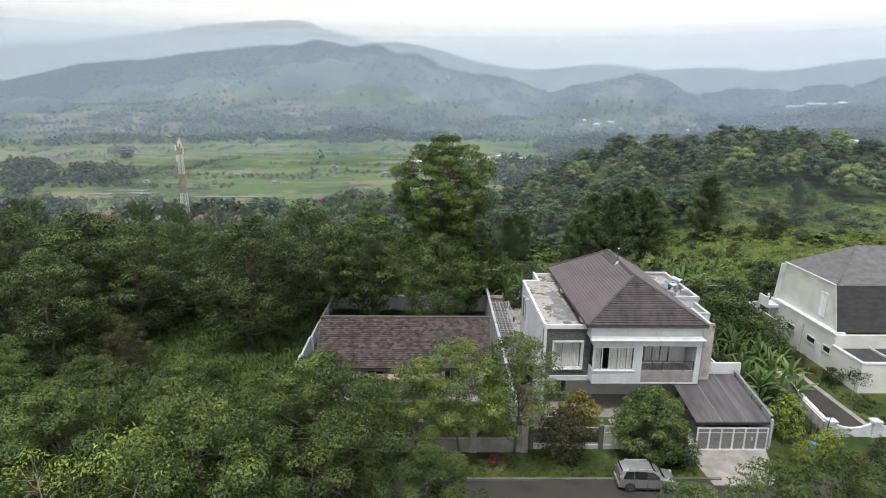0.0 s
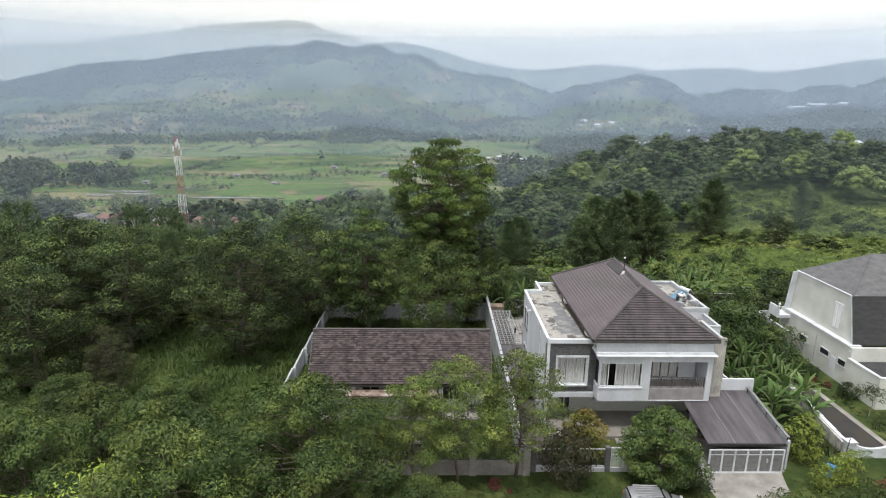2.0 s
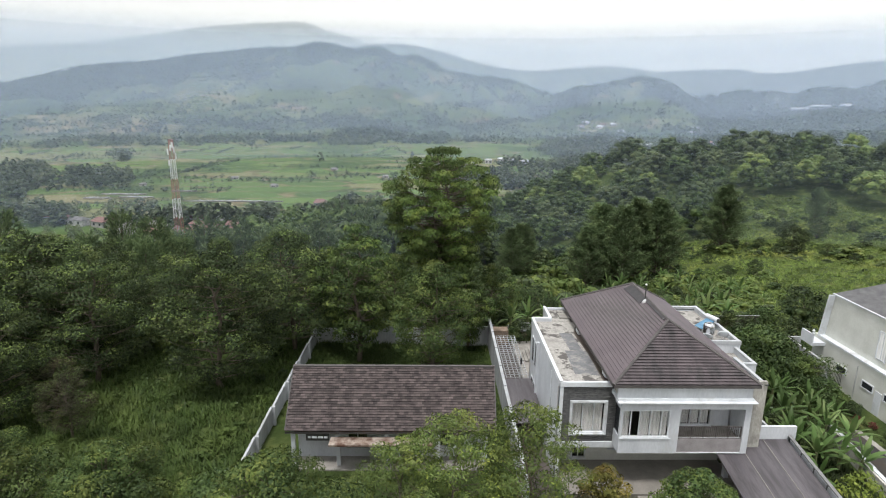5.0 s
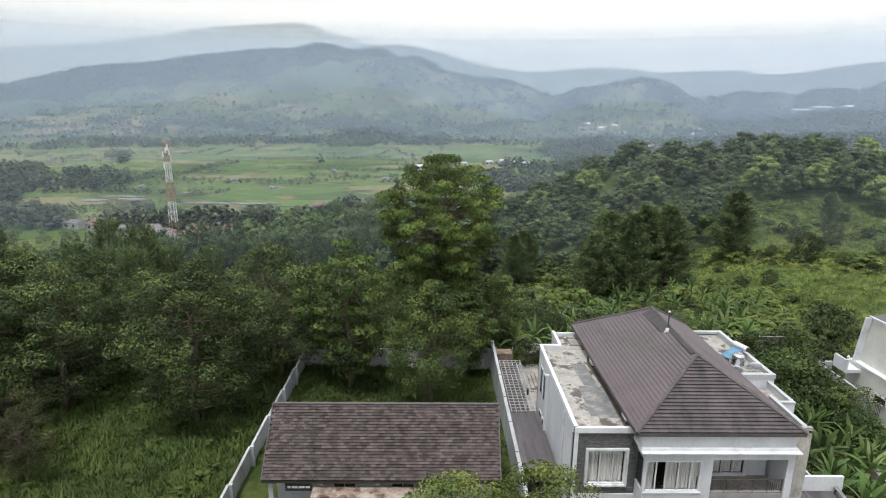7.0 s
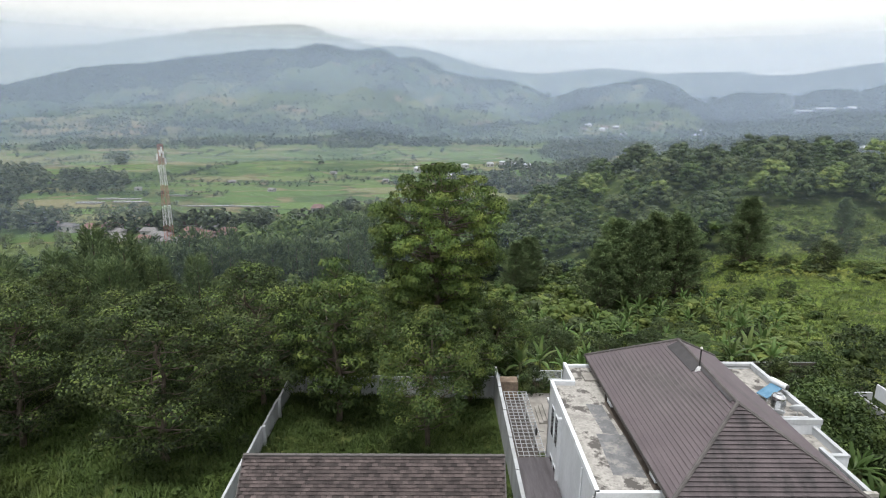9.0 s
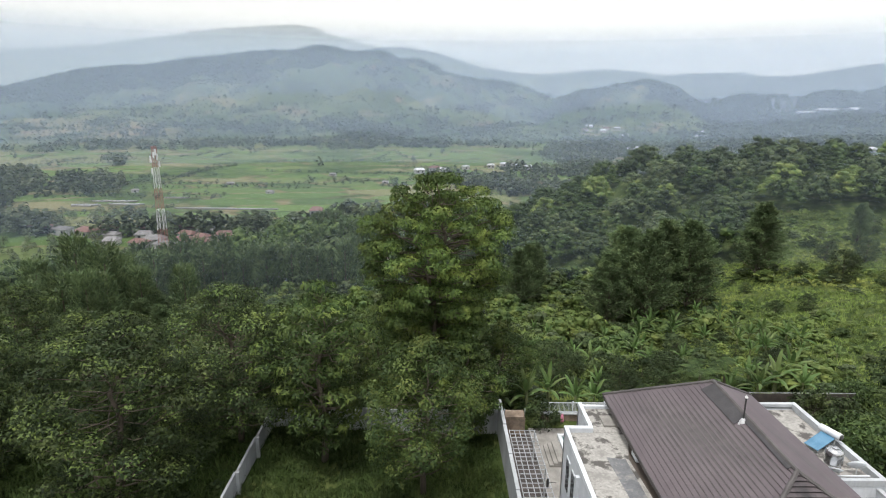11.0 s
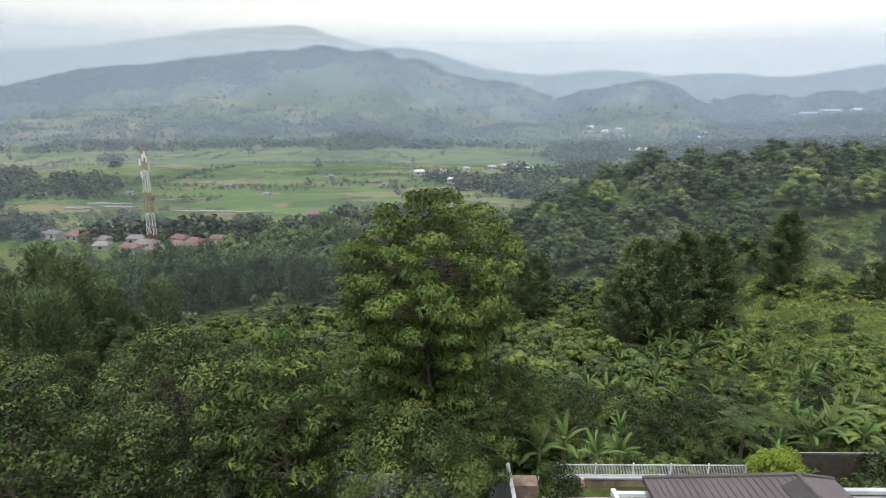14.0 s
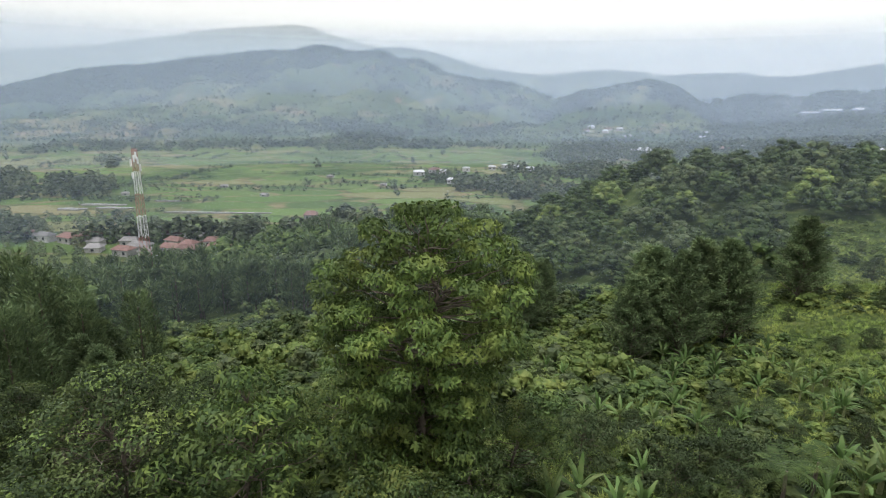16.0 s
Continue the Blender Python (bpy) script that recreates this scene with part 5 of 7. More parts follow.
# upper left room faced with dark stone
stone_back = wall_front(house, "stone_wall", -2.95, 0.9, 1.62, 1.8, 3.18, 7.46, [(-2.3, 0.1, 3.85, 6.25)], DARKSTONE, "dark grey split-stone cladding")
rng = np.random.RandomState(4)
row_z = 3.19
while row_z < 7.4:
    x = -2.94 - rng.uniform(0, 0.3)
    h = 0.14
    while x < 0.86:
        w = rng.uniform(0.35, 0.62)
        a, b = max(x, -2.94), min(x + w - 0.012, 0.88)
        inside = b > -2.42 and a < 0.22 and row_z + h > 3.72 and row_z < 6.38
        if b - a > 0.06 and not inside:
            part("stone", Shape().box(a, b, 1.595 - rng.uniform(0, 0.03), 1.62, row_z, min(row_z + h - 0.012, 7.45)), DARKSTONE, stone_back)
        x += w
    row_z += h
surround = Shape()
surround.box(-2.42, -2.3, 1.45, 1.8, 3.73, 6.37); surround.box(0.1, 0.22, 1.45, 1.8, 3.73, 6.37)
surround.box(-2.3, 0.1, 1.45, 1.8, 6.25, 6.37); surround.box(-2.3, 0.1, 1.45, 1.8, 3.73, 3.85)
part("window_surround", surround, FASCIA, house, "white box surround of the upper window")
window(house, -2.3, 0.1, 1.62, 3.85, 6.25, [-1.5, -0.7])
part("frame_strip", Shape().box(-3.2, -2.95, 1.5, 1.8, 0, 7.46), FASCIA, house, bevel=0.01)
part("frame_strip", Shape().box(-2.95, 0.9, 1.5, 3.6, 2.72, 3.18), WHITE, house, "white slab edge below the stone wall", bevel=0.01)

# the bay with the band window and the balcony
wall_front(house, "bay_wall", 0.75, 4.85, 0.3, 0.5, 3.12, 7.0, [(0.84, 4.2, 4.25, 6.36)], WHITE, "white bay wall with rain streaks")
window(house, 0.84, 4.2, 0.36, 4.25, 6.36, [1.5, 2.1, 2.85, 3.6], open_gap=1.6, label="band window with pale curtains, one leaf open")
part("bay_wall", Shape().box(0.75, 0.93, 0.5, 2.0, 3.12, 4.25), WHITE, house)
part("bay_wall", Shape().box(0.75, 0.93, 0.5, 2.0, 6.36, 7.0), WHITE, house)
part("pane", Shape().box(0.83, 0.85, 0.5, 2.0, 4.25, 6.36), GLASS, house)
part("bay_soffit", Shape().box(0.75, 9.72, 0.3, 3.6, 3.05, 3.12), FASCIA, house)
part("balcony_wall", Shape().box(4.85, 9.3, 0.36, 0.5, 3.12, 4.12), surface("taupe_stone", (0.215, 0.20, 0.205), (0.295, 0.278, 0.28), 0.85, 2, 20, 0.15), house, "taupe balcony front")
part("balcony_floor", Shape().box(4.85, 9.5, 0.5, 2.4, 3.9, 4.0), CONCRETE, house)
part("balcony_frame", Shape().box(9.3, 9.72, 0.3, 2.0, 3.12, 7.0), WHITE, house)
part("balcony_frame", Shape().box(4.85, 9.3, 0.3, 0.6, 6.42, 7.0), WHITE, house)
wall_front(house, "balcony_back_wall", 4.85, 9.3, 2.3, 2.45, 4.0, 6.9, [(5.0, 8.0, 4.05, 6.3)], WHITE)
window(house, 5.0, 8.0, 2.32, 4.05, 6.3, [5.8, 6.5, 7.2], open_gap=5.1, label="balcony sliding doors with pale curtains")
RAILING = surface("weathered_rail", (0.060, 0.052, 0.050), (0.12, 0.105, 0.10), 0.6, 3, 20, 0.05)
rail = part("railing", Shape().box(4.88, 9.28, 0.4, 0.46, 5.0, 5.05), RAILING, house, "slender dark brown-grey balcony railing")
for i in range(34):
    x = 4.9 + i * 0.13
    part("baluster", Shape().box(x - 0.014, x + 0.014, 0.42, 0.445, 4.16, 5.0), RAILING, rail)
for i in range(6):
    x = 4.9 + i * 0.87
    part("rail_post", Shape().box(x - 0.025, x + 0.025, 0.4, 0.46, 4.12, 5.06), RAILING, rail)
part("bottom_rail", Shape().box(4.88, 9.28, 0.4, 0.46, 4.2, 4.24), LIGHTMETAL, rail)
part("cornice", Shape().box(0.42, 9.86, -0.10, 2.1, 7.02, 7.10), FASCIA, house, "white projecting cornice", bevel=0.02)
part("cornice", Shape().box(0.45, 9.70, 0.16, 2.1, 7.10, 7.28), FASCIA, house, bevel=0.02)
part("fascia_wall", Shape().box(0.45, 9.6, 0.3, 0.5, 7.28, 8.08), WHITE, house)
part("fascia_wall", Shape().box(0.45, 0.65, 0.5, 16.7, 7.5, 8.08), STAINED, house)
part("fascia_wall", Shape().box(9.4, 9.6, 0.5, 16.7, 7.28, 8.08), STAINED, house)
part("soffit", Shape().box(0.1, 9.9, 0.1, 17.1, 8.1, 8.2), FASCIA, house)
part("upper_floor", Shape().box(0.95, 9.4, 2.5, 16.7, 3.12, 3.2), DARKIN, house)


# the big roof: standing-seam panels on the long sides, lapped courses on the hips
RA, RB, RC, RD = (Vector(p) for p in ((0, 0, EAVE), (9.95, 0, EAVE), (9.95, 17.1, EAVE), (0, 17.1, EAVE)))
RP, RQ = Vector((5.05, 4.4, APEX)), Vector((5.3, 13.2, APEX))
roof = part("roof", Shape().prism([RA - Vector((0, 0, 0.05)), RB - Vector((0, 0, 0.05)), RP - Vector((0, 0, 0.05))], 0.05), ROOFTILE, house, "brown hipped roof of lapped courses")
part("roof", Shape().prism([RC - Vector((0, 0, 0.05)), RD - Vector((0, 0, 0.05)), RQ - Vector((0, 0, 0.05))], 0.05), ROOFTILE, house, "brown hipped roof of lapped courses")
lift = Vector((0, 0, 0.06))
for lo_a, lo_b, hi_b, hi_a in ((RD, RA, RP, RQ), (RB, RC, RQ, RP)):
    n = 22
    for i in range(n):
        t0, t1 = i / n, min((i + 1.12) / n, 0.998)
        pts = [lo_a.lerp(hi_a, t0) + lift, lo_b.lerp(hi_b, t0) + lift, lo_b.lerp(hi_b, t1), lo_a.lerp(hi_a, t1)]
        part("roof_course", Shape().prism(pts, 0.04), ROOFMETAL, roof)
part("under_roof", Shape().prism([RD, RA, RP, RQ], 0.04).prism([RB, RC, RQ, RP], 0.04), RIDGECAP, roof)
for (a, b, apex) in ((RA, RB, RP), (RC, RD, RQ)):
    n = 22
    for i in range(n):
        t0, t1 = i / n, (i + 1.12) / n
        t1 = min(t1, 0.995)
        p0, p1 = a.lerp(apex, t0), b.lerp(apex, t0)
        q0, q1 = a.lerp(apex, t1), b.lerp(apex, t1)
        part("roof_course", Shape().prism([p0 + lift * 1.6, p1 + lift * 1.6, q1, q0], 0.04), ROOFTILE, roof)
for a, b in ((RA, RP), (RB, RP), (RC, RQ), (RD, RQ), (RP, RQ)):
    n = max(4, int((b - a).length / 0.8))
    for i in range(n):
        p, q = a.lerp(b, i / n), a.lerp(b, (i + 1.08) / n)
        part("ridge_cap", Shape().tube([p + Vector((0, 0, 0.03)), q + Vector((0, 0, 0.05))], 0.11, 7), RIDGECAP, roof)
eave = Shape()
for a, b in ((RA, RB), (RB, RC), (RC, RD), (RD, RA)):
    d = (b - a).normalized()
    nrm = Vector((d.y, -d.x, 0))
    eave.slab(a + Vector((0, 0, -0.02)), b + Vector((0, 0, -0.02)), b - nrm * 0.03 + Vector((0, 0, -0.02)), a - nrm * 0.03 + Vector((0, 0, -0.02)), 0.2)
part("eave_board", eave, RIDGECAP, house, "dark eave board")
STRIPDARK = surface("black_bitumen_strip", (0.030, 0.029, 0.031), (0.052, 0.050, 0.053), 0.85, 1.5, 14, 0.15)
strip_a, strip_b = RQ + Vector((0, -0.25, 0.1)), RP.lerp(RQ, 0.52) + Vector((0, 0, 0.1))
down = (RA.lerp(RD, 0.5) - RP.lerp(RQ, 0.5)); down = Vector((down.x, 0, down.z)).normalized()
part("ridge_strip", Shape().prism([strip_a + down * 0.95, strip_b + down * 0.8, strip_b, strip_a], 0.03), STRIPDARK, roof, "dark bitumen patch along the ridge")
part("ridge_strip", Shape().prism([strip_b + down * 0.32, RP + Vector((0, 0.3, 0.1)) + down * 0.32, RP + Vector((0, 0.3, 0.1)), strip_b], 0.03), STRIPDARK, roof, "dark bitumen patch along the ridge")
vent = part("vent_pipe", Shape().tube([(4.9, 8.9, 10.95), (4.9, 8.9, 12.5)], 0.045, 8), DARKMETAL, house, "thin dark vent pipe through the roof")
part("vent_cap", Shape().lathe([(0.06, 0), (0.09, 0.06), (0.02, 0.16)], 8, (4.9, 8.9, 12.5)), WHITEPAINT, vent)
part("vent_flashing", Shape().lathe([(0.3, -0.2), (0.16, 0.1), (0.07, 0.25)], 8, (4.9, 8.9, 11.1)), LIGHTMETAL, vent)


def air_conditioner(x, y, z, turn):
    ac = thing("air_conditioner", (x, y, z), "white outdoor air conditioning unit on the flat roof", "air conditioner", "air conditioners", turn)
    part("casing", Shape().box(-0.42, 0.42, -0.15, 0.15, 0.06, 0.62), FASCIA, ac, bevel=0.03)
    part("grille", Shape().lathe([(0.22, 0), (0.24, 0.01), (0.2, 0.02)], 18), DARKMETAL, ac).matrix_basis = pose(-0.1, -0.15, 0.34, 90, 0, 0)
    for s in (-0.3, 0.3):
        part("foot", Shape().box(s - 0.04, s + 0.04, -0.15, 0.15, 0, 0.06), DARKMETAL, ac)
    return ac


air_conditioner(0.35, 3.0, 7.5, 90)
air_conditioner(0.3, 11.0, 7.5, 90)

# carport and sliding gate
carport = thing("carport", label="carport with a grey sheet roof and white gate posts", category="carport")
cr = part("roof", Shape().slab((7.75, -4.2, 2.13), (13.45, -4.2, 2.13), (13.45, 1.8, 3.2), (7.75, 1.8, 3.2), 0.05), CARPORT, carport, "sloping grey sheet roof")
for i in range(12):
    x0 = 7.75 + 5.7 * i / 12
    part("roof_sheet", Shape().slab((x0 + 0.001, -4.25, 2.15), (x0 + 0.474, -4.25, 2.15), (x0 + 0.474, 1.8, 3.23), (x0 + 0.001, 1.8, 3.23), 0.02), CARPORT, cr)
for x in (9.75, 11.7):
    part("batten", Shape().slab((x - 0.02, -4.25, 2.18), (x + 0.02, -4.25, 2.18), (x + 0.02, 1.8, 3.26), (x - 0.02, 1.8, 3.26), 0.03), CONCRETE, cr)
part("beam", Shape().box(7.7, 13.5, -4.3, -4.15, 1.95, 2.12), DARKMETAL, carport)
part("back_wall", Shape().box(9.7, 14.1, 1.85, 2.05, 0, 4.2), WHITE, carport, "white parapet wall behind the carport")
part("side_wall", Shape().prism([(13.6, -4.3, 0), (13.6, 1.85, 0), (13.6, 1.85, 3.3), (13.6, -4.3, 2.35)], -0.16), GREYWALL, carport)
part("side_fence", Shape().slab((13.5, -4.2, 2.65), (13.74, -4.2, 2.65), (13.74, 1.8, 3.55), (13.5, 1.8, 3.55), 0.08), MESHGREY, carport)
for i in range(5):
    y = -4.1 + i * 1.45
    part("fence_post", Shape().box(13.58, 13.66, y - 0.04, y + 0.04, 2.3, 2.62 + i * 0.21), DARKMETAL, carport)
gate = thing("sliding_gate", label="white framed sliding gate with grey mesh panels", category="gate")
part("track", Shape().box(6.9, 13.2, -4.78, -4.66, 0.0, 0.05), LIGHTMETAL, gate)
part("top_rail", Shape().box(7.7, 13.15, -4.72, -4.66, 1.86, 1.93), FASCIA, gate)
part("middle_rail", Shape().box(7.7, 13.15, -4.72, -4.67, 1.5, 1.55), FASCIA, gate)
part("bottom_rail", Shape().box(7.7, 13.15, -4.72, -4.66, 0.06, 0.14), FASCIA, gate)
for i in range(6):
    x0 = 7.75 + i * 0.92
    part("mesh_panel", Shape().box(x0 + 0.1, x0 + 0.86, -4.70, -4.69, 0.14, 1.86), MESHGREY, gate)
    part("post", Shape().box(x0 - 0.07, x0 + 0.05, -4.735, -4.655, 0.06, 1.9), FASCIA, gate)
part("post", Shape().box(13.1, 13.2, -4.735, -4.655, 0.06, 1.93), FASCIA, gate)
part("handle", Shape().box(11.9, 12.0, -4.8, -4.73, 0.9, 1.2), LIGHTMETAL, gate)

# front fence and little gate
fence = thing("front_fence", label="low front fence with dark pillars and pale panels", category="fence")
part("plinth", Shape().box(-5.2, 6.9, -4.55, -4.3, -0.1, 0.35), GREYWALL, fence)
for x in (-5.0, -2.6, 0.4, 2.75, 4.9, 6.9):
    part("pillar", Shape().box(x - 0.18, x + 0.18, -4.62, -4.24, 0.0, 2.0), DARKSTONE, fence, "dark stone pillar")
for x0, x1 in ((-4.8, -2.8), (-2.4, 0.2), (2.95, 4.7), (5.1, 6.7)):
    f = Shape()
    f.box(x0, x1, -4.45, -4.4, 1.75, 1.83); f.box(x0, x1, -4.45, -4.4, 0.4, 0.48)
    part("panel_frame", f, LIGHTMETAL, fence)
    n = int((x1 - x0) / 0.14)
    for i in range(n + 1):
        x = x0 + (x1 - x0) * i / n
        part("bar", Shape().box(x - 0.012, x + 0.012, -4.44, -4.41, 0.48, 1.75), DARKMETAL, fence)
small_gate = thing("garden_gate", label="white framed garden gate with translucent panels", category="gate")
for x in (0.62, 1.55, 2.5):
    part("stile", Shape().box(x - 0.05, x + 0.05, -4.5, -4.43, 0.2, 1.95), FASCIA, small_gate)
for z in (0.2, 1.35, 1.88):
    part("rail", Shape().box(0.57, 2.55, -4.49, -4.44, z, z + 0.08), FASCIA, small_gate)
for x0, x1 in ((0.67, 1.5), (1.6, 2.45)):
    for z0, z1 in ((0.28, 1.35), (1.43, 1.88)):
        part("panel", Shape().box(x0, x1, -4.47, -4.46, z0, z1), surface("frosted_green", (0.30, 0.36, 0.28), (0.42, 0.47, 0.38), 0.5, 2, 20, 0.0), small_gate)

# ---- road, drive, paving ----
single("road", Shape().box(-140, 140, -15.2, -8.4, -0.2, 0.03), ASPHALT, "grey asphalt street with leaf litter", "road", "structure")
kerb_thing = thing("kerb", label="worn concrete kerb along the street", category="kerb")
tagged(kerb_thing, kind="structure")
for i in range(46):
    x = -34 + i * 1.0
    if 7.0 < x < 11.6:
        continue
    part("kerb_stone", Shape().box(x + 0.008, x + 0.992, -8.42, -8.24, -0.1, 0.15), MOSSY, kerb_thing)
single("driveway", Shape().add([(6.9, -4.6, 0.05), (7.2, -9.0, 0.04), (11.9, -9.0, 0.04), (13.2, -4.6, 0.05), (6.9, -4.6, -0.2), (7.2, -9.0, -0.2), (11.9, -9.0, -0.2), (13.2, -4.6, -0.2)],
                               [(0, 1, 2, 3), (7, 6, 5, 4), (0, 4, 5, 1), (1, 5, 6, 2), (2, 6, 7, 3), (3, 7, 4, 0)]), CONCRETE, "cracked pale concrete driveway", "driveway", "structure")
single("carport_floor", Shape().box(7.0, 13.5, -4.6, 3.6, -0.2, 0.06), CONCRETE, "pale concrete carport floor", "floor", "structure")
single("side_path", Shape().box(-5.6, -3.25, -4.2, 26.4, -0.3, 0.12), surface("dark_brown_paving", (0.035, 0.030, 0.028), (0.085, 0.072, 0.066), 0.85, 1.2, 14, 0.2), "dark brown paved path beside the house", "path", "structure")
single("terrace", Shape().box(-3.2, 13.0, 17.0, 26.6, -1.2, 0.16), CONCRETE, "weathered concrete terrace behind the house", "terrace", "structure")

# ---- boundary walls ----
left_wall = thing("boundary_wall", label="tall stepped white wall around the yard", category="wall", group="yard walls")
for i in range(7):
    y0, y1 = -5.0 + i * 4.72, -5.0 + (i + 1) * 4.72
    z = 1.75 - i * 0.13
    part("wall_panel", Shape().prism([(-25.45, y0, -2.2), (-25.45, y0, z), (-25.45, y1 - 0.02, z + 0.08), (-25.45, y1 - 0.02, -2.2)], -0.18), GREYWALL, left_wall)
    part("pier", Shape().box(-25.5, -25.2, y1 - 0.2, y1 + 0.05, -2.2, z + 0.14), GREYWALL, left_wall)
back_wall = thing("boundary_wall", label="low grey back wall of the yard", category="wall", group="yard walls")
for i in range(5):
    x0, x1 = -25.3 + i * 3.9, -25.3 + (i + 1) * 3.9
    y0, y1 = 28.2 - i * 0.34, 28.2 - (i + 1) * 0.34
    z = 1.0 + i * 0.22
    part("wall_panel", Shape().prism([(x0, y0, -2.4), (x1 - 0.02, y1, -2.4), (x1 - 0.02, y1, z), (x0, y0, z)], 0.16), GREYWALL, back_wall)
mid_wall = thing("boundary_wall", label="white wall between the two plots", category="wall", group="yard walls")
for i in range(8):
    y0, y1 = -4.8 + i * 3.92, -4.8 + (i + 1) * 3.92
    part("wall_panel", Shape().box(-5.85, -5.67, y0, y1 - 0.015, -1.6, 2.36 + i * 0.07), GREYWALL, mid_wall)
    part("coping", Shape().box(-5.89, -5.63, y0, y1 - 0.015, 2.36 + i * 0.07, 2.43 + i * 0.07), GREYWALL, mid_wall)
street_wall = thing("street_wall", label="low concrete wall with iron fence panels along the street", category="wall")
part("plinth", Shape().box(-25.2, -5.3, -4.95, -4.7, -0.2, 1.15), CONCRETE, street_wall, "stained concrete plinth")
for x in (-25.1, -21.2, -17.3, -13.4, -9.45, -5.55):
    part("pier", Shape().box(x - 0.26, x + 0.26, -5.05, -4.6, -0.2, 2.6), CONCRETE, street_wall, bevel=0.02)
for x0 in (-24.85, -20.95, -17.05, -13.15, -9.2):
    x1 = x0 + 3.4
    fr = Shape(); fr.box(x0, x1, -4.85, -4.81, 2.42, 2.47); fr.box(x0, x1, -4.85, -4.81, 1.2, 1.25)
    panel = part("iron_panel", fr, DARKMETAL, street_wall)
    for i in range(27):
        x = x0 + 0.02 + i * 3.36 / 26
        part("bar", Shape().box(x - 0.009, x + 0.009, -4.84, -4.82, 1.25, 2.42), DARKMETAL, panel)

# sale sign on the fence
sign = thing("sale_sign", (-14.6, -4.98, 1.35), "small dark blue sale sign hung on the fence", "sign")
part("board", Shape().box(-0.5, 0.5, 0, 0.03, 0, 1.1), surface("sign_blue", (0.02, 0.025, 0.06), (0.04, 0.045, 0.09), 0.5, 3, 20, 0.0), sign)
txt = bpy.data.curves.new("sale_text", "FONT"); txt.body, txt.size, txt.align_x = "SALE", 0.36, "CENTER"
txt_ob = new("lettering", txt); txt_ob.parent = sign; txt_ob.matrix_basis = pose(0, -0.012, 0.52, 90, 0, 0)
txt.materials.append(FASCIA); txt.extrude = 0.004
part("line", Shape().box(-0.4, 0.4, -0.006, 0, 0.94, 1.02), FASCIA, sign)
part("line", Shape().box(-0.42, 0.42, -0.006, 0, 0.28, 0.42), FASCIA, sign)
part("line", Shape().box(-0.3, 0.3, -0.006, 0, 0.08, 0.18), FASCIA, sign)

# ---- the bungalow ----
bungalow = thing("bungalow", label="white bungalow with a brown shingle gable roof", category="house")
E0, R0 = Vector((-22.78, 2.85, 3.15)), Vector((-22.83, 6.63, 6.47))
E1, R1 = Vector((-7.38, 2.85, 3.15)), Vector((-7.27, 6.63, 6.47))
wall_front(bungalow, "wall", -22.2, -8.0, 4.3, 4.5, 0, 3.6, [(-18.5, -16.9, 0.9, 2.5), (-14.6, -13.0, 0.1, 2.5), (-11.6, -9.6, 0.9, 2.5)], WHITE, "white front wall under the eave")
for a, b, c, d, m in ((-18.5, -16.9, 0.9, 2.5, [-17.7]), (-14.6, -13.0, 0.1, 2.5, [-13.8]), (-11.6, -9.6, 0.9, 2.5, [-10.9, -10.3])):
    window(bungalow, a, b, 4.32, c, d, m, back=DARKIN, label="dark window with a white frame")
for x in (-22.2, -8.2):
    part("gable_wall", Shape().prism([(x, 4.4, 0), (x, 9.6, 0), (x, 9.6, 3.6), (x, 6.63, 6.2), (x, 4.4, 4.2)], -0.2), WHITE, bungalow)
part("wall", Shape().box(-22.2, -8.0, 9.4, 9.6, -1.2, 3.6), WHITE, bungalow)
for x in (-22.3, -19.0, -15.4, -11.6, -8.1):
    part("column", Shape().box(x - 0.14, x + 0.14, 3.1, 3.38, 0, 3.0), WHITE, bungalow)
part("porch_floor", Shape().box(-22.4, -8.0, 2.6, 4.3, -0.4, 0.12), CONCRETE, bungalow)
part("porch_beam", Shape().box(-22.4, -8.0, 3.1, 3.36, 2.75, 3.05), surface("rusty_beam", (0.10, 0.05, 0.03), (0.26, 0.20, 0.15), 0.9, 1.2, 12, 0.3), bungalow, "rust-stained beam under the eave")
part("porch_canopy", Shape().box(-19.5, -11.9, 1.95, 3.05, 2.42, 2.56), surface("rusty_slab", (0.16, 0.11, 0.085), (0.36, 0.32, 0.28), 0.9, 1.4, 12, 0.3, stain=(0.07, 0.035, 0.022), stain_scale=1.1, stain_lo=0.46, stain_hi=0.62), bungalow, "rust-stained concrete canopy slab below the eave")
board = part("name_board", Shape().box(-21.3, -19.6, 2.95, 3.0, 2.3, 2.9), DARKMETAL, bungalow, "black board with pale lettering that cannot be read")
for i, (a, b) in enumerate(((-21.15, -20.95), (-20.88, -20.5), (-20.42, -20.05), (-19.98, -19.72))):
    part("line", Shape().box(a, b, 2.94, 2.95, 2.5, 2.66), FASCIA, board)
broof = part("roof", Shape().prism([E0, E1, R1, R0], 0.08).prism([R1, (-7.38, 10.4, 3.15), (-22.78, 10.4, 3.15), R0], 0.08), SHINGLE_I, bungalow, "brown shingle gable roof")
part("fascia_board", Shape().box(-22.8, -7.36, 2.86, 2.9, 2.92, 3.06), RIDGECAP, bungalow)
for a, b in ((E0, R0), (E1, R1)):
    part("verge", Shape().tube([a + Vector((0, 0, 0.03)), b + Vector((0, 0, 0.03))], 0.06, 5), RIDGECAP, broof)
for i in range(20):
    p, q = R0.lerp(R1, i / 20), R0.lerp(R1, (i + 1.04) / 20)
    part("ridge_cap", Shape().tube([p + Vector((0, 0, 0.04)), q + Vector((0, 0, 0.06))], 0.12, 6), RIDGECAP, broof)

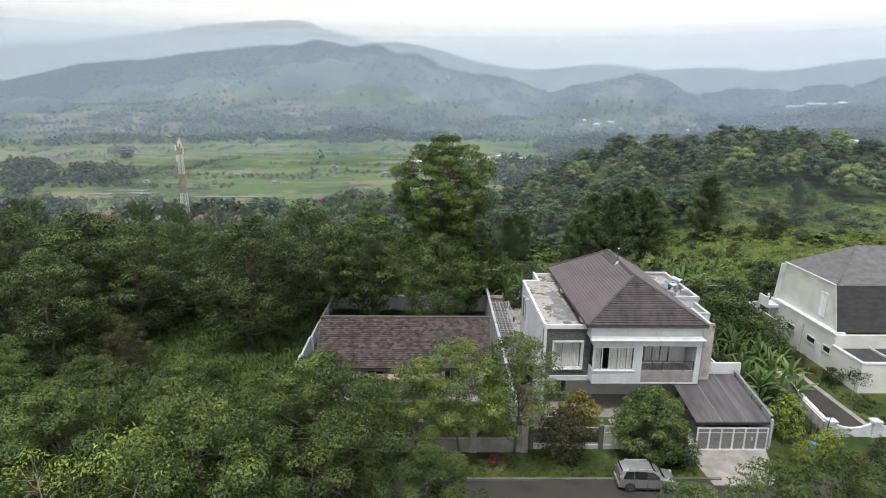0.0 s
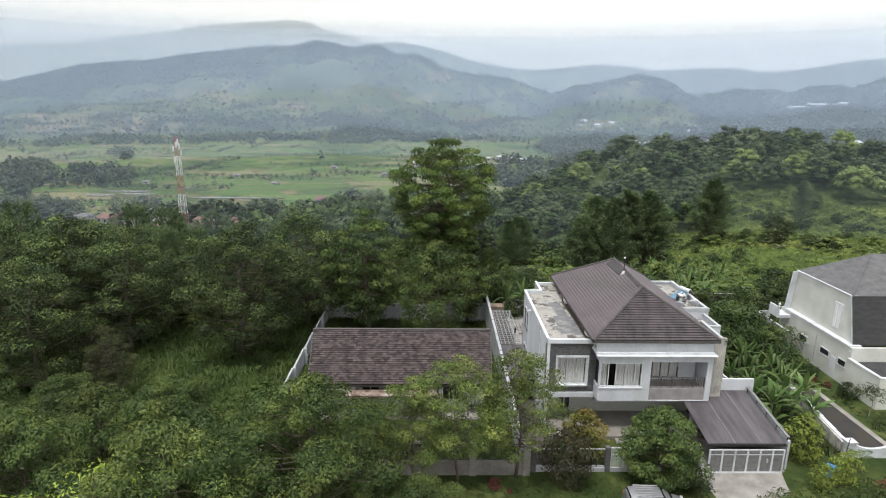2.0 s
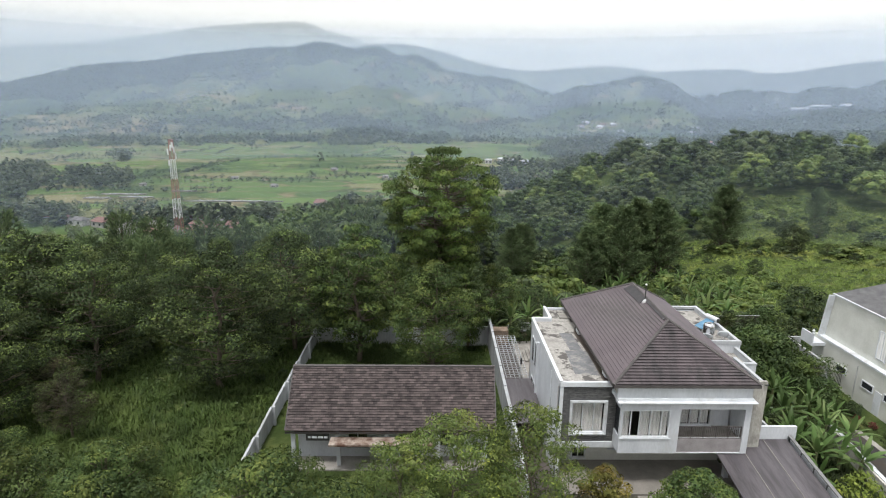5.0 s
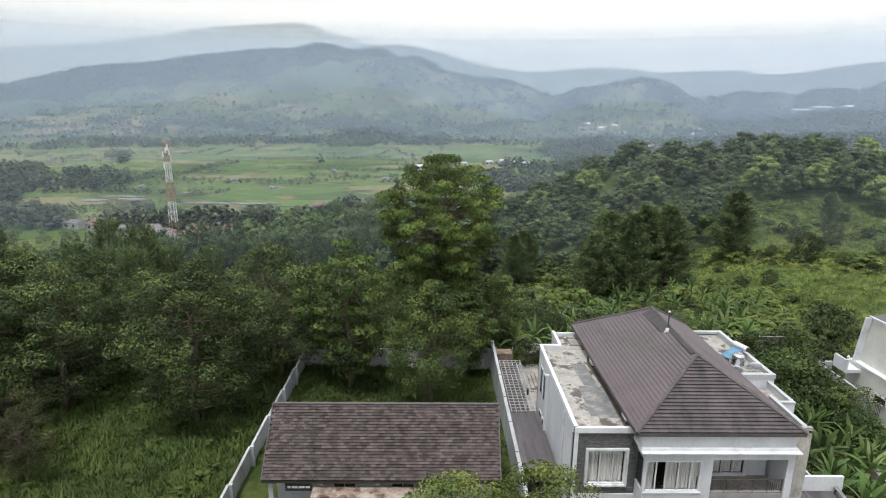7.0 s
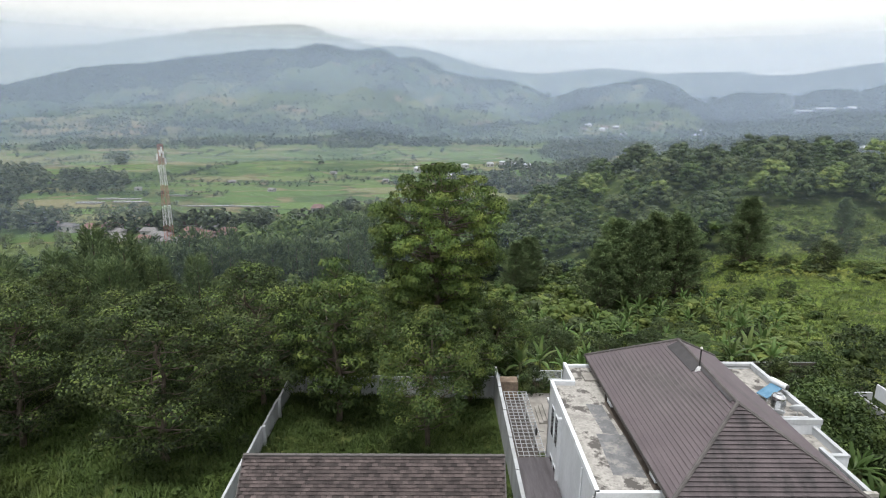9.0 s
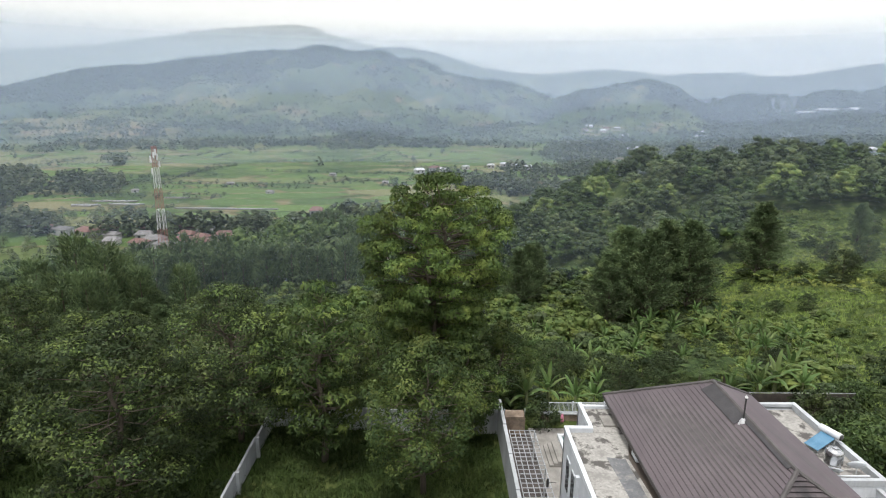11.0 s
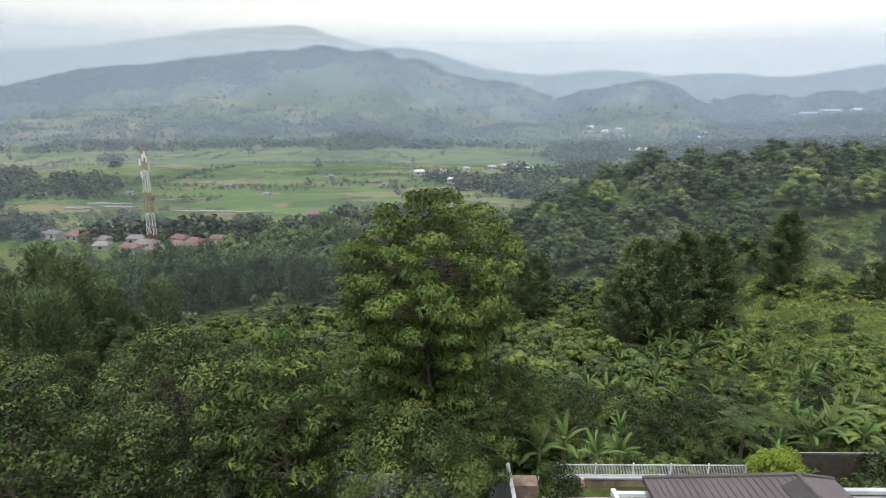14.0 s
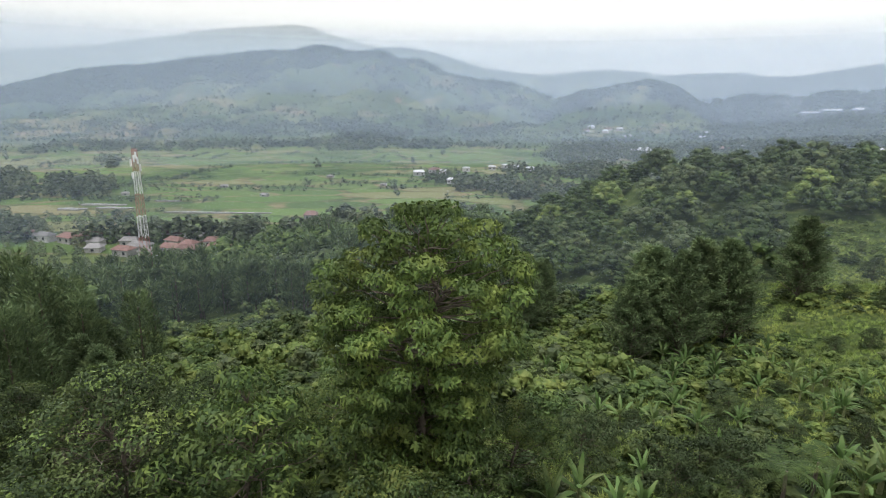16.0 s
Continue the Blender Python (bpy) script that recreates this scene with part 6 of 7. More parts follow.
# ---- back of the plot: pergola, canopy, pool, railing ----
pergola = thing("pergola", label="pale steel lattice pergola over the side path", category="pergola")
for x in (-5.45, -5.06, -4.67, -4.28, -3.89, -3.5):
    part("beam", Shape().box(x - 0.02, x + 0.02, 12.5, 22.1, 2.57, 2.65), GREYWALL, pergola)
for i in range(20):
    y = 12.55 + i * 0.5
    part("slat", Shape().box(-5.5, -3.45, y - 0.018, y + 0.018, 2.65, 2.69), GREYWALL, pergola)
for y in (12.6, 17.3, 22.0):
    part("post", Shape().box(-3.55, -3.45, y - 0.05, y + 0.05, 0.1, 2.55), LIGHTMETAL, pergola)
canopy = thing("canopy", label="grey sheet canopy over the side path", category="canopy")
part("sheet", Shape().slab((-5.6, 5.0, 2.55), (-3.3, 5.0, 2.62), (-3.3, 12.45, 2.62), (-5.6, 12.45, 2.55), 0.05), CARPORT, canopy)
part("beam", Shape().box(-5.6, -3.3, 12.36, 12.44, 2.4, 2.5), DARKMETAL, canopy)
lamp_ = thing("wall_lamp", (-3.25, 15.0, 3.1), "small dark wall lamp on an arm", "lamp")
part("arm", Shape().tube([(0, 0, 0), (-0.5, 0, 0.05)], 0.02, 6), DARKMETAL, lamp_)
part("shade", Shape().lathe([(0.05, 0.3), (0.1, 0.1), (0.08, -0.3)], 8, (-0.55, 0, 0)), DARKMETAL, lamp_)
pool = thing("plunge_pool", (0.6, 23.2, 0.16), "small pool with white rim and dark green water", "pool")
rim = Shape(); rim.box(-1.6, 1.8, -1.9, -1.6, 0, 0.35); rim.box(-1.6, 1.8, 1.7, 2.0, 0, 0.35); rim.box(-1.6, -1.3, -1.6, 1.7, 0, 0.35); rim.box(1.5, 1.8, -1.6, 1.7, 0, 0.35)
part("rim", rim, FASCIA, pool, bevel=0.02)
part("water", Shape().box(-1.3, 1.5, -1.6, 1.7, 0.05, 0.2), glassy("pool_water", (0.02, 0.07, 0.06), 0.04), pool)
lad = Shape()
for s in (0, 0.45):
    lad.tube([(0.9 + s, 1.5, 0.1), (0.9 + s, 1.5, 0.8), (0.9 + s, 1.9, 0.85), (0.9 + s, 2.0, 0.3)], 0.025, 6)
part("ladder_rail", lad, LIGHTMETAL, pool)
steps = thing("terrace_steps", (-1.9, 22.4, 0.16), "grey stone steps beside the pool", "steps")
for i in range(3):
    part("step", Shape().box(-0.5 + i * 0.32, 0.75, -1.4, 1.4, i * 0.17, (i + 1) * 0.17), CONCRETE, steps, bevel=0.01)
lawn = single("lawn_strip", Shape().box(-1.6, 10.5, 26.6, 27.7, -1.0, 0.2), LAND, "narrow strip of lawn below the railing", "lawn", "structure")
retain = thing("retaining_wall", label="brown stained retaining wall with pale coping", category="wall")
BROWNWALL = surface("brown_stained_wall", (0.12, 0.085, 0.06), (0.26, 0.20, 0.15), 0.9, 1.0, 14, 0.3, stain=(0.06, 0.05, 0.04), stain_lo=0.5, stain_hi=0.7)
part("wall", Shape().box(-2.0, 13.6, 27.75, 28.05, -1.6, 0.8), BROWNWALL, retain)
part("coping", Shape().box(-2.0, 13.6, 27.7, 28.1, 0.8, 0.92), GREYWALL, retain)
planter = thing("raised_planter", label="brown rusty planter box at the end of the path", category="planter")
part("box", Shape().box(-5.5, -3.7, 25.4, 26.6, 0.1, 1.9), BROWNWALL, planter, bevel=0.02)
for x in (-5.45, -3.75):
    for z in (2.0, 2.3, 2.6):
        part("post", Shape().box(x - 0.03, x + 0.03, 25.45, 25.5, 1.9, z), FASCIA, planter)
railing = thing("railing", label="white metal railing along the back of the plot", category="railing")
for i in range(6):
    x0 = -1.9 + i * 2.75
    part("post", Shape().box(x0 - 0.05, x0 + 0.05, 27.86, 27.96, 0.92, 2.0), FASCIA, railing)
    if i == 5:
        break
    fr = Shape(); fr.box(x0 + 0.07, x0 + 2.68, 27.89, 27.93, 1.82, 1.9); fr.box(x0 + 0.07, x0 + 2.68, 27.89, 27.93, 1.0, 1.06)
    pan = part("panel", fr, FASCIA, railing)
    for j in range(23):
        x = x0 + 0.14 + j * 0.112
        part("bar", Shape().box(x - 0.014, x + 0.014, 27.9, 27.92, 1.06, 1.82), FASCIA, pan)
towel = thing("pink_towel", (-0.1, 27.55, 0.2), "pink cloth hanging over the retaining wall", "cloth")
tw = Shape()
tw.add([(0.25 * (i / 6 - 0.5) * (1.3 - 0.5 * j / 5), 0.03 * math.sin(i * 1.7 + j) - 0.05 + 0.03 * j, 0.75 * j / 5) for j in range(6) for i in range(7)], [(j * 7 + i, j * 7 + i + 1, j * 7 + i + 8, j * 7 + i + 7) for j in range(5) for i in range(6)])
tp = part("cloth", tw, surface("pink_cloth", (0.55, 0.16, 0.28), (0.75, 0.32, 0.42), 0.9, 6, 40, 0.1), towel, smooth=True)
tp.modifiers.new("thick", "SOLIDIFY").thickness = 0.012
right_wall = thing("boundary_wall", label="grey side wall of the main plot", category="wall", group="yard walls")
for i in range(7):
    y0 = 2.1 + i * 3.7
    part("wall_panel", Shape().box(13.75, 13.93, y0, y0 + 3.68, -1.5, 2.5 - 0.04 * i), GREYWALL, right_wall)
dark_fence = thing("screen_fence", label="dark brown sheet fence behind the neighbouring plot", category="fence")
for i in range(9):
    x0 = 14.0 + i * 1.3
    part("sheet", Shape().box(x0, x0 + 1.28, 28.0, 28.05, -1.0, 2.75), surface("dark_fence_sheet", (0.035, 0.03, 0.025), (0.075, 0.06, 0.05), 0.8, 2, 16, 0.2, random=0.15), dark_fence)
part("top_wire", Shape().box(14.0, 25.7, 28.0, 28.04, 2.85, 2.88), LIGHTMETAL, dark_fence)

# solar water heater, steel tank and dishes on the right flat roof
heater = thing("solar_water_heater", (11.6, 12.2, 7.5), "solar water heater with blue panel and white tank", "water heater", turn=20)
heater.scale = (0.8, 0.8, 0.8)
part("panel", Shape().slab((-0.9, -0.55, 0.35), (0.75, -0.55, 1.0), (0.75, 0.55, 1.0), (-0.9, 0.55, 0.35), 0.07), SOLARBLUE, heater, "blue glazed collector")
tank = part("tank", Shape().tube([(0.95, -0.85, 1.15), (0.95, -0.8, 1.15), (0.95, 0.8, 1.15), (0.95, 0.85, 1.15)], [0.2, 0.28, 0.28, 0.2], 16), FASCIA, heater, "white horizontal tank", smooth=False)
part("end_cap", Shape().tube([(0.95, -0.93, 1.15), (0.95, -0.85, 1.15)], [0.12, 0.24], 14), DARKMETAL, tank)
for x, y, z in ((-0.8, -0.5, 0.36), (-0.8, 0.5, 0.36), (0.8, -0.5, 0.95), (0.8, 0.5, 0.95)):
    part("leg", Shape().box(x - 0.025, x + 0.025, y - 0.025, y + 0.025, 0, z), LIGHTMETAL, heater)
steel = thing("water_tank", (10.9, 10.0, 7.5), "stainless steel water tank on a frame", "water tank")
part("body", Shape().lathe([(0.42, 0.5), (0.46, 0.56), (0.44, 0.72), (0.46, 0.88), (0.44, 1.04), (0.46, 1.2), (0.40, 1.34), (0.16, 1.42)], 24), STEEL, steel, smooth=True)
part("lid", Shape().lathe([(0.18, 1.41), (0.18, 1.47), (0.05, 1.49)], 14), STEEL, steel)
for k in range(4):
    a = k * math.pi / 2 + 0.785
    part("leg", Shape().box(0.38 * math.cos(a) - 0.03, 0.38 * math.cos(a) + 0.03, 0.38 * math.sin(a) - 0.03, 0.38 * math.sin(a) + 0.03, 0, 0.52), LIGHTMETAL, steel)
for dx, dy, tilt in ((10.4, 9.2, -35), (12.0, 9.6, -50)):
    dish = thing("satellite_dish", (dx, dy, 7.5), "white satellite dish on a short mast", "dish", "satellite dishes")
    part("mast", Shape().tube([(0, 0, 0), (0, 0, 0.45)], 0.03, 8), LIGHTMETAL, dish)
    bowl = Shape().lathe([(0.03, 0), (0.2, 0.02), (0.36, 0.07), (0.48, 0.14), (0.46, 0.145), (0.34, 0.09), (0.03, 0.02)], 20)
    part("bowl", bowl, FASCIA, dish, smooth=True).matrix_basis = pose(0, 0, 0.5, tilt, 20, 0)
planks = thing("timber_offcut", (11.6, 9.3, 7.62), "pale timber length lying on the flat roof", "timber")
part("length", Shape().box(-0.95, 0.95, -0.06, 0.06, 0, 0.06), FASCIA, planks)

# ---- the villa next door ----
villa = thing("villa", label="pale villa with a steep grey shingle roof", category="house")
part("wall", Shape().box(27.0, 27.25, 8.6, 20.2, 0, 4.0), CREAM, villa, "cream lower side wall")
part("wall", Shape().box(27.25, 46, 8.6, 8.85, 0, 4.0), CREAM, villa)
part("wall", Shape().box(27.25, 46, 20.0, 20.2, 0, 4.0), CREAM, villa)
part("ledge", Shape().box(26.9, 28.1, 8.9, 19.6, 3.95, 4.12), FASCIA, villa, bevel=0.02)
part("gable_wall", Shape().prism([(27.7, 9.35, 4.1), (27.7, 10.45, 8.5), (27.7, 19.0, 8.5), (27.7, 19.4, 4.1)], -0.2), CREAM, villa, "white upper side wall")
frame_ = Shape()
frame_.prism([(27.45, 9.2, 4.1), (27.45, 10.4, 8.45), (27.45, 10.52, 8.45), (27.45, 9.32, 4.1)], -0.1)
frame_.prism([(27.45, 19.0, 8.45), (27.45, 19.6, 4.1), (27.45, 19.35, 4.1), (27.45, 18.8, 8.45)], -0.55)
frame_.box(27.45, 28.0, 10.4, 19.0, 8.4, 8.6)
part("overhang", frame_, FASCIA, villa, "white projecting frame around the upper wall")
va, vb, vc = Vector((27.4, 10.35, 8.55)), Vector((27.4, 19.1, 8.55)), Vector((31.8, 14.7, 11.6))
vroof = part("roof", Shape().prism([vb, va, vc], 0.12).prism([va, (46, 10.35, 8.55), (46, 14.7, 11.6), vc], 0.12).prism([(46, 19.1, 8.55), vb, vc, (46, 14.7, 11.6)], 0.12), GREYROOF, villa, "grey shingle hipped roof")
# the steep face's shade is painted in: darker copy of the roof shingle
part("roof_face", Shape().prism([(27.4, 9.15, 4.05), (46, 9.15, 4.05), (46, 10.35, 8.5), (27.4, 10.35, 8.5)], 0.14), DARKROOF, villa, "steep front roof face in a darker, shaded shingle tone")
part("hip_cap", Shape().tube([va + Vector((0, 0, 0.04)), vc + Vector((0, 0, 0.04))], 0.09, 6), GREYROOF, vroof)
part("eave_trim", Shape().tube([va, vb], 0.07, 6), FASCIA, vroof)
def side_window(y0, y1, z0, z1, x, bars=(), fill=GLASS):
    w = Shape(); f = 0.1
    w.box(x - 0.07, x + 0.02, y0, y0 + f, z0, z1); w.box(x - 0.07, x + 0.02, y1 - f, y1, z0, z1); w.box(x - 0.07, x + 0.02, y0 + f, y1 - f, z0, z0 + f); w.box(x - 0.07, x + 0.02, y0 + f, y1 - f, z1 - f, z1)
    win = part("window", w, FASCIA, villa, "white framed side window")
    part("pane", Shape().box(x - 0.03, x - 0.015, y0 + f, y1 - f, z0 + f, z1 - f), fill, win)
    for by in bars:
        part("mullion", Shape().box(x - 0.05, x, by - 0.04, by + 0.04, z0 + f, z1 - f), FASCIA, win)
    return win
side_window(11.35, 12.55, 4.7, 7.3, 27.5, (11.95,), CURTAIN)
for y0, y1 in ((9.0, 10.2), (11.4, 12.9), (14.9, 16.4)):
    side_window(y0, y1, 1.7, 2.45, 27.0)
vd = part("door", Shape().box(26.96, 27.0, 10.4, 11.2, 0.05, 2.2), FASCIA, villa, "white side door")
part("door_handle", Shape().box(26.92, 26.96, 10.5, 10.55, 1.0, 1.15), LIGHTMETAL, vd)
part("annexe_wall", Shape().box(26.75, 26.95, 4.4, 8.6, 0, 2.9), CREAM, villa)
part("annexe_wall", Shape().box(26.95, 40, 4.4, 4.6, 0, 2.9), CREAM, villa)
part("annexe_roof", Shape().box(26.95, 40, 4.6, 8.6, 2.5, 2.62), DARKROOF, villa, "dark flat annexe roof")
part("annexe_parapet", Shape().box(26.7, 27.0, 4.35, 8.6, 2.9, 3.05), FASCIA, villa)
part("annexe_parapet", Shape().box(27.0, 40, 4.35, 4.62, 2.9, 3.05), FASCIA, villa)
for x in (30.5, 34.0):
    part("roof_divider", Shape().box(x - 0.06, x + 0.06, 4.6, 8.6, 2.62, 2.8), FASCIA, villa)
part("upper_terrace", Shape().box(25.6, 27.0, 18.4, 20.2, 3.3, 3.6), WHITE, villa)
part("terrace_rail", Shape().box(25.6, 25.75, 18.4, 20.2, 3.6, 4.5), WHITE, villa)
part("finial", Shape().lathe([(0.12, 0), (0.16, 0.1), (0.06, 0.2), (0.14, 0.35), (0.03, 0.55)], 10, (25.68, 18.5, 4.5)), FASCIA, villa)
part("drainpipe", Shape().tube([(26.93, 13.6, 0), (26.93, 13.6, 3.4)], 0.05, 8), LIGHTMETAL, villa)
part("drainpipe", Shape().tube([(26.93, 8.75, 0), (26.93, 8.75, 3.6)], 0.05, 8), LIGHTMETAL, villa)

nw = thing("boundary_wall", label="grey garden wall behind the villa", category="wall", group="yard walls")
for i in range(4):
    y0 = 15.5 + i * 1.72
    part("wall_panel", Shape().box(25.5, 25.7, y0, y0 + 1.70, -1.0, 2.66), GREYWALL, nw)
part("wall_panel", Shape().box(25.7, 27.0, 22.1, 22.3, -1.0, 2.72), GREYWALL, nw)
sgate = thing("side_gate", label="dark barred side gate beside the villa", category="gate")
part("gate_frame", Shape().box(25.55, 26.95, 15.36, 15.42, 1.95, 2.03).box(25.55, 26.95, 15.36, 15.42, 0.15, 0.22), DARKMETAL, sgate)
for i in range(10):
    part("bar", Shape().box(25.6 + i * 0.145, 25.63 + i * 0.145, 15.375, 15.405, 0.22, 1.95), DARKMETAL, sgate)
gw = thing("garden_wall", label="grey stained garden wall with white coping", category="wall")
for i in range(5):
    a, b = Vector((19.3 + 0.28 * i, -2.6 + 2.0 * i, 0)), Vector((19.3 + 0.28 * (i + 1), -2.6 + 2.0 * (i + 1), 0))
    part("wall_panel", Shape().prism([(a.x, a.y, -0.6), (a.x, a.y, 1.05), (b.x, b.y - 0.01, 1.0), (b.x, b.y - 0.01, -0.6)], -0.2), STAINED, gw)
    part("coping", Shape().slab((a.x - 0.05, a.y, 1.13), (a.x + 0.25, a.y, 1.13), (b.x + 0.25, b.y - 0.01, 1.08), (b.x - 0.05, b.y - 0.01, 1.08), 0.08), FASCIA, gw)
fw = thing("entrance_wall", label="white entrance wall with a swept top and capped piers", category="wall")
for x in (19.4, 23.0, 26.6):
    part("pier", Shape().box(x - 0.28, x + 0.28, -3.0, -2.5, -0.2, 1.35), FASCIA, fw)
    part("cap", Shape().add([(x - 0.38, -3.1, 1.35), (x + 0.38, -3.1, 1.35), (x + 0.38, -2.4, 1.35), (x - 0.38, -2.4, 1.35), (x - 0.38, -3.1, 1.47), (x + 0.38, -3.1, 1.47), (x + 0.38, -2.4, 1.47), (x - 0.38, -2.4, 1.47), (x, -2.75, 1.62)],
         [(3, 2, 1, 0), (0, 1, 5, 4), (1, 2, 6, 5), (2, 3, 7, 6), (3, 0, 4, 7), (4, 5, 8), (5, 6, 8), (6, 7, 8), (7, 4, 8)]), FASCIA, fw)
for x0 in (19.68, 23.28):
    n = 10
    pts = [(x0 + 3.04 * i / n, 0.78 + 0.42 * (2 * i / n - 1) ** 2) for i in range(n + 1)]
    part("swept_panel", Shape().prism([(x0, -2.85, -0.2), (x0 + 3.04, -2.85, -0.2), *[(px, -2.85, pz) for px, pz in reversed(pts)]], 0.2), FASCIA, fw)
single("villa_drive", Shape().box(20.0, 23.4, -2.4, 8.0, -0.2, 0.05), ASPHALT, "dark asphalt drive beside the villa", "driveway", "structure")
single("villa_path", Shape().box(23.4, 23.9, -2.4, 8.2, -0.2, 0.08), CONCRETE, "narrow pale path edging the lawn", "path", "structure")

# ---- parked car ----
def car(x, y, turn):
    c = thing("car", (x, y, 0.03), "silver family van parked at the kerb", "car", turn=turn)
    # cross-sections along the car: x, half width at the sill, belt and roof, heights of belt and roof
    secs = [(-2.09, 0.70, 0.74, 0.60, 0.95, 1.02), (-2.04, 0.80, 0.82, 0.62, 0.98, 1.36), (-1.86, 0.82, 0.83, 0.64, 1.0, 1.60), (-1.45, 0.83, 0.84, 0.64, 1.0, 1.69), (-0.4, 0.83, 0.84, 0.64, 1.0, 1.71), (0.25, 0.83, 0.84, 0.63, 1.0, 1.66),
            (0.72, 0.83, 0.83, 0.60, 1.0, 1.46), (1.22, 0.82, 0.82, 0.66, 0.98, 1.05), (1.70, 0.80, 0.79, 0.62, 0.90, 0.96), (2.02, 0.74, 0.70, 0.52, 0.78, 0.82), (2.12, 0.62, 0.58, 0.42, 0.62, 0.66)]
    s = Shape()
    rings = [[(px, -sill, 0.3), (px, -belt, 0.62), (px, -belt, zb), (px, -top_w, zr - 0.03), (px, -top_w * 0.6, zr), (px, top_w * 0.6, zr), (px, top_w, zr - 0.03), (px, belt, zb), (px, belt, 0.62), (px, sill, 0.3)] for px, sill, belt, top_w, zb, zr in secs]
    n = len(rings[0])
    s.v = [p for r in rings for p in r]
    s.f = [(j * n + i, j * n + (i + 1) % n, (j + 1) * n + (i + 1) % n, (j + 1) * n + i) for j in range(len(rings) - 1) for i in range(n)] + [tuple(reversed(range(n))), tuple(range((len(rings) - 1) * n, len(rings) * n))]
    part("body", s, SILVER, c, bevel=0.03)
    part("front_bumper", Shape().box(1.95, 2.17, -0.70, 0.70, 0.26, 0.52), SILVER, c, bevel=0.06)
    part("rear_bumper", Shape().box(-2.17, -1.98, -0.76, 0.76, 0.28, 0.60), SILVER, c, bevel=0.06)
    part("sill", Shape().box(-1.0, 1.02, -0.845, 0.845, 0.24, 0.34), DARKMETAL, c)
    for sy in (-1, 1):
        for x0, x1, xt0, xt1, zt in ((-1.86, -1.07, -1.62, -1.07, 1.56), (-1.05, -0.11, -1.05, -0.11, 1.58), (-0.09, 1.02, -0.09, 0.36, 1.54)):
            pts = [(x0, sy * 0.852, 1.04), (x1, sy * 0.852, 1.04), (xt1, sy * 0.69, zt), (xt0, sy * 0.69, zt)]
            part("side_window", Shape().prism(pts if sy < 0 else pts[::-1], 0.03), TINTED, c)
            part("door_seam", Shape().box(x1 - 0.012 + 0.04, x1 + 0.012 + 0.04, sy * 0.846 - 0.004, sy * 0.846 + 0.004, 0.38, 1.0), DARKMETAL, c)
        for wx in (-1.32, 1.36):
            part("wheel_arch", Shape().tube([(wx, sy * 0.80, 0.33), (wx, sy * 0.853, 0.33)], 0.40, 18), DARKMETAL, c)
        part("headlight", Shape().box(1.92, 2.1, sy * 0.72 - 0.13, sy * 0.72 + 0.13, 0.68, 0.84), LIGHTMETAL, c, "clear headlight", bevel=0.03)
        part("tail_light", Shape().box(-2.1, -1.98, sy * 0.72 - 0.1, sy * 0.72 + 0.1, 0.85, 1.15), REDPAINT, c, "red tail light", bevel=0.02)
        part("mirror", Shape().box(0.72, 0.9, sy * 0.92 - 0.1, sy * 0.92 + 0.1, 1.05, 1.2), SILVER, c, bevel=0.03)
        for ry in (0.15, 0.38):
            part("roof_rib", Shape().tube([(-1.5, sy * ry, 1.685), (-0.4, sy * ry, 1.712), (0.2, sy * ry, 1.67)], 0.018, 6), SILVER, c)
        part("roof_rail", Shape().box(-1.5, 0.2, sy * 0.6 - 0.02, sy * 0.6 + 0.02, 1.70, 1.76), LIGHTMETAL, c)
        for wx in (-1.32, 1.36):
            tyre = part("wheel", Shape().tube([(wx, sy * 0.66, 0.31), (wx, sy * 0.70, 0.31), (wx, sy * 0.86, 0.31), (wx, sy * 0.885, 0.31)], [0.27, 0.31, 0.31, 0.27], 20), RUBBER, c)
            part("rim", Shape().tube([(wx, sy * 0.87, 0.31), (wx, sy * 0.895, 0.31)], [0.2, 0.19], 10), STEEL, tyre)
    part("windscreen", Shape().prism([(1.20, -0.62, 1.10), (1.20, 0.62, 1.10), (0.34, 0.55, 1.65), (0.34, -0.55, 1.65)], 0.02), TINTED, c)
    part("rear_window", Shape().prism([(-2.085, 0.58, 1.08), (-2.085, -0.58, 1.08), (-1.90, -0.56, 1.60), (-1.90, 0.56, 1.60)], 0.02), TINTED, c)
    part("plate", Shape().box(-2.185, -2.17, -0.24, 0.24, 0.62, 0.74), FASCIA, c)
    return c


car(2.3, -8.95, -3).scale = (0.94, 0.94, 0.94)

bin_ = thing("bin", (16.5, -5.0, 0), "blue plastic bin by the street", "bin")
part("body", Shape().lathe([(0.28, 0), (0.34, 0.75), (0.36, 0.78)], 4), PLASTICBLUE, bin_)
part("lid", Shape().lathe([(0.38, 0.78), (0.38, 0.83), (0.1, 0.88)], 4), PLASTICBLUE, bin_)
pole = thing("leaning_pole", (17.6, -4.6, 0), "thin dark pole leaning by the garden wall", "pole")
part("shaft", Shape().tube([(0, 0, -0.2), (0.5, 0.3, 2.6)], 0.035, 6), DARKMETAL, pole)

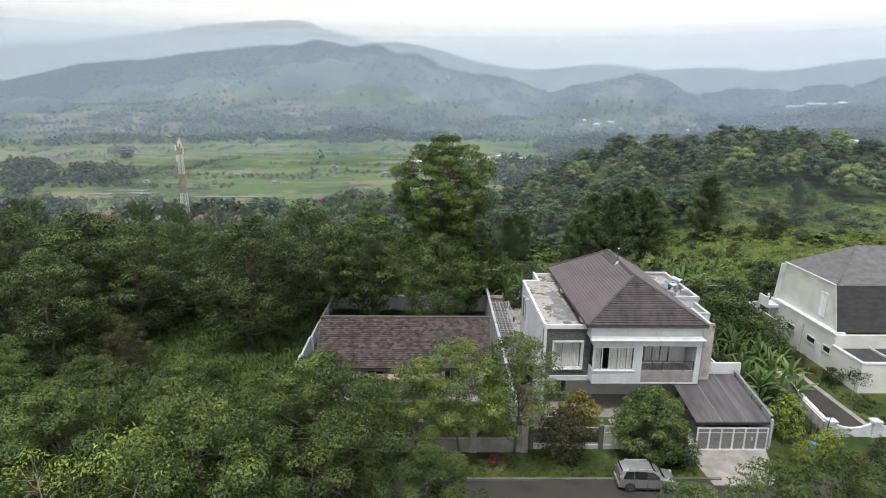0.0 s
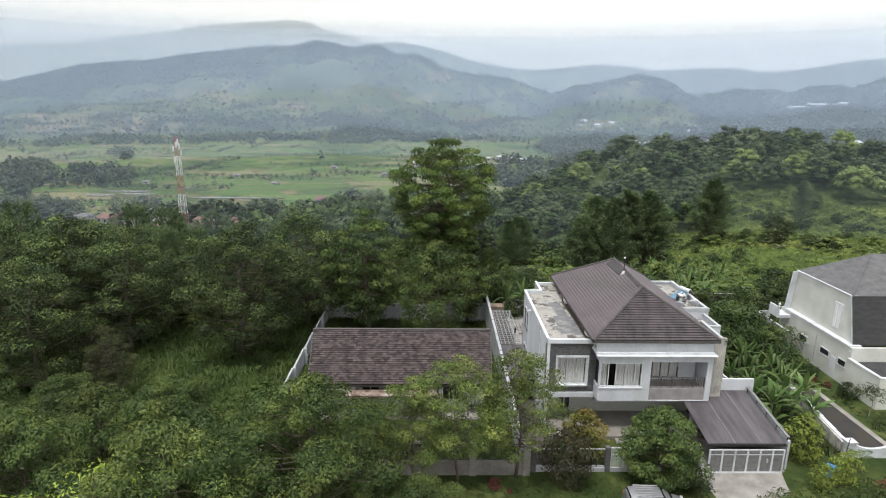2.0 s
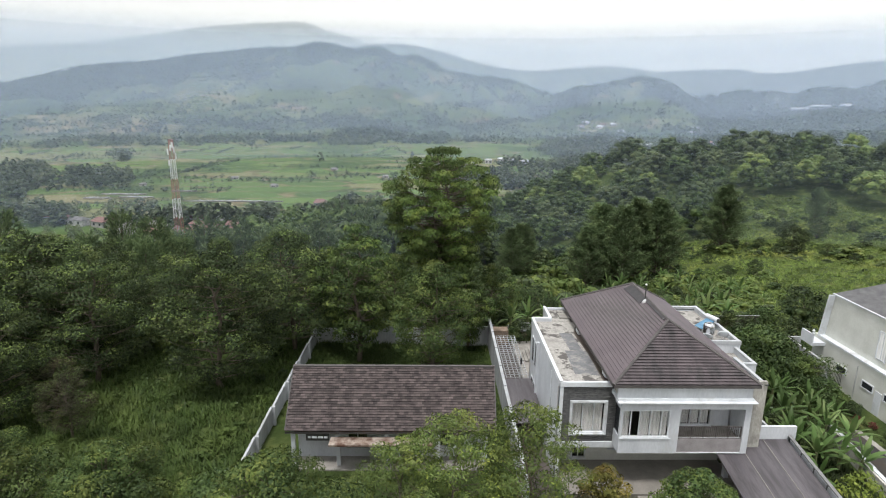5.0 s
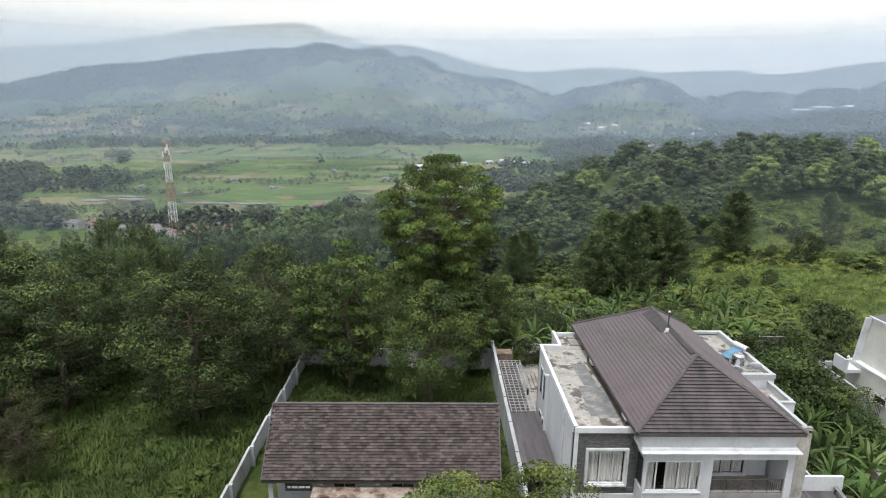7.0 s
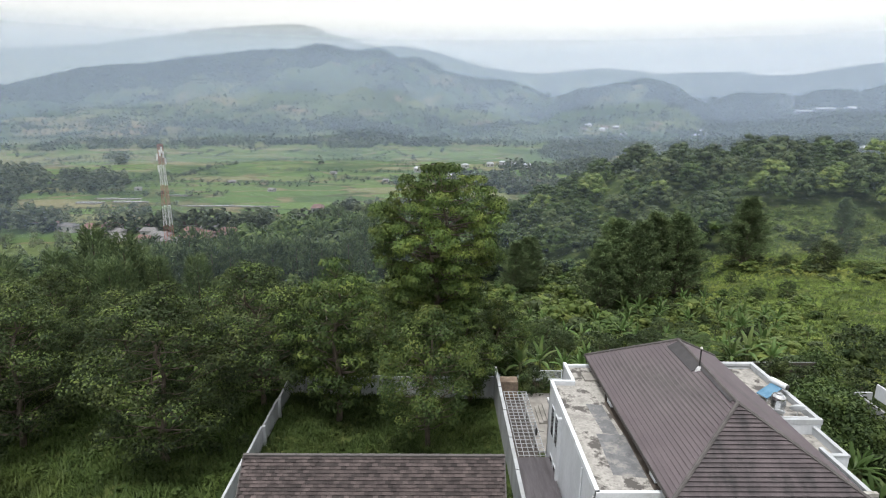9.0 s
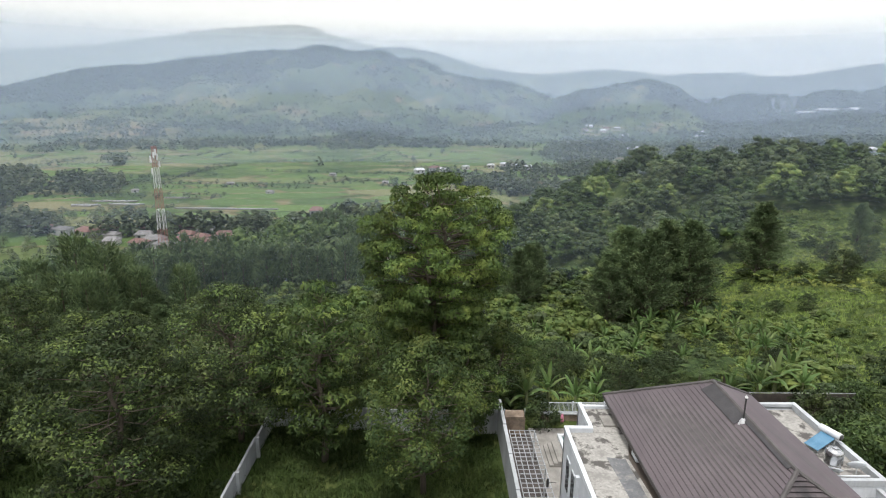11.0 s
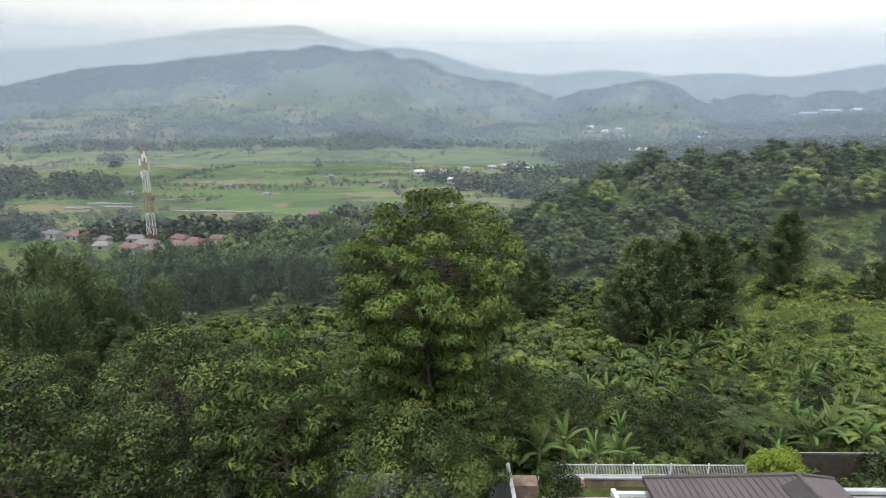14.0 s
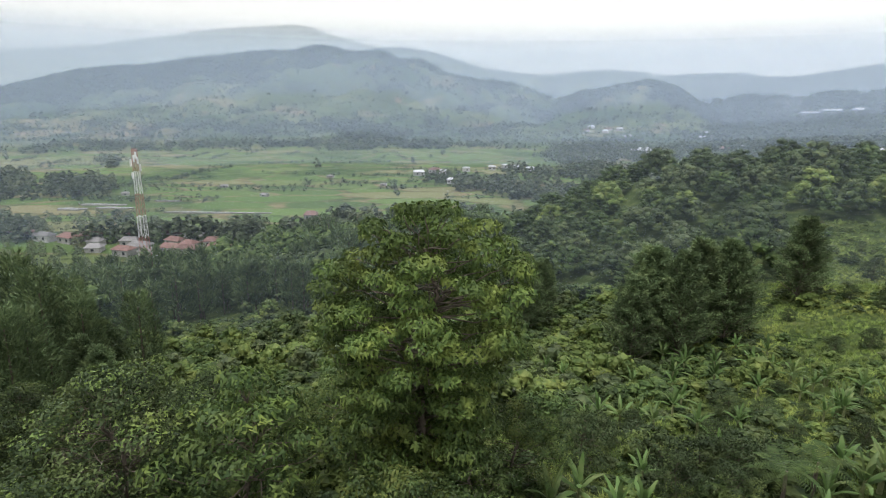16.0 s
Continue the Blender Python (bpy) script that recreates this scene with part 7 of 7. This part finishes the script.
# ---- the radio mast ----
mast = thing("radio_mast", (-128.6, 229.0, float(ground_z(-128.6, 229.0)) - 1), "red and white lattice radio mast above the village", "mast")
MH = 8.6 - mast.location.z
levels = 12
def mast_half(u):
    return 1.0 * (1 - u) + 0.7
for k in range(levels):
    u0, u1 = k / levels, (k + 1) / levels
    h0, h1 = mast_half(u0), mast_half(u1)
    z0, z1 = MH * u0, MH * u1
    m_ = REDPAINT if (k // 2) % 2 else WHITEPAINT
    c0 = [(-h0, -h0, z0), (h0, -h0, z0), (h0, h0, z0), (-h0, h0, z0)]
    c1 = [(-h1, -h1, z1), (h1, -h1, z1), (h1, h1, z1), (-h1, h1, z1)]
    sec = Shape()
    for i in range(4):
        j = (i + 1) % 4
        sec.tube([c0[i], c1[i]], 0.11, 4)
        sec.tube([c0[i], c1[j]], 0.05, 4); sec.tube([c0[j], c1[i]], 0.05, 4)
        sec.tube([c1[i], c1[j]], 0.05, 4)
    part("lattice_section", sec, m_, mast)
for k, (ax, ay, z) in enumerate(((1.3, -0.8, 3), (-1.5, -0.6, 4), (0.2, -1.5, 2.2), (1.2, 0.9, 6), (-1.4, -0.4, 9), (0.9, -1.2, 1.0))):
    part("antenna", Shape().box(ax - 0.3, ax + 0.3, ay - 0.2, ay + 0.2, MH - z - 2.6, MH - z), WHITEPAINT, mast)

# ---- village and far buildings ----
VILLAGEWALL = surface("dull_village_wall", (0.24, 0.235, 0.22), (0.42, 0.41, 0.39), 0.9, 0.4, 5, 0.1, random=0.3)


def cottage(x, y, w, d, h, roof_mat, turn, group, label):
    c = thing("cottage", (x, y, float(ground_z(x, y)) - 0.3), label, "house", group, turn)
    part("wall", Shape().box(-w / 2, w / 2, -d / 2, d / 2, 0, h), VILLAGEWALL, c)
    o, rise = 0.6, d * 0.27
    r = Shape()
    r.prism([(-w / 2 - o, -d / 2 - o, h - 0.1), (w / 2 + o, -d / 2 - o, h - 0.1), (w / 2 - d * 0.2, 0, h + rise), (-w / 2 + d * 0.2, 0, h + rise)], 0.12)
    r.prism([(w / 2 + o, d / 2 + o, h - 0.1), (-w / 2 - o, d / 2 + o, h - 0.1), (-w / 2 + d * 0.2, 0, h + rise), (w / 2 - d * 0.2, 0, h + rise)], 0.12)
    r.prism([(w / 2 + o, -d / 2 - o, h - 0.1), (w / 2 + o, d / 2 + o, h - 0.1), (w / 2 - d * 0.2, 0, h + rise)], 0.12)
    r.prism([(-w / 2 - o, d / 2 + o, h - 0.1), (-w / 2 - o, -d / 2 - o, h - 0.1), (-w / 2 + d * 0.2, 0, h + rise)], 0.12)
    part("roof", r, roof_mat, c)
    for i in range(max(1, int(w / 4))):
        wx = -w / 2 + (i + 0.5) * w / max(1, int(w / 4))
        part("window", Shape().box(wx - 0.7, wx + 0.7, -d / 2 - 0.06, -d / 2 - 0.01, h * 0.35, h * 0.75), GLASS, c)
    return c


vr = np.random.RandomState(12)
RED_L, GREY_L = "village house with a red tile roof", "village house with a grey sheet roof"
for x, y in ((-232, 312), (-221, 306), (-206, 304), (-198, 310), (-190, 300), (-179, 312), (-172, 300), (-163, 292), (-157, 318), (-150, 304), (-146, 290), (-139, 296), (-135, 284), (-128, 300), (-166, 282), (-184, 288), (-244, 318), (-152, 280), (-143, 312), (-122, 290)):
    red = vr.uniform() < 0.7
    cottage(x, y, vr.uniform(7, 11.5), vr.uniform(5.5, 7.5), vr.uniform(2.8, 4.0), TERRACOTTA if red else GREYZINC, vr.uniform(-25, 25), "village houses", RED_L if red else GREY_L)
for x, y, w in ((-71, 340, 14), (-82, 350, 10), (-60, 352, 9), (-92, 372, 8), (-50, 366, 10)):
    cottage(x, y, w, 8, 4, TERRACOTTA, vr.uniform(-20, 20), "houses among trees", RED_L)
for x, y, w in ((-30, 620, 13), (-13, 640, 15), (-4, 632, 10), (22, 660, 9), (53, 680, 10), (84, 684, 13), (96, 672, 10), (4, 560, 11), (70, 700, 9), (-74, 180, 7), (-66, 176, 6), (300, 930, 22), (318, 940, 26), (338, 925, 18), (334, 1224, 16), (314, 1262, 18), (368, 1241, 16), (363, 1167, 14), (345, 1240, 18), (490, 1112, 26), (510, 1132, 16), (563, 764, 18), (523, 723, 14), (300, 1240, 14), (436, 920, 20), (470, 940, 18), (560, 980, 22), (590, 1000, 22), (520, 1180, 20)):
    pale = vr.uniform() < 0.65
    cottage(x, y, w * 0.8, w * 0.55, 4.5, PALEROOF if pale else TERRACOTTA, vr.uniform(-30, 30), "far houses", "far white house with a pale roof" if pale else "far white house with a red roof")
for x, y, w in ((-390, 500, 9), (-330, 560, 8), (-262, 470, 8), (-200, 520, 9), (-150, 470, 8), (-120, 600, 9), (-60, 540, 8)):
    cottage(x, y, w * 0.7, 4, 2.2, GREYZINC, vr.uniform(-30, 30), "field huts", "small hut among the rice fields")
def open_hall(x, y, w, d, h, turn, label):
    """A big open shed: a shallow pitched roof on thin columns, with trusses under it."""
    ob = thing("hall", (x, y, float(ground_z(x, y)) - 1), label, "building", turn=turn)
    part("roof", Shape().prism([(-w / 2, -d / 2, h), (w / 2, -d / 2, h), (w / 2, 0, h + 2.5), (-w / 2, 0, h + 2.5)], 0.5).prism([(w / 2, d / 2, h), (-w / 2, d / 2, h), (-w / 2, 0, h + 2.5), (w / 2, 0, h + 2.5)], 0.5), PALEROOF, ob, "wide pale roof")
    part("floor", Shape().box(-w / 2, w / 2, -d / 2, d / 2, 0, 1.2), CONCRETE, ob)
    for i in range(6):
        px = -w / 2 + 0.8 + i * (w - 1.6) / 5
        for py in (-d / 2 + 0.6, d / 2 - 0.6):
            part("column", Shape().box(px - 0.45, px + 0.45, py - 0.45, py + 0.45, 1.2, h), PALEROOF, ob)
        part("truss", Shape().box(px - 0.3, px + 0.3, -d / 2 + 0.6, d / 2 - 0.6, h - 1.3, h - 0.7), PALEROOF, ob)
    return ob


open_hall(846, 1302, 38, 26, 17, -20, "open hall with a wide pale roof on columns")
open_hall(812, 1322, 34, 22, 17, -20, "second open hall with a flat pale roof")
annex = thing("hall", (896, 1290, float(ground_z(896, 1290)) - 1), "small pale hall with a ridged roof", "building", turn=10)
part("wall", Shape().box(-9, 9, -8, 8, 0, 12), GREYWALL, annex)
part("roof", Shape().prism([(-12, -11, 12), (12, -11, 12), (10, 0, 17), (-10, 0, 17)], 0.5).prism([(12, 11, 12), (-12, 11, 12), (-10, 0, 17), (10, 0, 17)], 0.5), PALEROOF, annex)
wheel_ = thing("ferris_wheel", (800, 1392, float(ground_z(800, 1392))), "pale ferris wheel far across the valley", "ferris wheel", turn=-30)
WR, WZ = 25.0, 34.0
ring = Shape()
for rr in (WR, WR * 0.88):
    ring.tube([(rr * math.cos(i * math.pi / 20), 0, WZ + rr * math.sin(i * math.pi / 20)) for i in range(41)], 0.35, 4, False)
part("rim", ring, PALEROOF, wheel_)
for i in range(14):
    a = i * 2 * math.pi / 14
    part("spoke", Shape().tube([(0, 0, WZ), (WR * math.cos(a), 0, WZ + WR * math.sin(a))], 0.2, 4), PALEROOF, wheel_)
for s in (-1, 1):
    part("leg", Shape().tube([(s * 10, 0, 0), (0, 0, WZ)], 0.5, 5), PALEROOF, wheel_)
for x, y, w, d, n_ in ((-252, 418, 34, 7, "a"), (-236, 404, 26, 6, "b"), (-262, 398, 20, 9, "c"), (-158, 389, 70, 4, "d"), (-215, 440, 20, 5, "e")):
    k = 14
    ring = [(x + w / 2 * math.cos(i * 6.283 / k) * (1 + 0.18 * math.sin(i * 2.3)), y + d / 2 * math.sin(i * 6.283 / k) * (1 + 0.25 * math.sin(i * 1.7)), 0) for i in range(k)]
    z = float(ground_z(x, y)) + 0.9
    single("flooded_field", Shape().prism([(a, b, z) for a, b, _ in ring], 1.6), WATER, "flooded rice field reflecting the sky", "water", "structure")
# trees among and around the village houses
X, Y, rng = jitter(-340, -95, 224, 345, 8.0, 71)
homes = np.array([(o.location.x, o.location.y) for o in bpy.data.objects if o.parent is None and o.name.startswith("cottage")])
clear = np.min(np.hypot(X[:, None] - homes[None, :, 0], Y[:, None] - homes[None, :, 1]), axis=1) > 10
k = clear & (rng.uniform(0, 1, len(X)) < 0.8) & seen_side(X, Y) & (np.hypot(X + 128.6, Y - 229) > 7)
X, Y = X[k], Y[k]
H = rng.uniform(5.5, 10.5, len(X)) * np.where((X > -245) & (Y < 300), 0.75, 1.0)
rows = np.stack([X, Y, ground_z(X, Y) - 0.4, H, H * rng.uniform(0.9, 1.3, len(X))], axis=1)
scatter("grove", rows, ROUND_LOW, LEAF_GROVE, "garden trees around the village houses", "woods", 72)

# ---- banana plants, palms and garden shrubs ----
def blade(length, width, arch, rng, torn=True):
    """One big banana leaf along +X from its stalk, arching over and folded along its midrib."""
    n = 9
    v, f = [], []
    for i in range(n + 1):
        u = i / n
        x = length * (u - 0.12 * arch * u * u)
        z = length * (0.55 * u - arch * 0.75 * u * u)
        w = width * 0.5 * math.sin(math.pi * min(0.97, 0.06 + 0.94 * u)) ** 0.55 if u > 0.14 else 0.035
        dip = w * (0.25 + 0.3 * rng.uniform())
        j = rng.uniform(0.72, 1.0) if torn and i % 2 else 1.0
        v += [(x, -w * j, z - dip), (x, 0, z), (x, w * j, z - dip)]
    for i in range(n):
        a = i * 3
        f += [(a, a + 3, a + 4, a + 1), (a + 1, a + 4, a + 5, a + 2)]
    return Shape().add(v, f)


def banana(seed, height=4.2, leaves=9):
    rng = np.random.RandomState(seed)
    t = thing("banana_plant", label="banana plant with broad torn green leaves", category="plant")
    part("stem", Shape().tube([(0, 0, -0.3), (0.03, 0, height * 0.3), (0, 0.02, height * 0.55)], [0.15, 0.12, 0.08], 8), surface("banana_stem_%d" % seed, (0.09, 0.11, 0.04), (0.18, 0.19, 0.09), 0.7, 2, 12, 0.2), t)
    for i in range(leaves):
        arch = 0.25 + 0.75 * i / leaves
        s = blade(height * rng.uniform(0.52, 0.7), height * 0.12, arch * 1.15, rng)
        lf = part("leaf", s, LEAF_BANANA, t, smooth=True)
        lf.matrix_basis = pose(0, 0, height * (0.56 - 0.02 * i), rng.uniform(-12, 12), -56 + 46 * i / leaves, i * 137.5 + rng.uniform(-20, 20))
    return t


gr = np.random.RandomState(5)
ban = banana(3, 3.1, 9)
spots = [(18.2, 2.6, 1.0), (16.2, 5.5, 0.95), (19.6, 6.4, 1.05), (17.4, 8.6, 1.1), (20.6, 10.2, 1.0), (15.6, 10.4, 0.9), (18.8, 12.6, 1.0), (22.2, 12.8, 0.8), (16.8, 14.8, 0.95), (15.4, 0.6, 0.8), (20.4, 15.6, 0.85), (22.4, 9.4, 0.7),
         (-2.8, 30.6, 1.35), (1.6, 30.2, 1.15), (3.6, 31.0, 1.0), (-0.4, 32.6, 1.25), (20.0, 33.0, 1.25), (22.6, 34.6, 1.35), (24.6, 33.4, 1.1), (18.2, 35.5, 1.0), (21.2, 37.0, 1.1), (-4.8, 31.8, 1.1), (15.0, 29.6, 0.9), (16.6, 31.8, 1.1), (25.8, 37.5, 1.3), (13.5, 40.5, 1.0), (5.5, 36.5, 1.0)]
for i in range(16):
    spots.append((gr.uniform(15.4, 20.4), gr.uniform(1.5, 14), gr.uniform(0.8, 1.15)))
for i in range(44):
    spots.append((gr.uniform(4, 36), gr.uniform(48, 78), gr.uniform(0.85, 1.2)))
for i in range(16):
    spots.append((gr.uniform(-75, -15), gr.uniform(104, 136), gr.uniform(0.55, 0.8)))
for x, y in ((30, 44), (33, 47), (36, 45), (28, 49), (31, 51)):
    spots.append((x, y, gr.uniform(0.6, 0.8)))
plant(ban, spots, gr, "banana plants")


def palm(seed, height=5.0):
    rng = np.random.RandomState(seed)
    t = thing("palm", label="small palm with arching feathered fronds", category="plant")
    part("trunk", Shape().tube([(0, 0, -0.3), (0.05, 0, height * 0.35), (0, 0.05, height * 0.6)], [0.16, 0.12, 0.1], 8), BARK, t)
    for k in range(12):
        s = Shape()
        L = height * 0.5
        for i in range(16):
            u = (i + 1) / 16
            x, z = L * u, L * (0.5 * u - 0.75 * u * u)
            w = 0.55 * math.sin(math.pi * (0.1 + 0.85 * u))
            for sy in (-1, 1):
                s.add([(x, 0, z), (x + 0.06, 0, z), (x + 0.25, sy * w, z - 0.2 * w - 0.08), (x + 0.2, sy * w, z - 0.2 * w - 0.1)], [(0, 1, 2, 3)])
        part("frond", s, LEAF_BROAD, t).matrix_basis = pose(0, 0, height * 0.6, 0, -20 + 30 * (k % 3) / 3, k * 30 + rng.uniform(-8, 8))
    return t


pl = palm(4)
plant(pl, [(14.0, 32.5, 1.1), (17.0, 33.8, 1.0), (19.0, -4.6, 0.42)], gr, "palms")

def shrub(name, height, radius, seed, leaf, label, n_clumps=26, length=0.2, width=0.1, per=1.4):
    s = build_tree(name, height, radius, 0.15, seed, leaf, n_clumps=n_clumps, clump=0.38, per=per, length=length, width=width, flat=0.8, label=label, trunk_r=0.05)
    return tagged(s, category="shrub")


croton = shrub("croton_bush", 3.0, 1.15, 61, LEAF_YELLOW, "yellow and green croton bush by the porch", 40, per=2.4)
plant(croton, [(-0.9, -2.6, 1.3)], gr, "garden shrubs")
plum = shrub("purple_leaf_bush", 3.5, 1.5, 62, LEAF_PURPLE, "dull purple-leaved bush behind the front fence", 34)
plant(plum, [(-2.9, -5.6, 1.15)], gr, "garden shrubs")
lime = shrub("garden_tree", 4.0, 1.4, 63, LEAF_YOLK, "yellow-green garden tree beside the carport", 34, 0.3, 0.16)
plant(lime, [(15.5, -3.4, 1.0), (16.8, -6.2, 0.7), (14.6, -6.8, 0.6)], gr, "garden shrubs")
top = shrub("clipped_tree", 3.6, 1.75, 64, LEAF_LIME, "rounded lime green clipped tree", 60, 0.16, 0.09, 2.2)
plant(top, [(13.2, 26.4, 1.08)], gr, "garden shrubs")
redb = shrub("red_leaf_bush", 1.2, 0.8, 65, LEAF_RED, "low red-leaved bush on the verge")
plant(redb, [(-8.0, -6.4, 0.7), (19.4, -6.8, 1.1), (25.3, 8.6, 0.8), (24.8, 9.9, 0.7), (-7.0, -6.9, 0.45)], gr, "garden shrubs")
low = shrub("green_bush", 2.2, 1.3, 66, LEAF_DARK, "dense dark green garden bush", 30)
plant(low, [(15.4, 21.0, 1.3), (18.4, 24.0, 1.2), (25.9, 6.6, 0.55), (-1.9, 26.9, 0.9), (5.8, -6.6, 0.8), (21.5, -6.2, 0.7), (20.8, 26.0, 1.4), (14.8, 15.0, 1.0), (25.0, 10.8, 0.5), (16.8, 3.6, 0.7), (15.4, 7.4, 0.8), (27.9, 24.4, 1.3), (23.4, 25.6, 1.2), (13.2, 36.9, 1.5), (10.4, 38.0, 1.4), (7.6, 39.0, 1.5), (16.2, 37.6, 1.3), (34.6, 33.8, 1.7)], gr, "garden shrubs")
leafy_b = shrub("leafy_shrub", 3.0, 2.0, 68, LEAF_BROAD, "spreading mid-green shrub with tiers of leaves", 44, 0.3, 0.14, 1.5)
plant(leafy_b, [(16.6, 18.0, 1.15), (20.0, 18.6, 1.3), (22.6, 19.4, 1.2), (18.0, 15.8, 1.0), (21.6, 15.2, 1.0), (22.8, 22.6, 1.1), (17.4, 21.4, 1.1), (24.4, 17.4, 0.8), (26.4, 22.9, 0.7), (26.6, 29.1, 1.0), (23.0, 12.6, 0.8), (0.6, 48.5, 1.5)], gr, "garden shrubs")
umb = build_tree("umbrella_tree", 4.2, 2.2, 3.0, 67, LEAF_BROAD, PALEBARK, n_clumps=30, clump=0.3, per=0.7, length=0.22, width=0.1, flat=0.35, label="flat-topped ornamental tree in the villa garden", trunk_r=0.07)
plant(umb, [(24.3, 14.6, 0.9), (25.4, 3.2, 0.75)], gr, "garden trees")

# hillside trees that stand apart
pine_t = build_feather_tree("pine_tree", 13.6, 4.3, 71, LEAF_PINE, branches=130, needles=120, lift=1.1, label="feathery dark pine on the grassy slope")
plant(pine_t, [(19, 79, 1.05), (22.5, 83, 1.28), (26.0, 79, 1.2), (30, 83, 1.26), (25.5, 88, 1.2), (34.0, 82, 1.2), (37.0, 84.5, 1.0), (55, 97.5, 1.12), (57.5, 100, 0.9), (7, 106, 0.95), (10, 110, 1.0), (90, 118, 0.7), (13, 121, 0.9), (-52, 64, 0.72), (-58, 70, 0.8), (-64, 66, 0.8), (-70, 76, 0.9), (-61, 80, 0.85), (-77, 70, 0.9), (-83, 82, 1.0), (-68, 88, 0.9), (-90, 74, 0.95), (-80, 94, 1.0)], gr, "pines on the slope")
hb = build_tree("hillside_tree", 7.0, 3.4, 0.6, 72, LEAF_DARK, n_clumps=44, clump=0.33, per=1.3, length=0.3, width=0.15, label="low spreading dark tree on the grassy slope")
plant(hb, [(1.8, 40, 0.8), (66, 88, 1.15), (82, 104, 1.0), (76, 108, 0.8), (10, 32.0, 0.72), (12.5, 35.5, 0.8), (7.0, 34.0, 0.72), (27, 42, 0.55), (96, 122, 0.9), (70, 82, 0.55), (15, 44, 0.6), (5, 47, 0.6), (22, 27.5, 0.5), *[(gr.uniform(2, 32), gr.uniform(38, 74), gr.uniform(0.32, 0.6)) for _ in range(22)], *[(gr.uniform(40, 95), gr.uniform(60, 125), gr.uniform(0.3, 0.6)) for _ in range(14)]], gr, "trees on the slope")

# grass in the yards and on the verge
X, Y, rng = jitter(-25.0, -6.0, 10.5, 27.6, 0.55, 8)
H = rng.uniform(0.25, 0.6, len(X))
scatter("yard_grass", np.stack([X, Y, ground_z(X, Y) - 0.05, H, H * 1.6], axis=1), BLADES, LEAF_LUSH, "long grass in the walled yard", "grass", 41)
X, Y, rng = jitter(-25.0, -6.0, -4.4, 2.4, 0.5, 9)
H = rng.uniform(0.12, 0.35, len(X))
scatter("front_grass", np.stack([X, Y, ground_z(X, Y) - 0.03, H, H * 1.6], axis=1), BLADES, LEAF_GRASS, "grass in front of the bungalow", "grass", 42)
X, Y, rng = jitter(-40, 27, -8.2, -5.1, 0.4, 10)
k = ~((X > 6.4) & (X < 13.4))
H = rng.uniform(0.08, 0.2, len(X))
scatter("verge_grass", np.stack([X, Y, ground_z(X, Y) - 0.02, H, H * 1.8], axis=1)[k], BLADES, LEAF_GRASS, "short grass on the street verge", "grass", 43)
X, Y, rng = jitter(14.2, 27, -2.2, 27.6, 0.55, 11)
k = ~((X > 19.6) & (X < 24.1) & (Y < 8.4)) & ~((X > 25.4) & (Y > 4.2))
H = rng.uniform(0.1, 0.4, len(X)) + 0.3 * (X < 19)
scatter("garden_grass", np.stack([X, Y, ground_z(X, Y) - 0.03, H, H * 1.6], axis=1)[k], BLADES, LEAF_GRASS, "lawn and weeds between the plots", "grass", 44)

# ---- shingles of the bungalow roof ----
rng = np.random.RandomState(6)
courses, across = 25, 46
slope = (R0 - E0)
rest_v, rest_f = [], []
for i in range(courses):
    for j in range(across):
        u0 = (j + (0.5 if i % 2 else 0.0)) / (across + 0.5)
        u1 = u0 + 0.94 / (across + 0.5)
        t0, t1 = i / courses, (i + 1.25) / courses
        t1 = min(t1, 1.0)
        lift = Vector((0, -0.66, 0.75)) * (0.085 + rng.uniform(0, 0.04))
        a, b = E0.lerp(R0, t0).lerp(E1.lerp(R1, t0), u0), E0.lerp(R0, t0).lerp(E1.lerp(R1, t0), u1)
        c, d = E0.lerp(R0, t1).lerp(E1.lerp(R1, t1), u1), E0.lerp(R0, t1).lerp(E1.lerp(R1, t1), u0)
        s = Shape().prism([a + lift, b + lift, c + lift * 0.35, d + lift * 0.35], 0.03)
        if i >= courses - 6:
            part("shingle", s, SHINGLE, broof)
        else:
            k = len(rest_v)
            rest_v += s.v; rest_f += [tuple(q + k for q in f) for f in s.f]
rest = Shape(); rest.v, rest.f = rest_v, rest_f
tagged(part("lower_shingles", rest, SHINGLE_I, broof), kind="stuff")
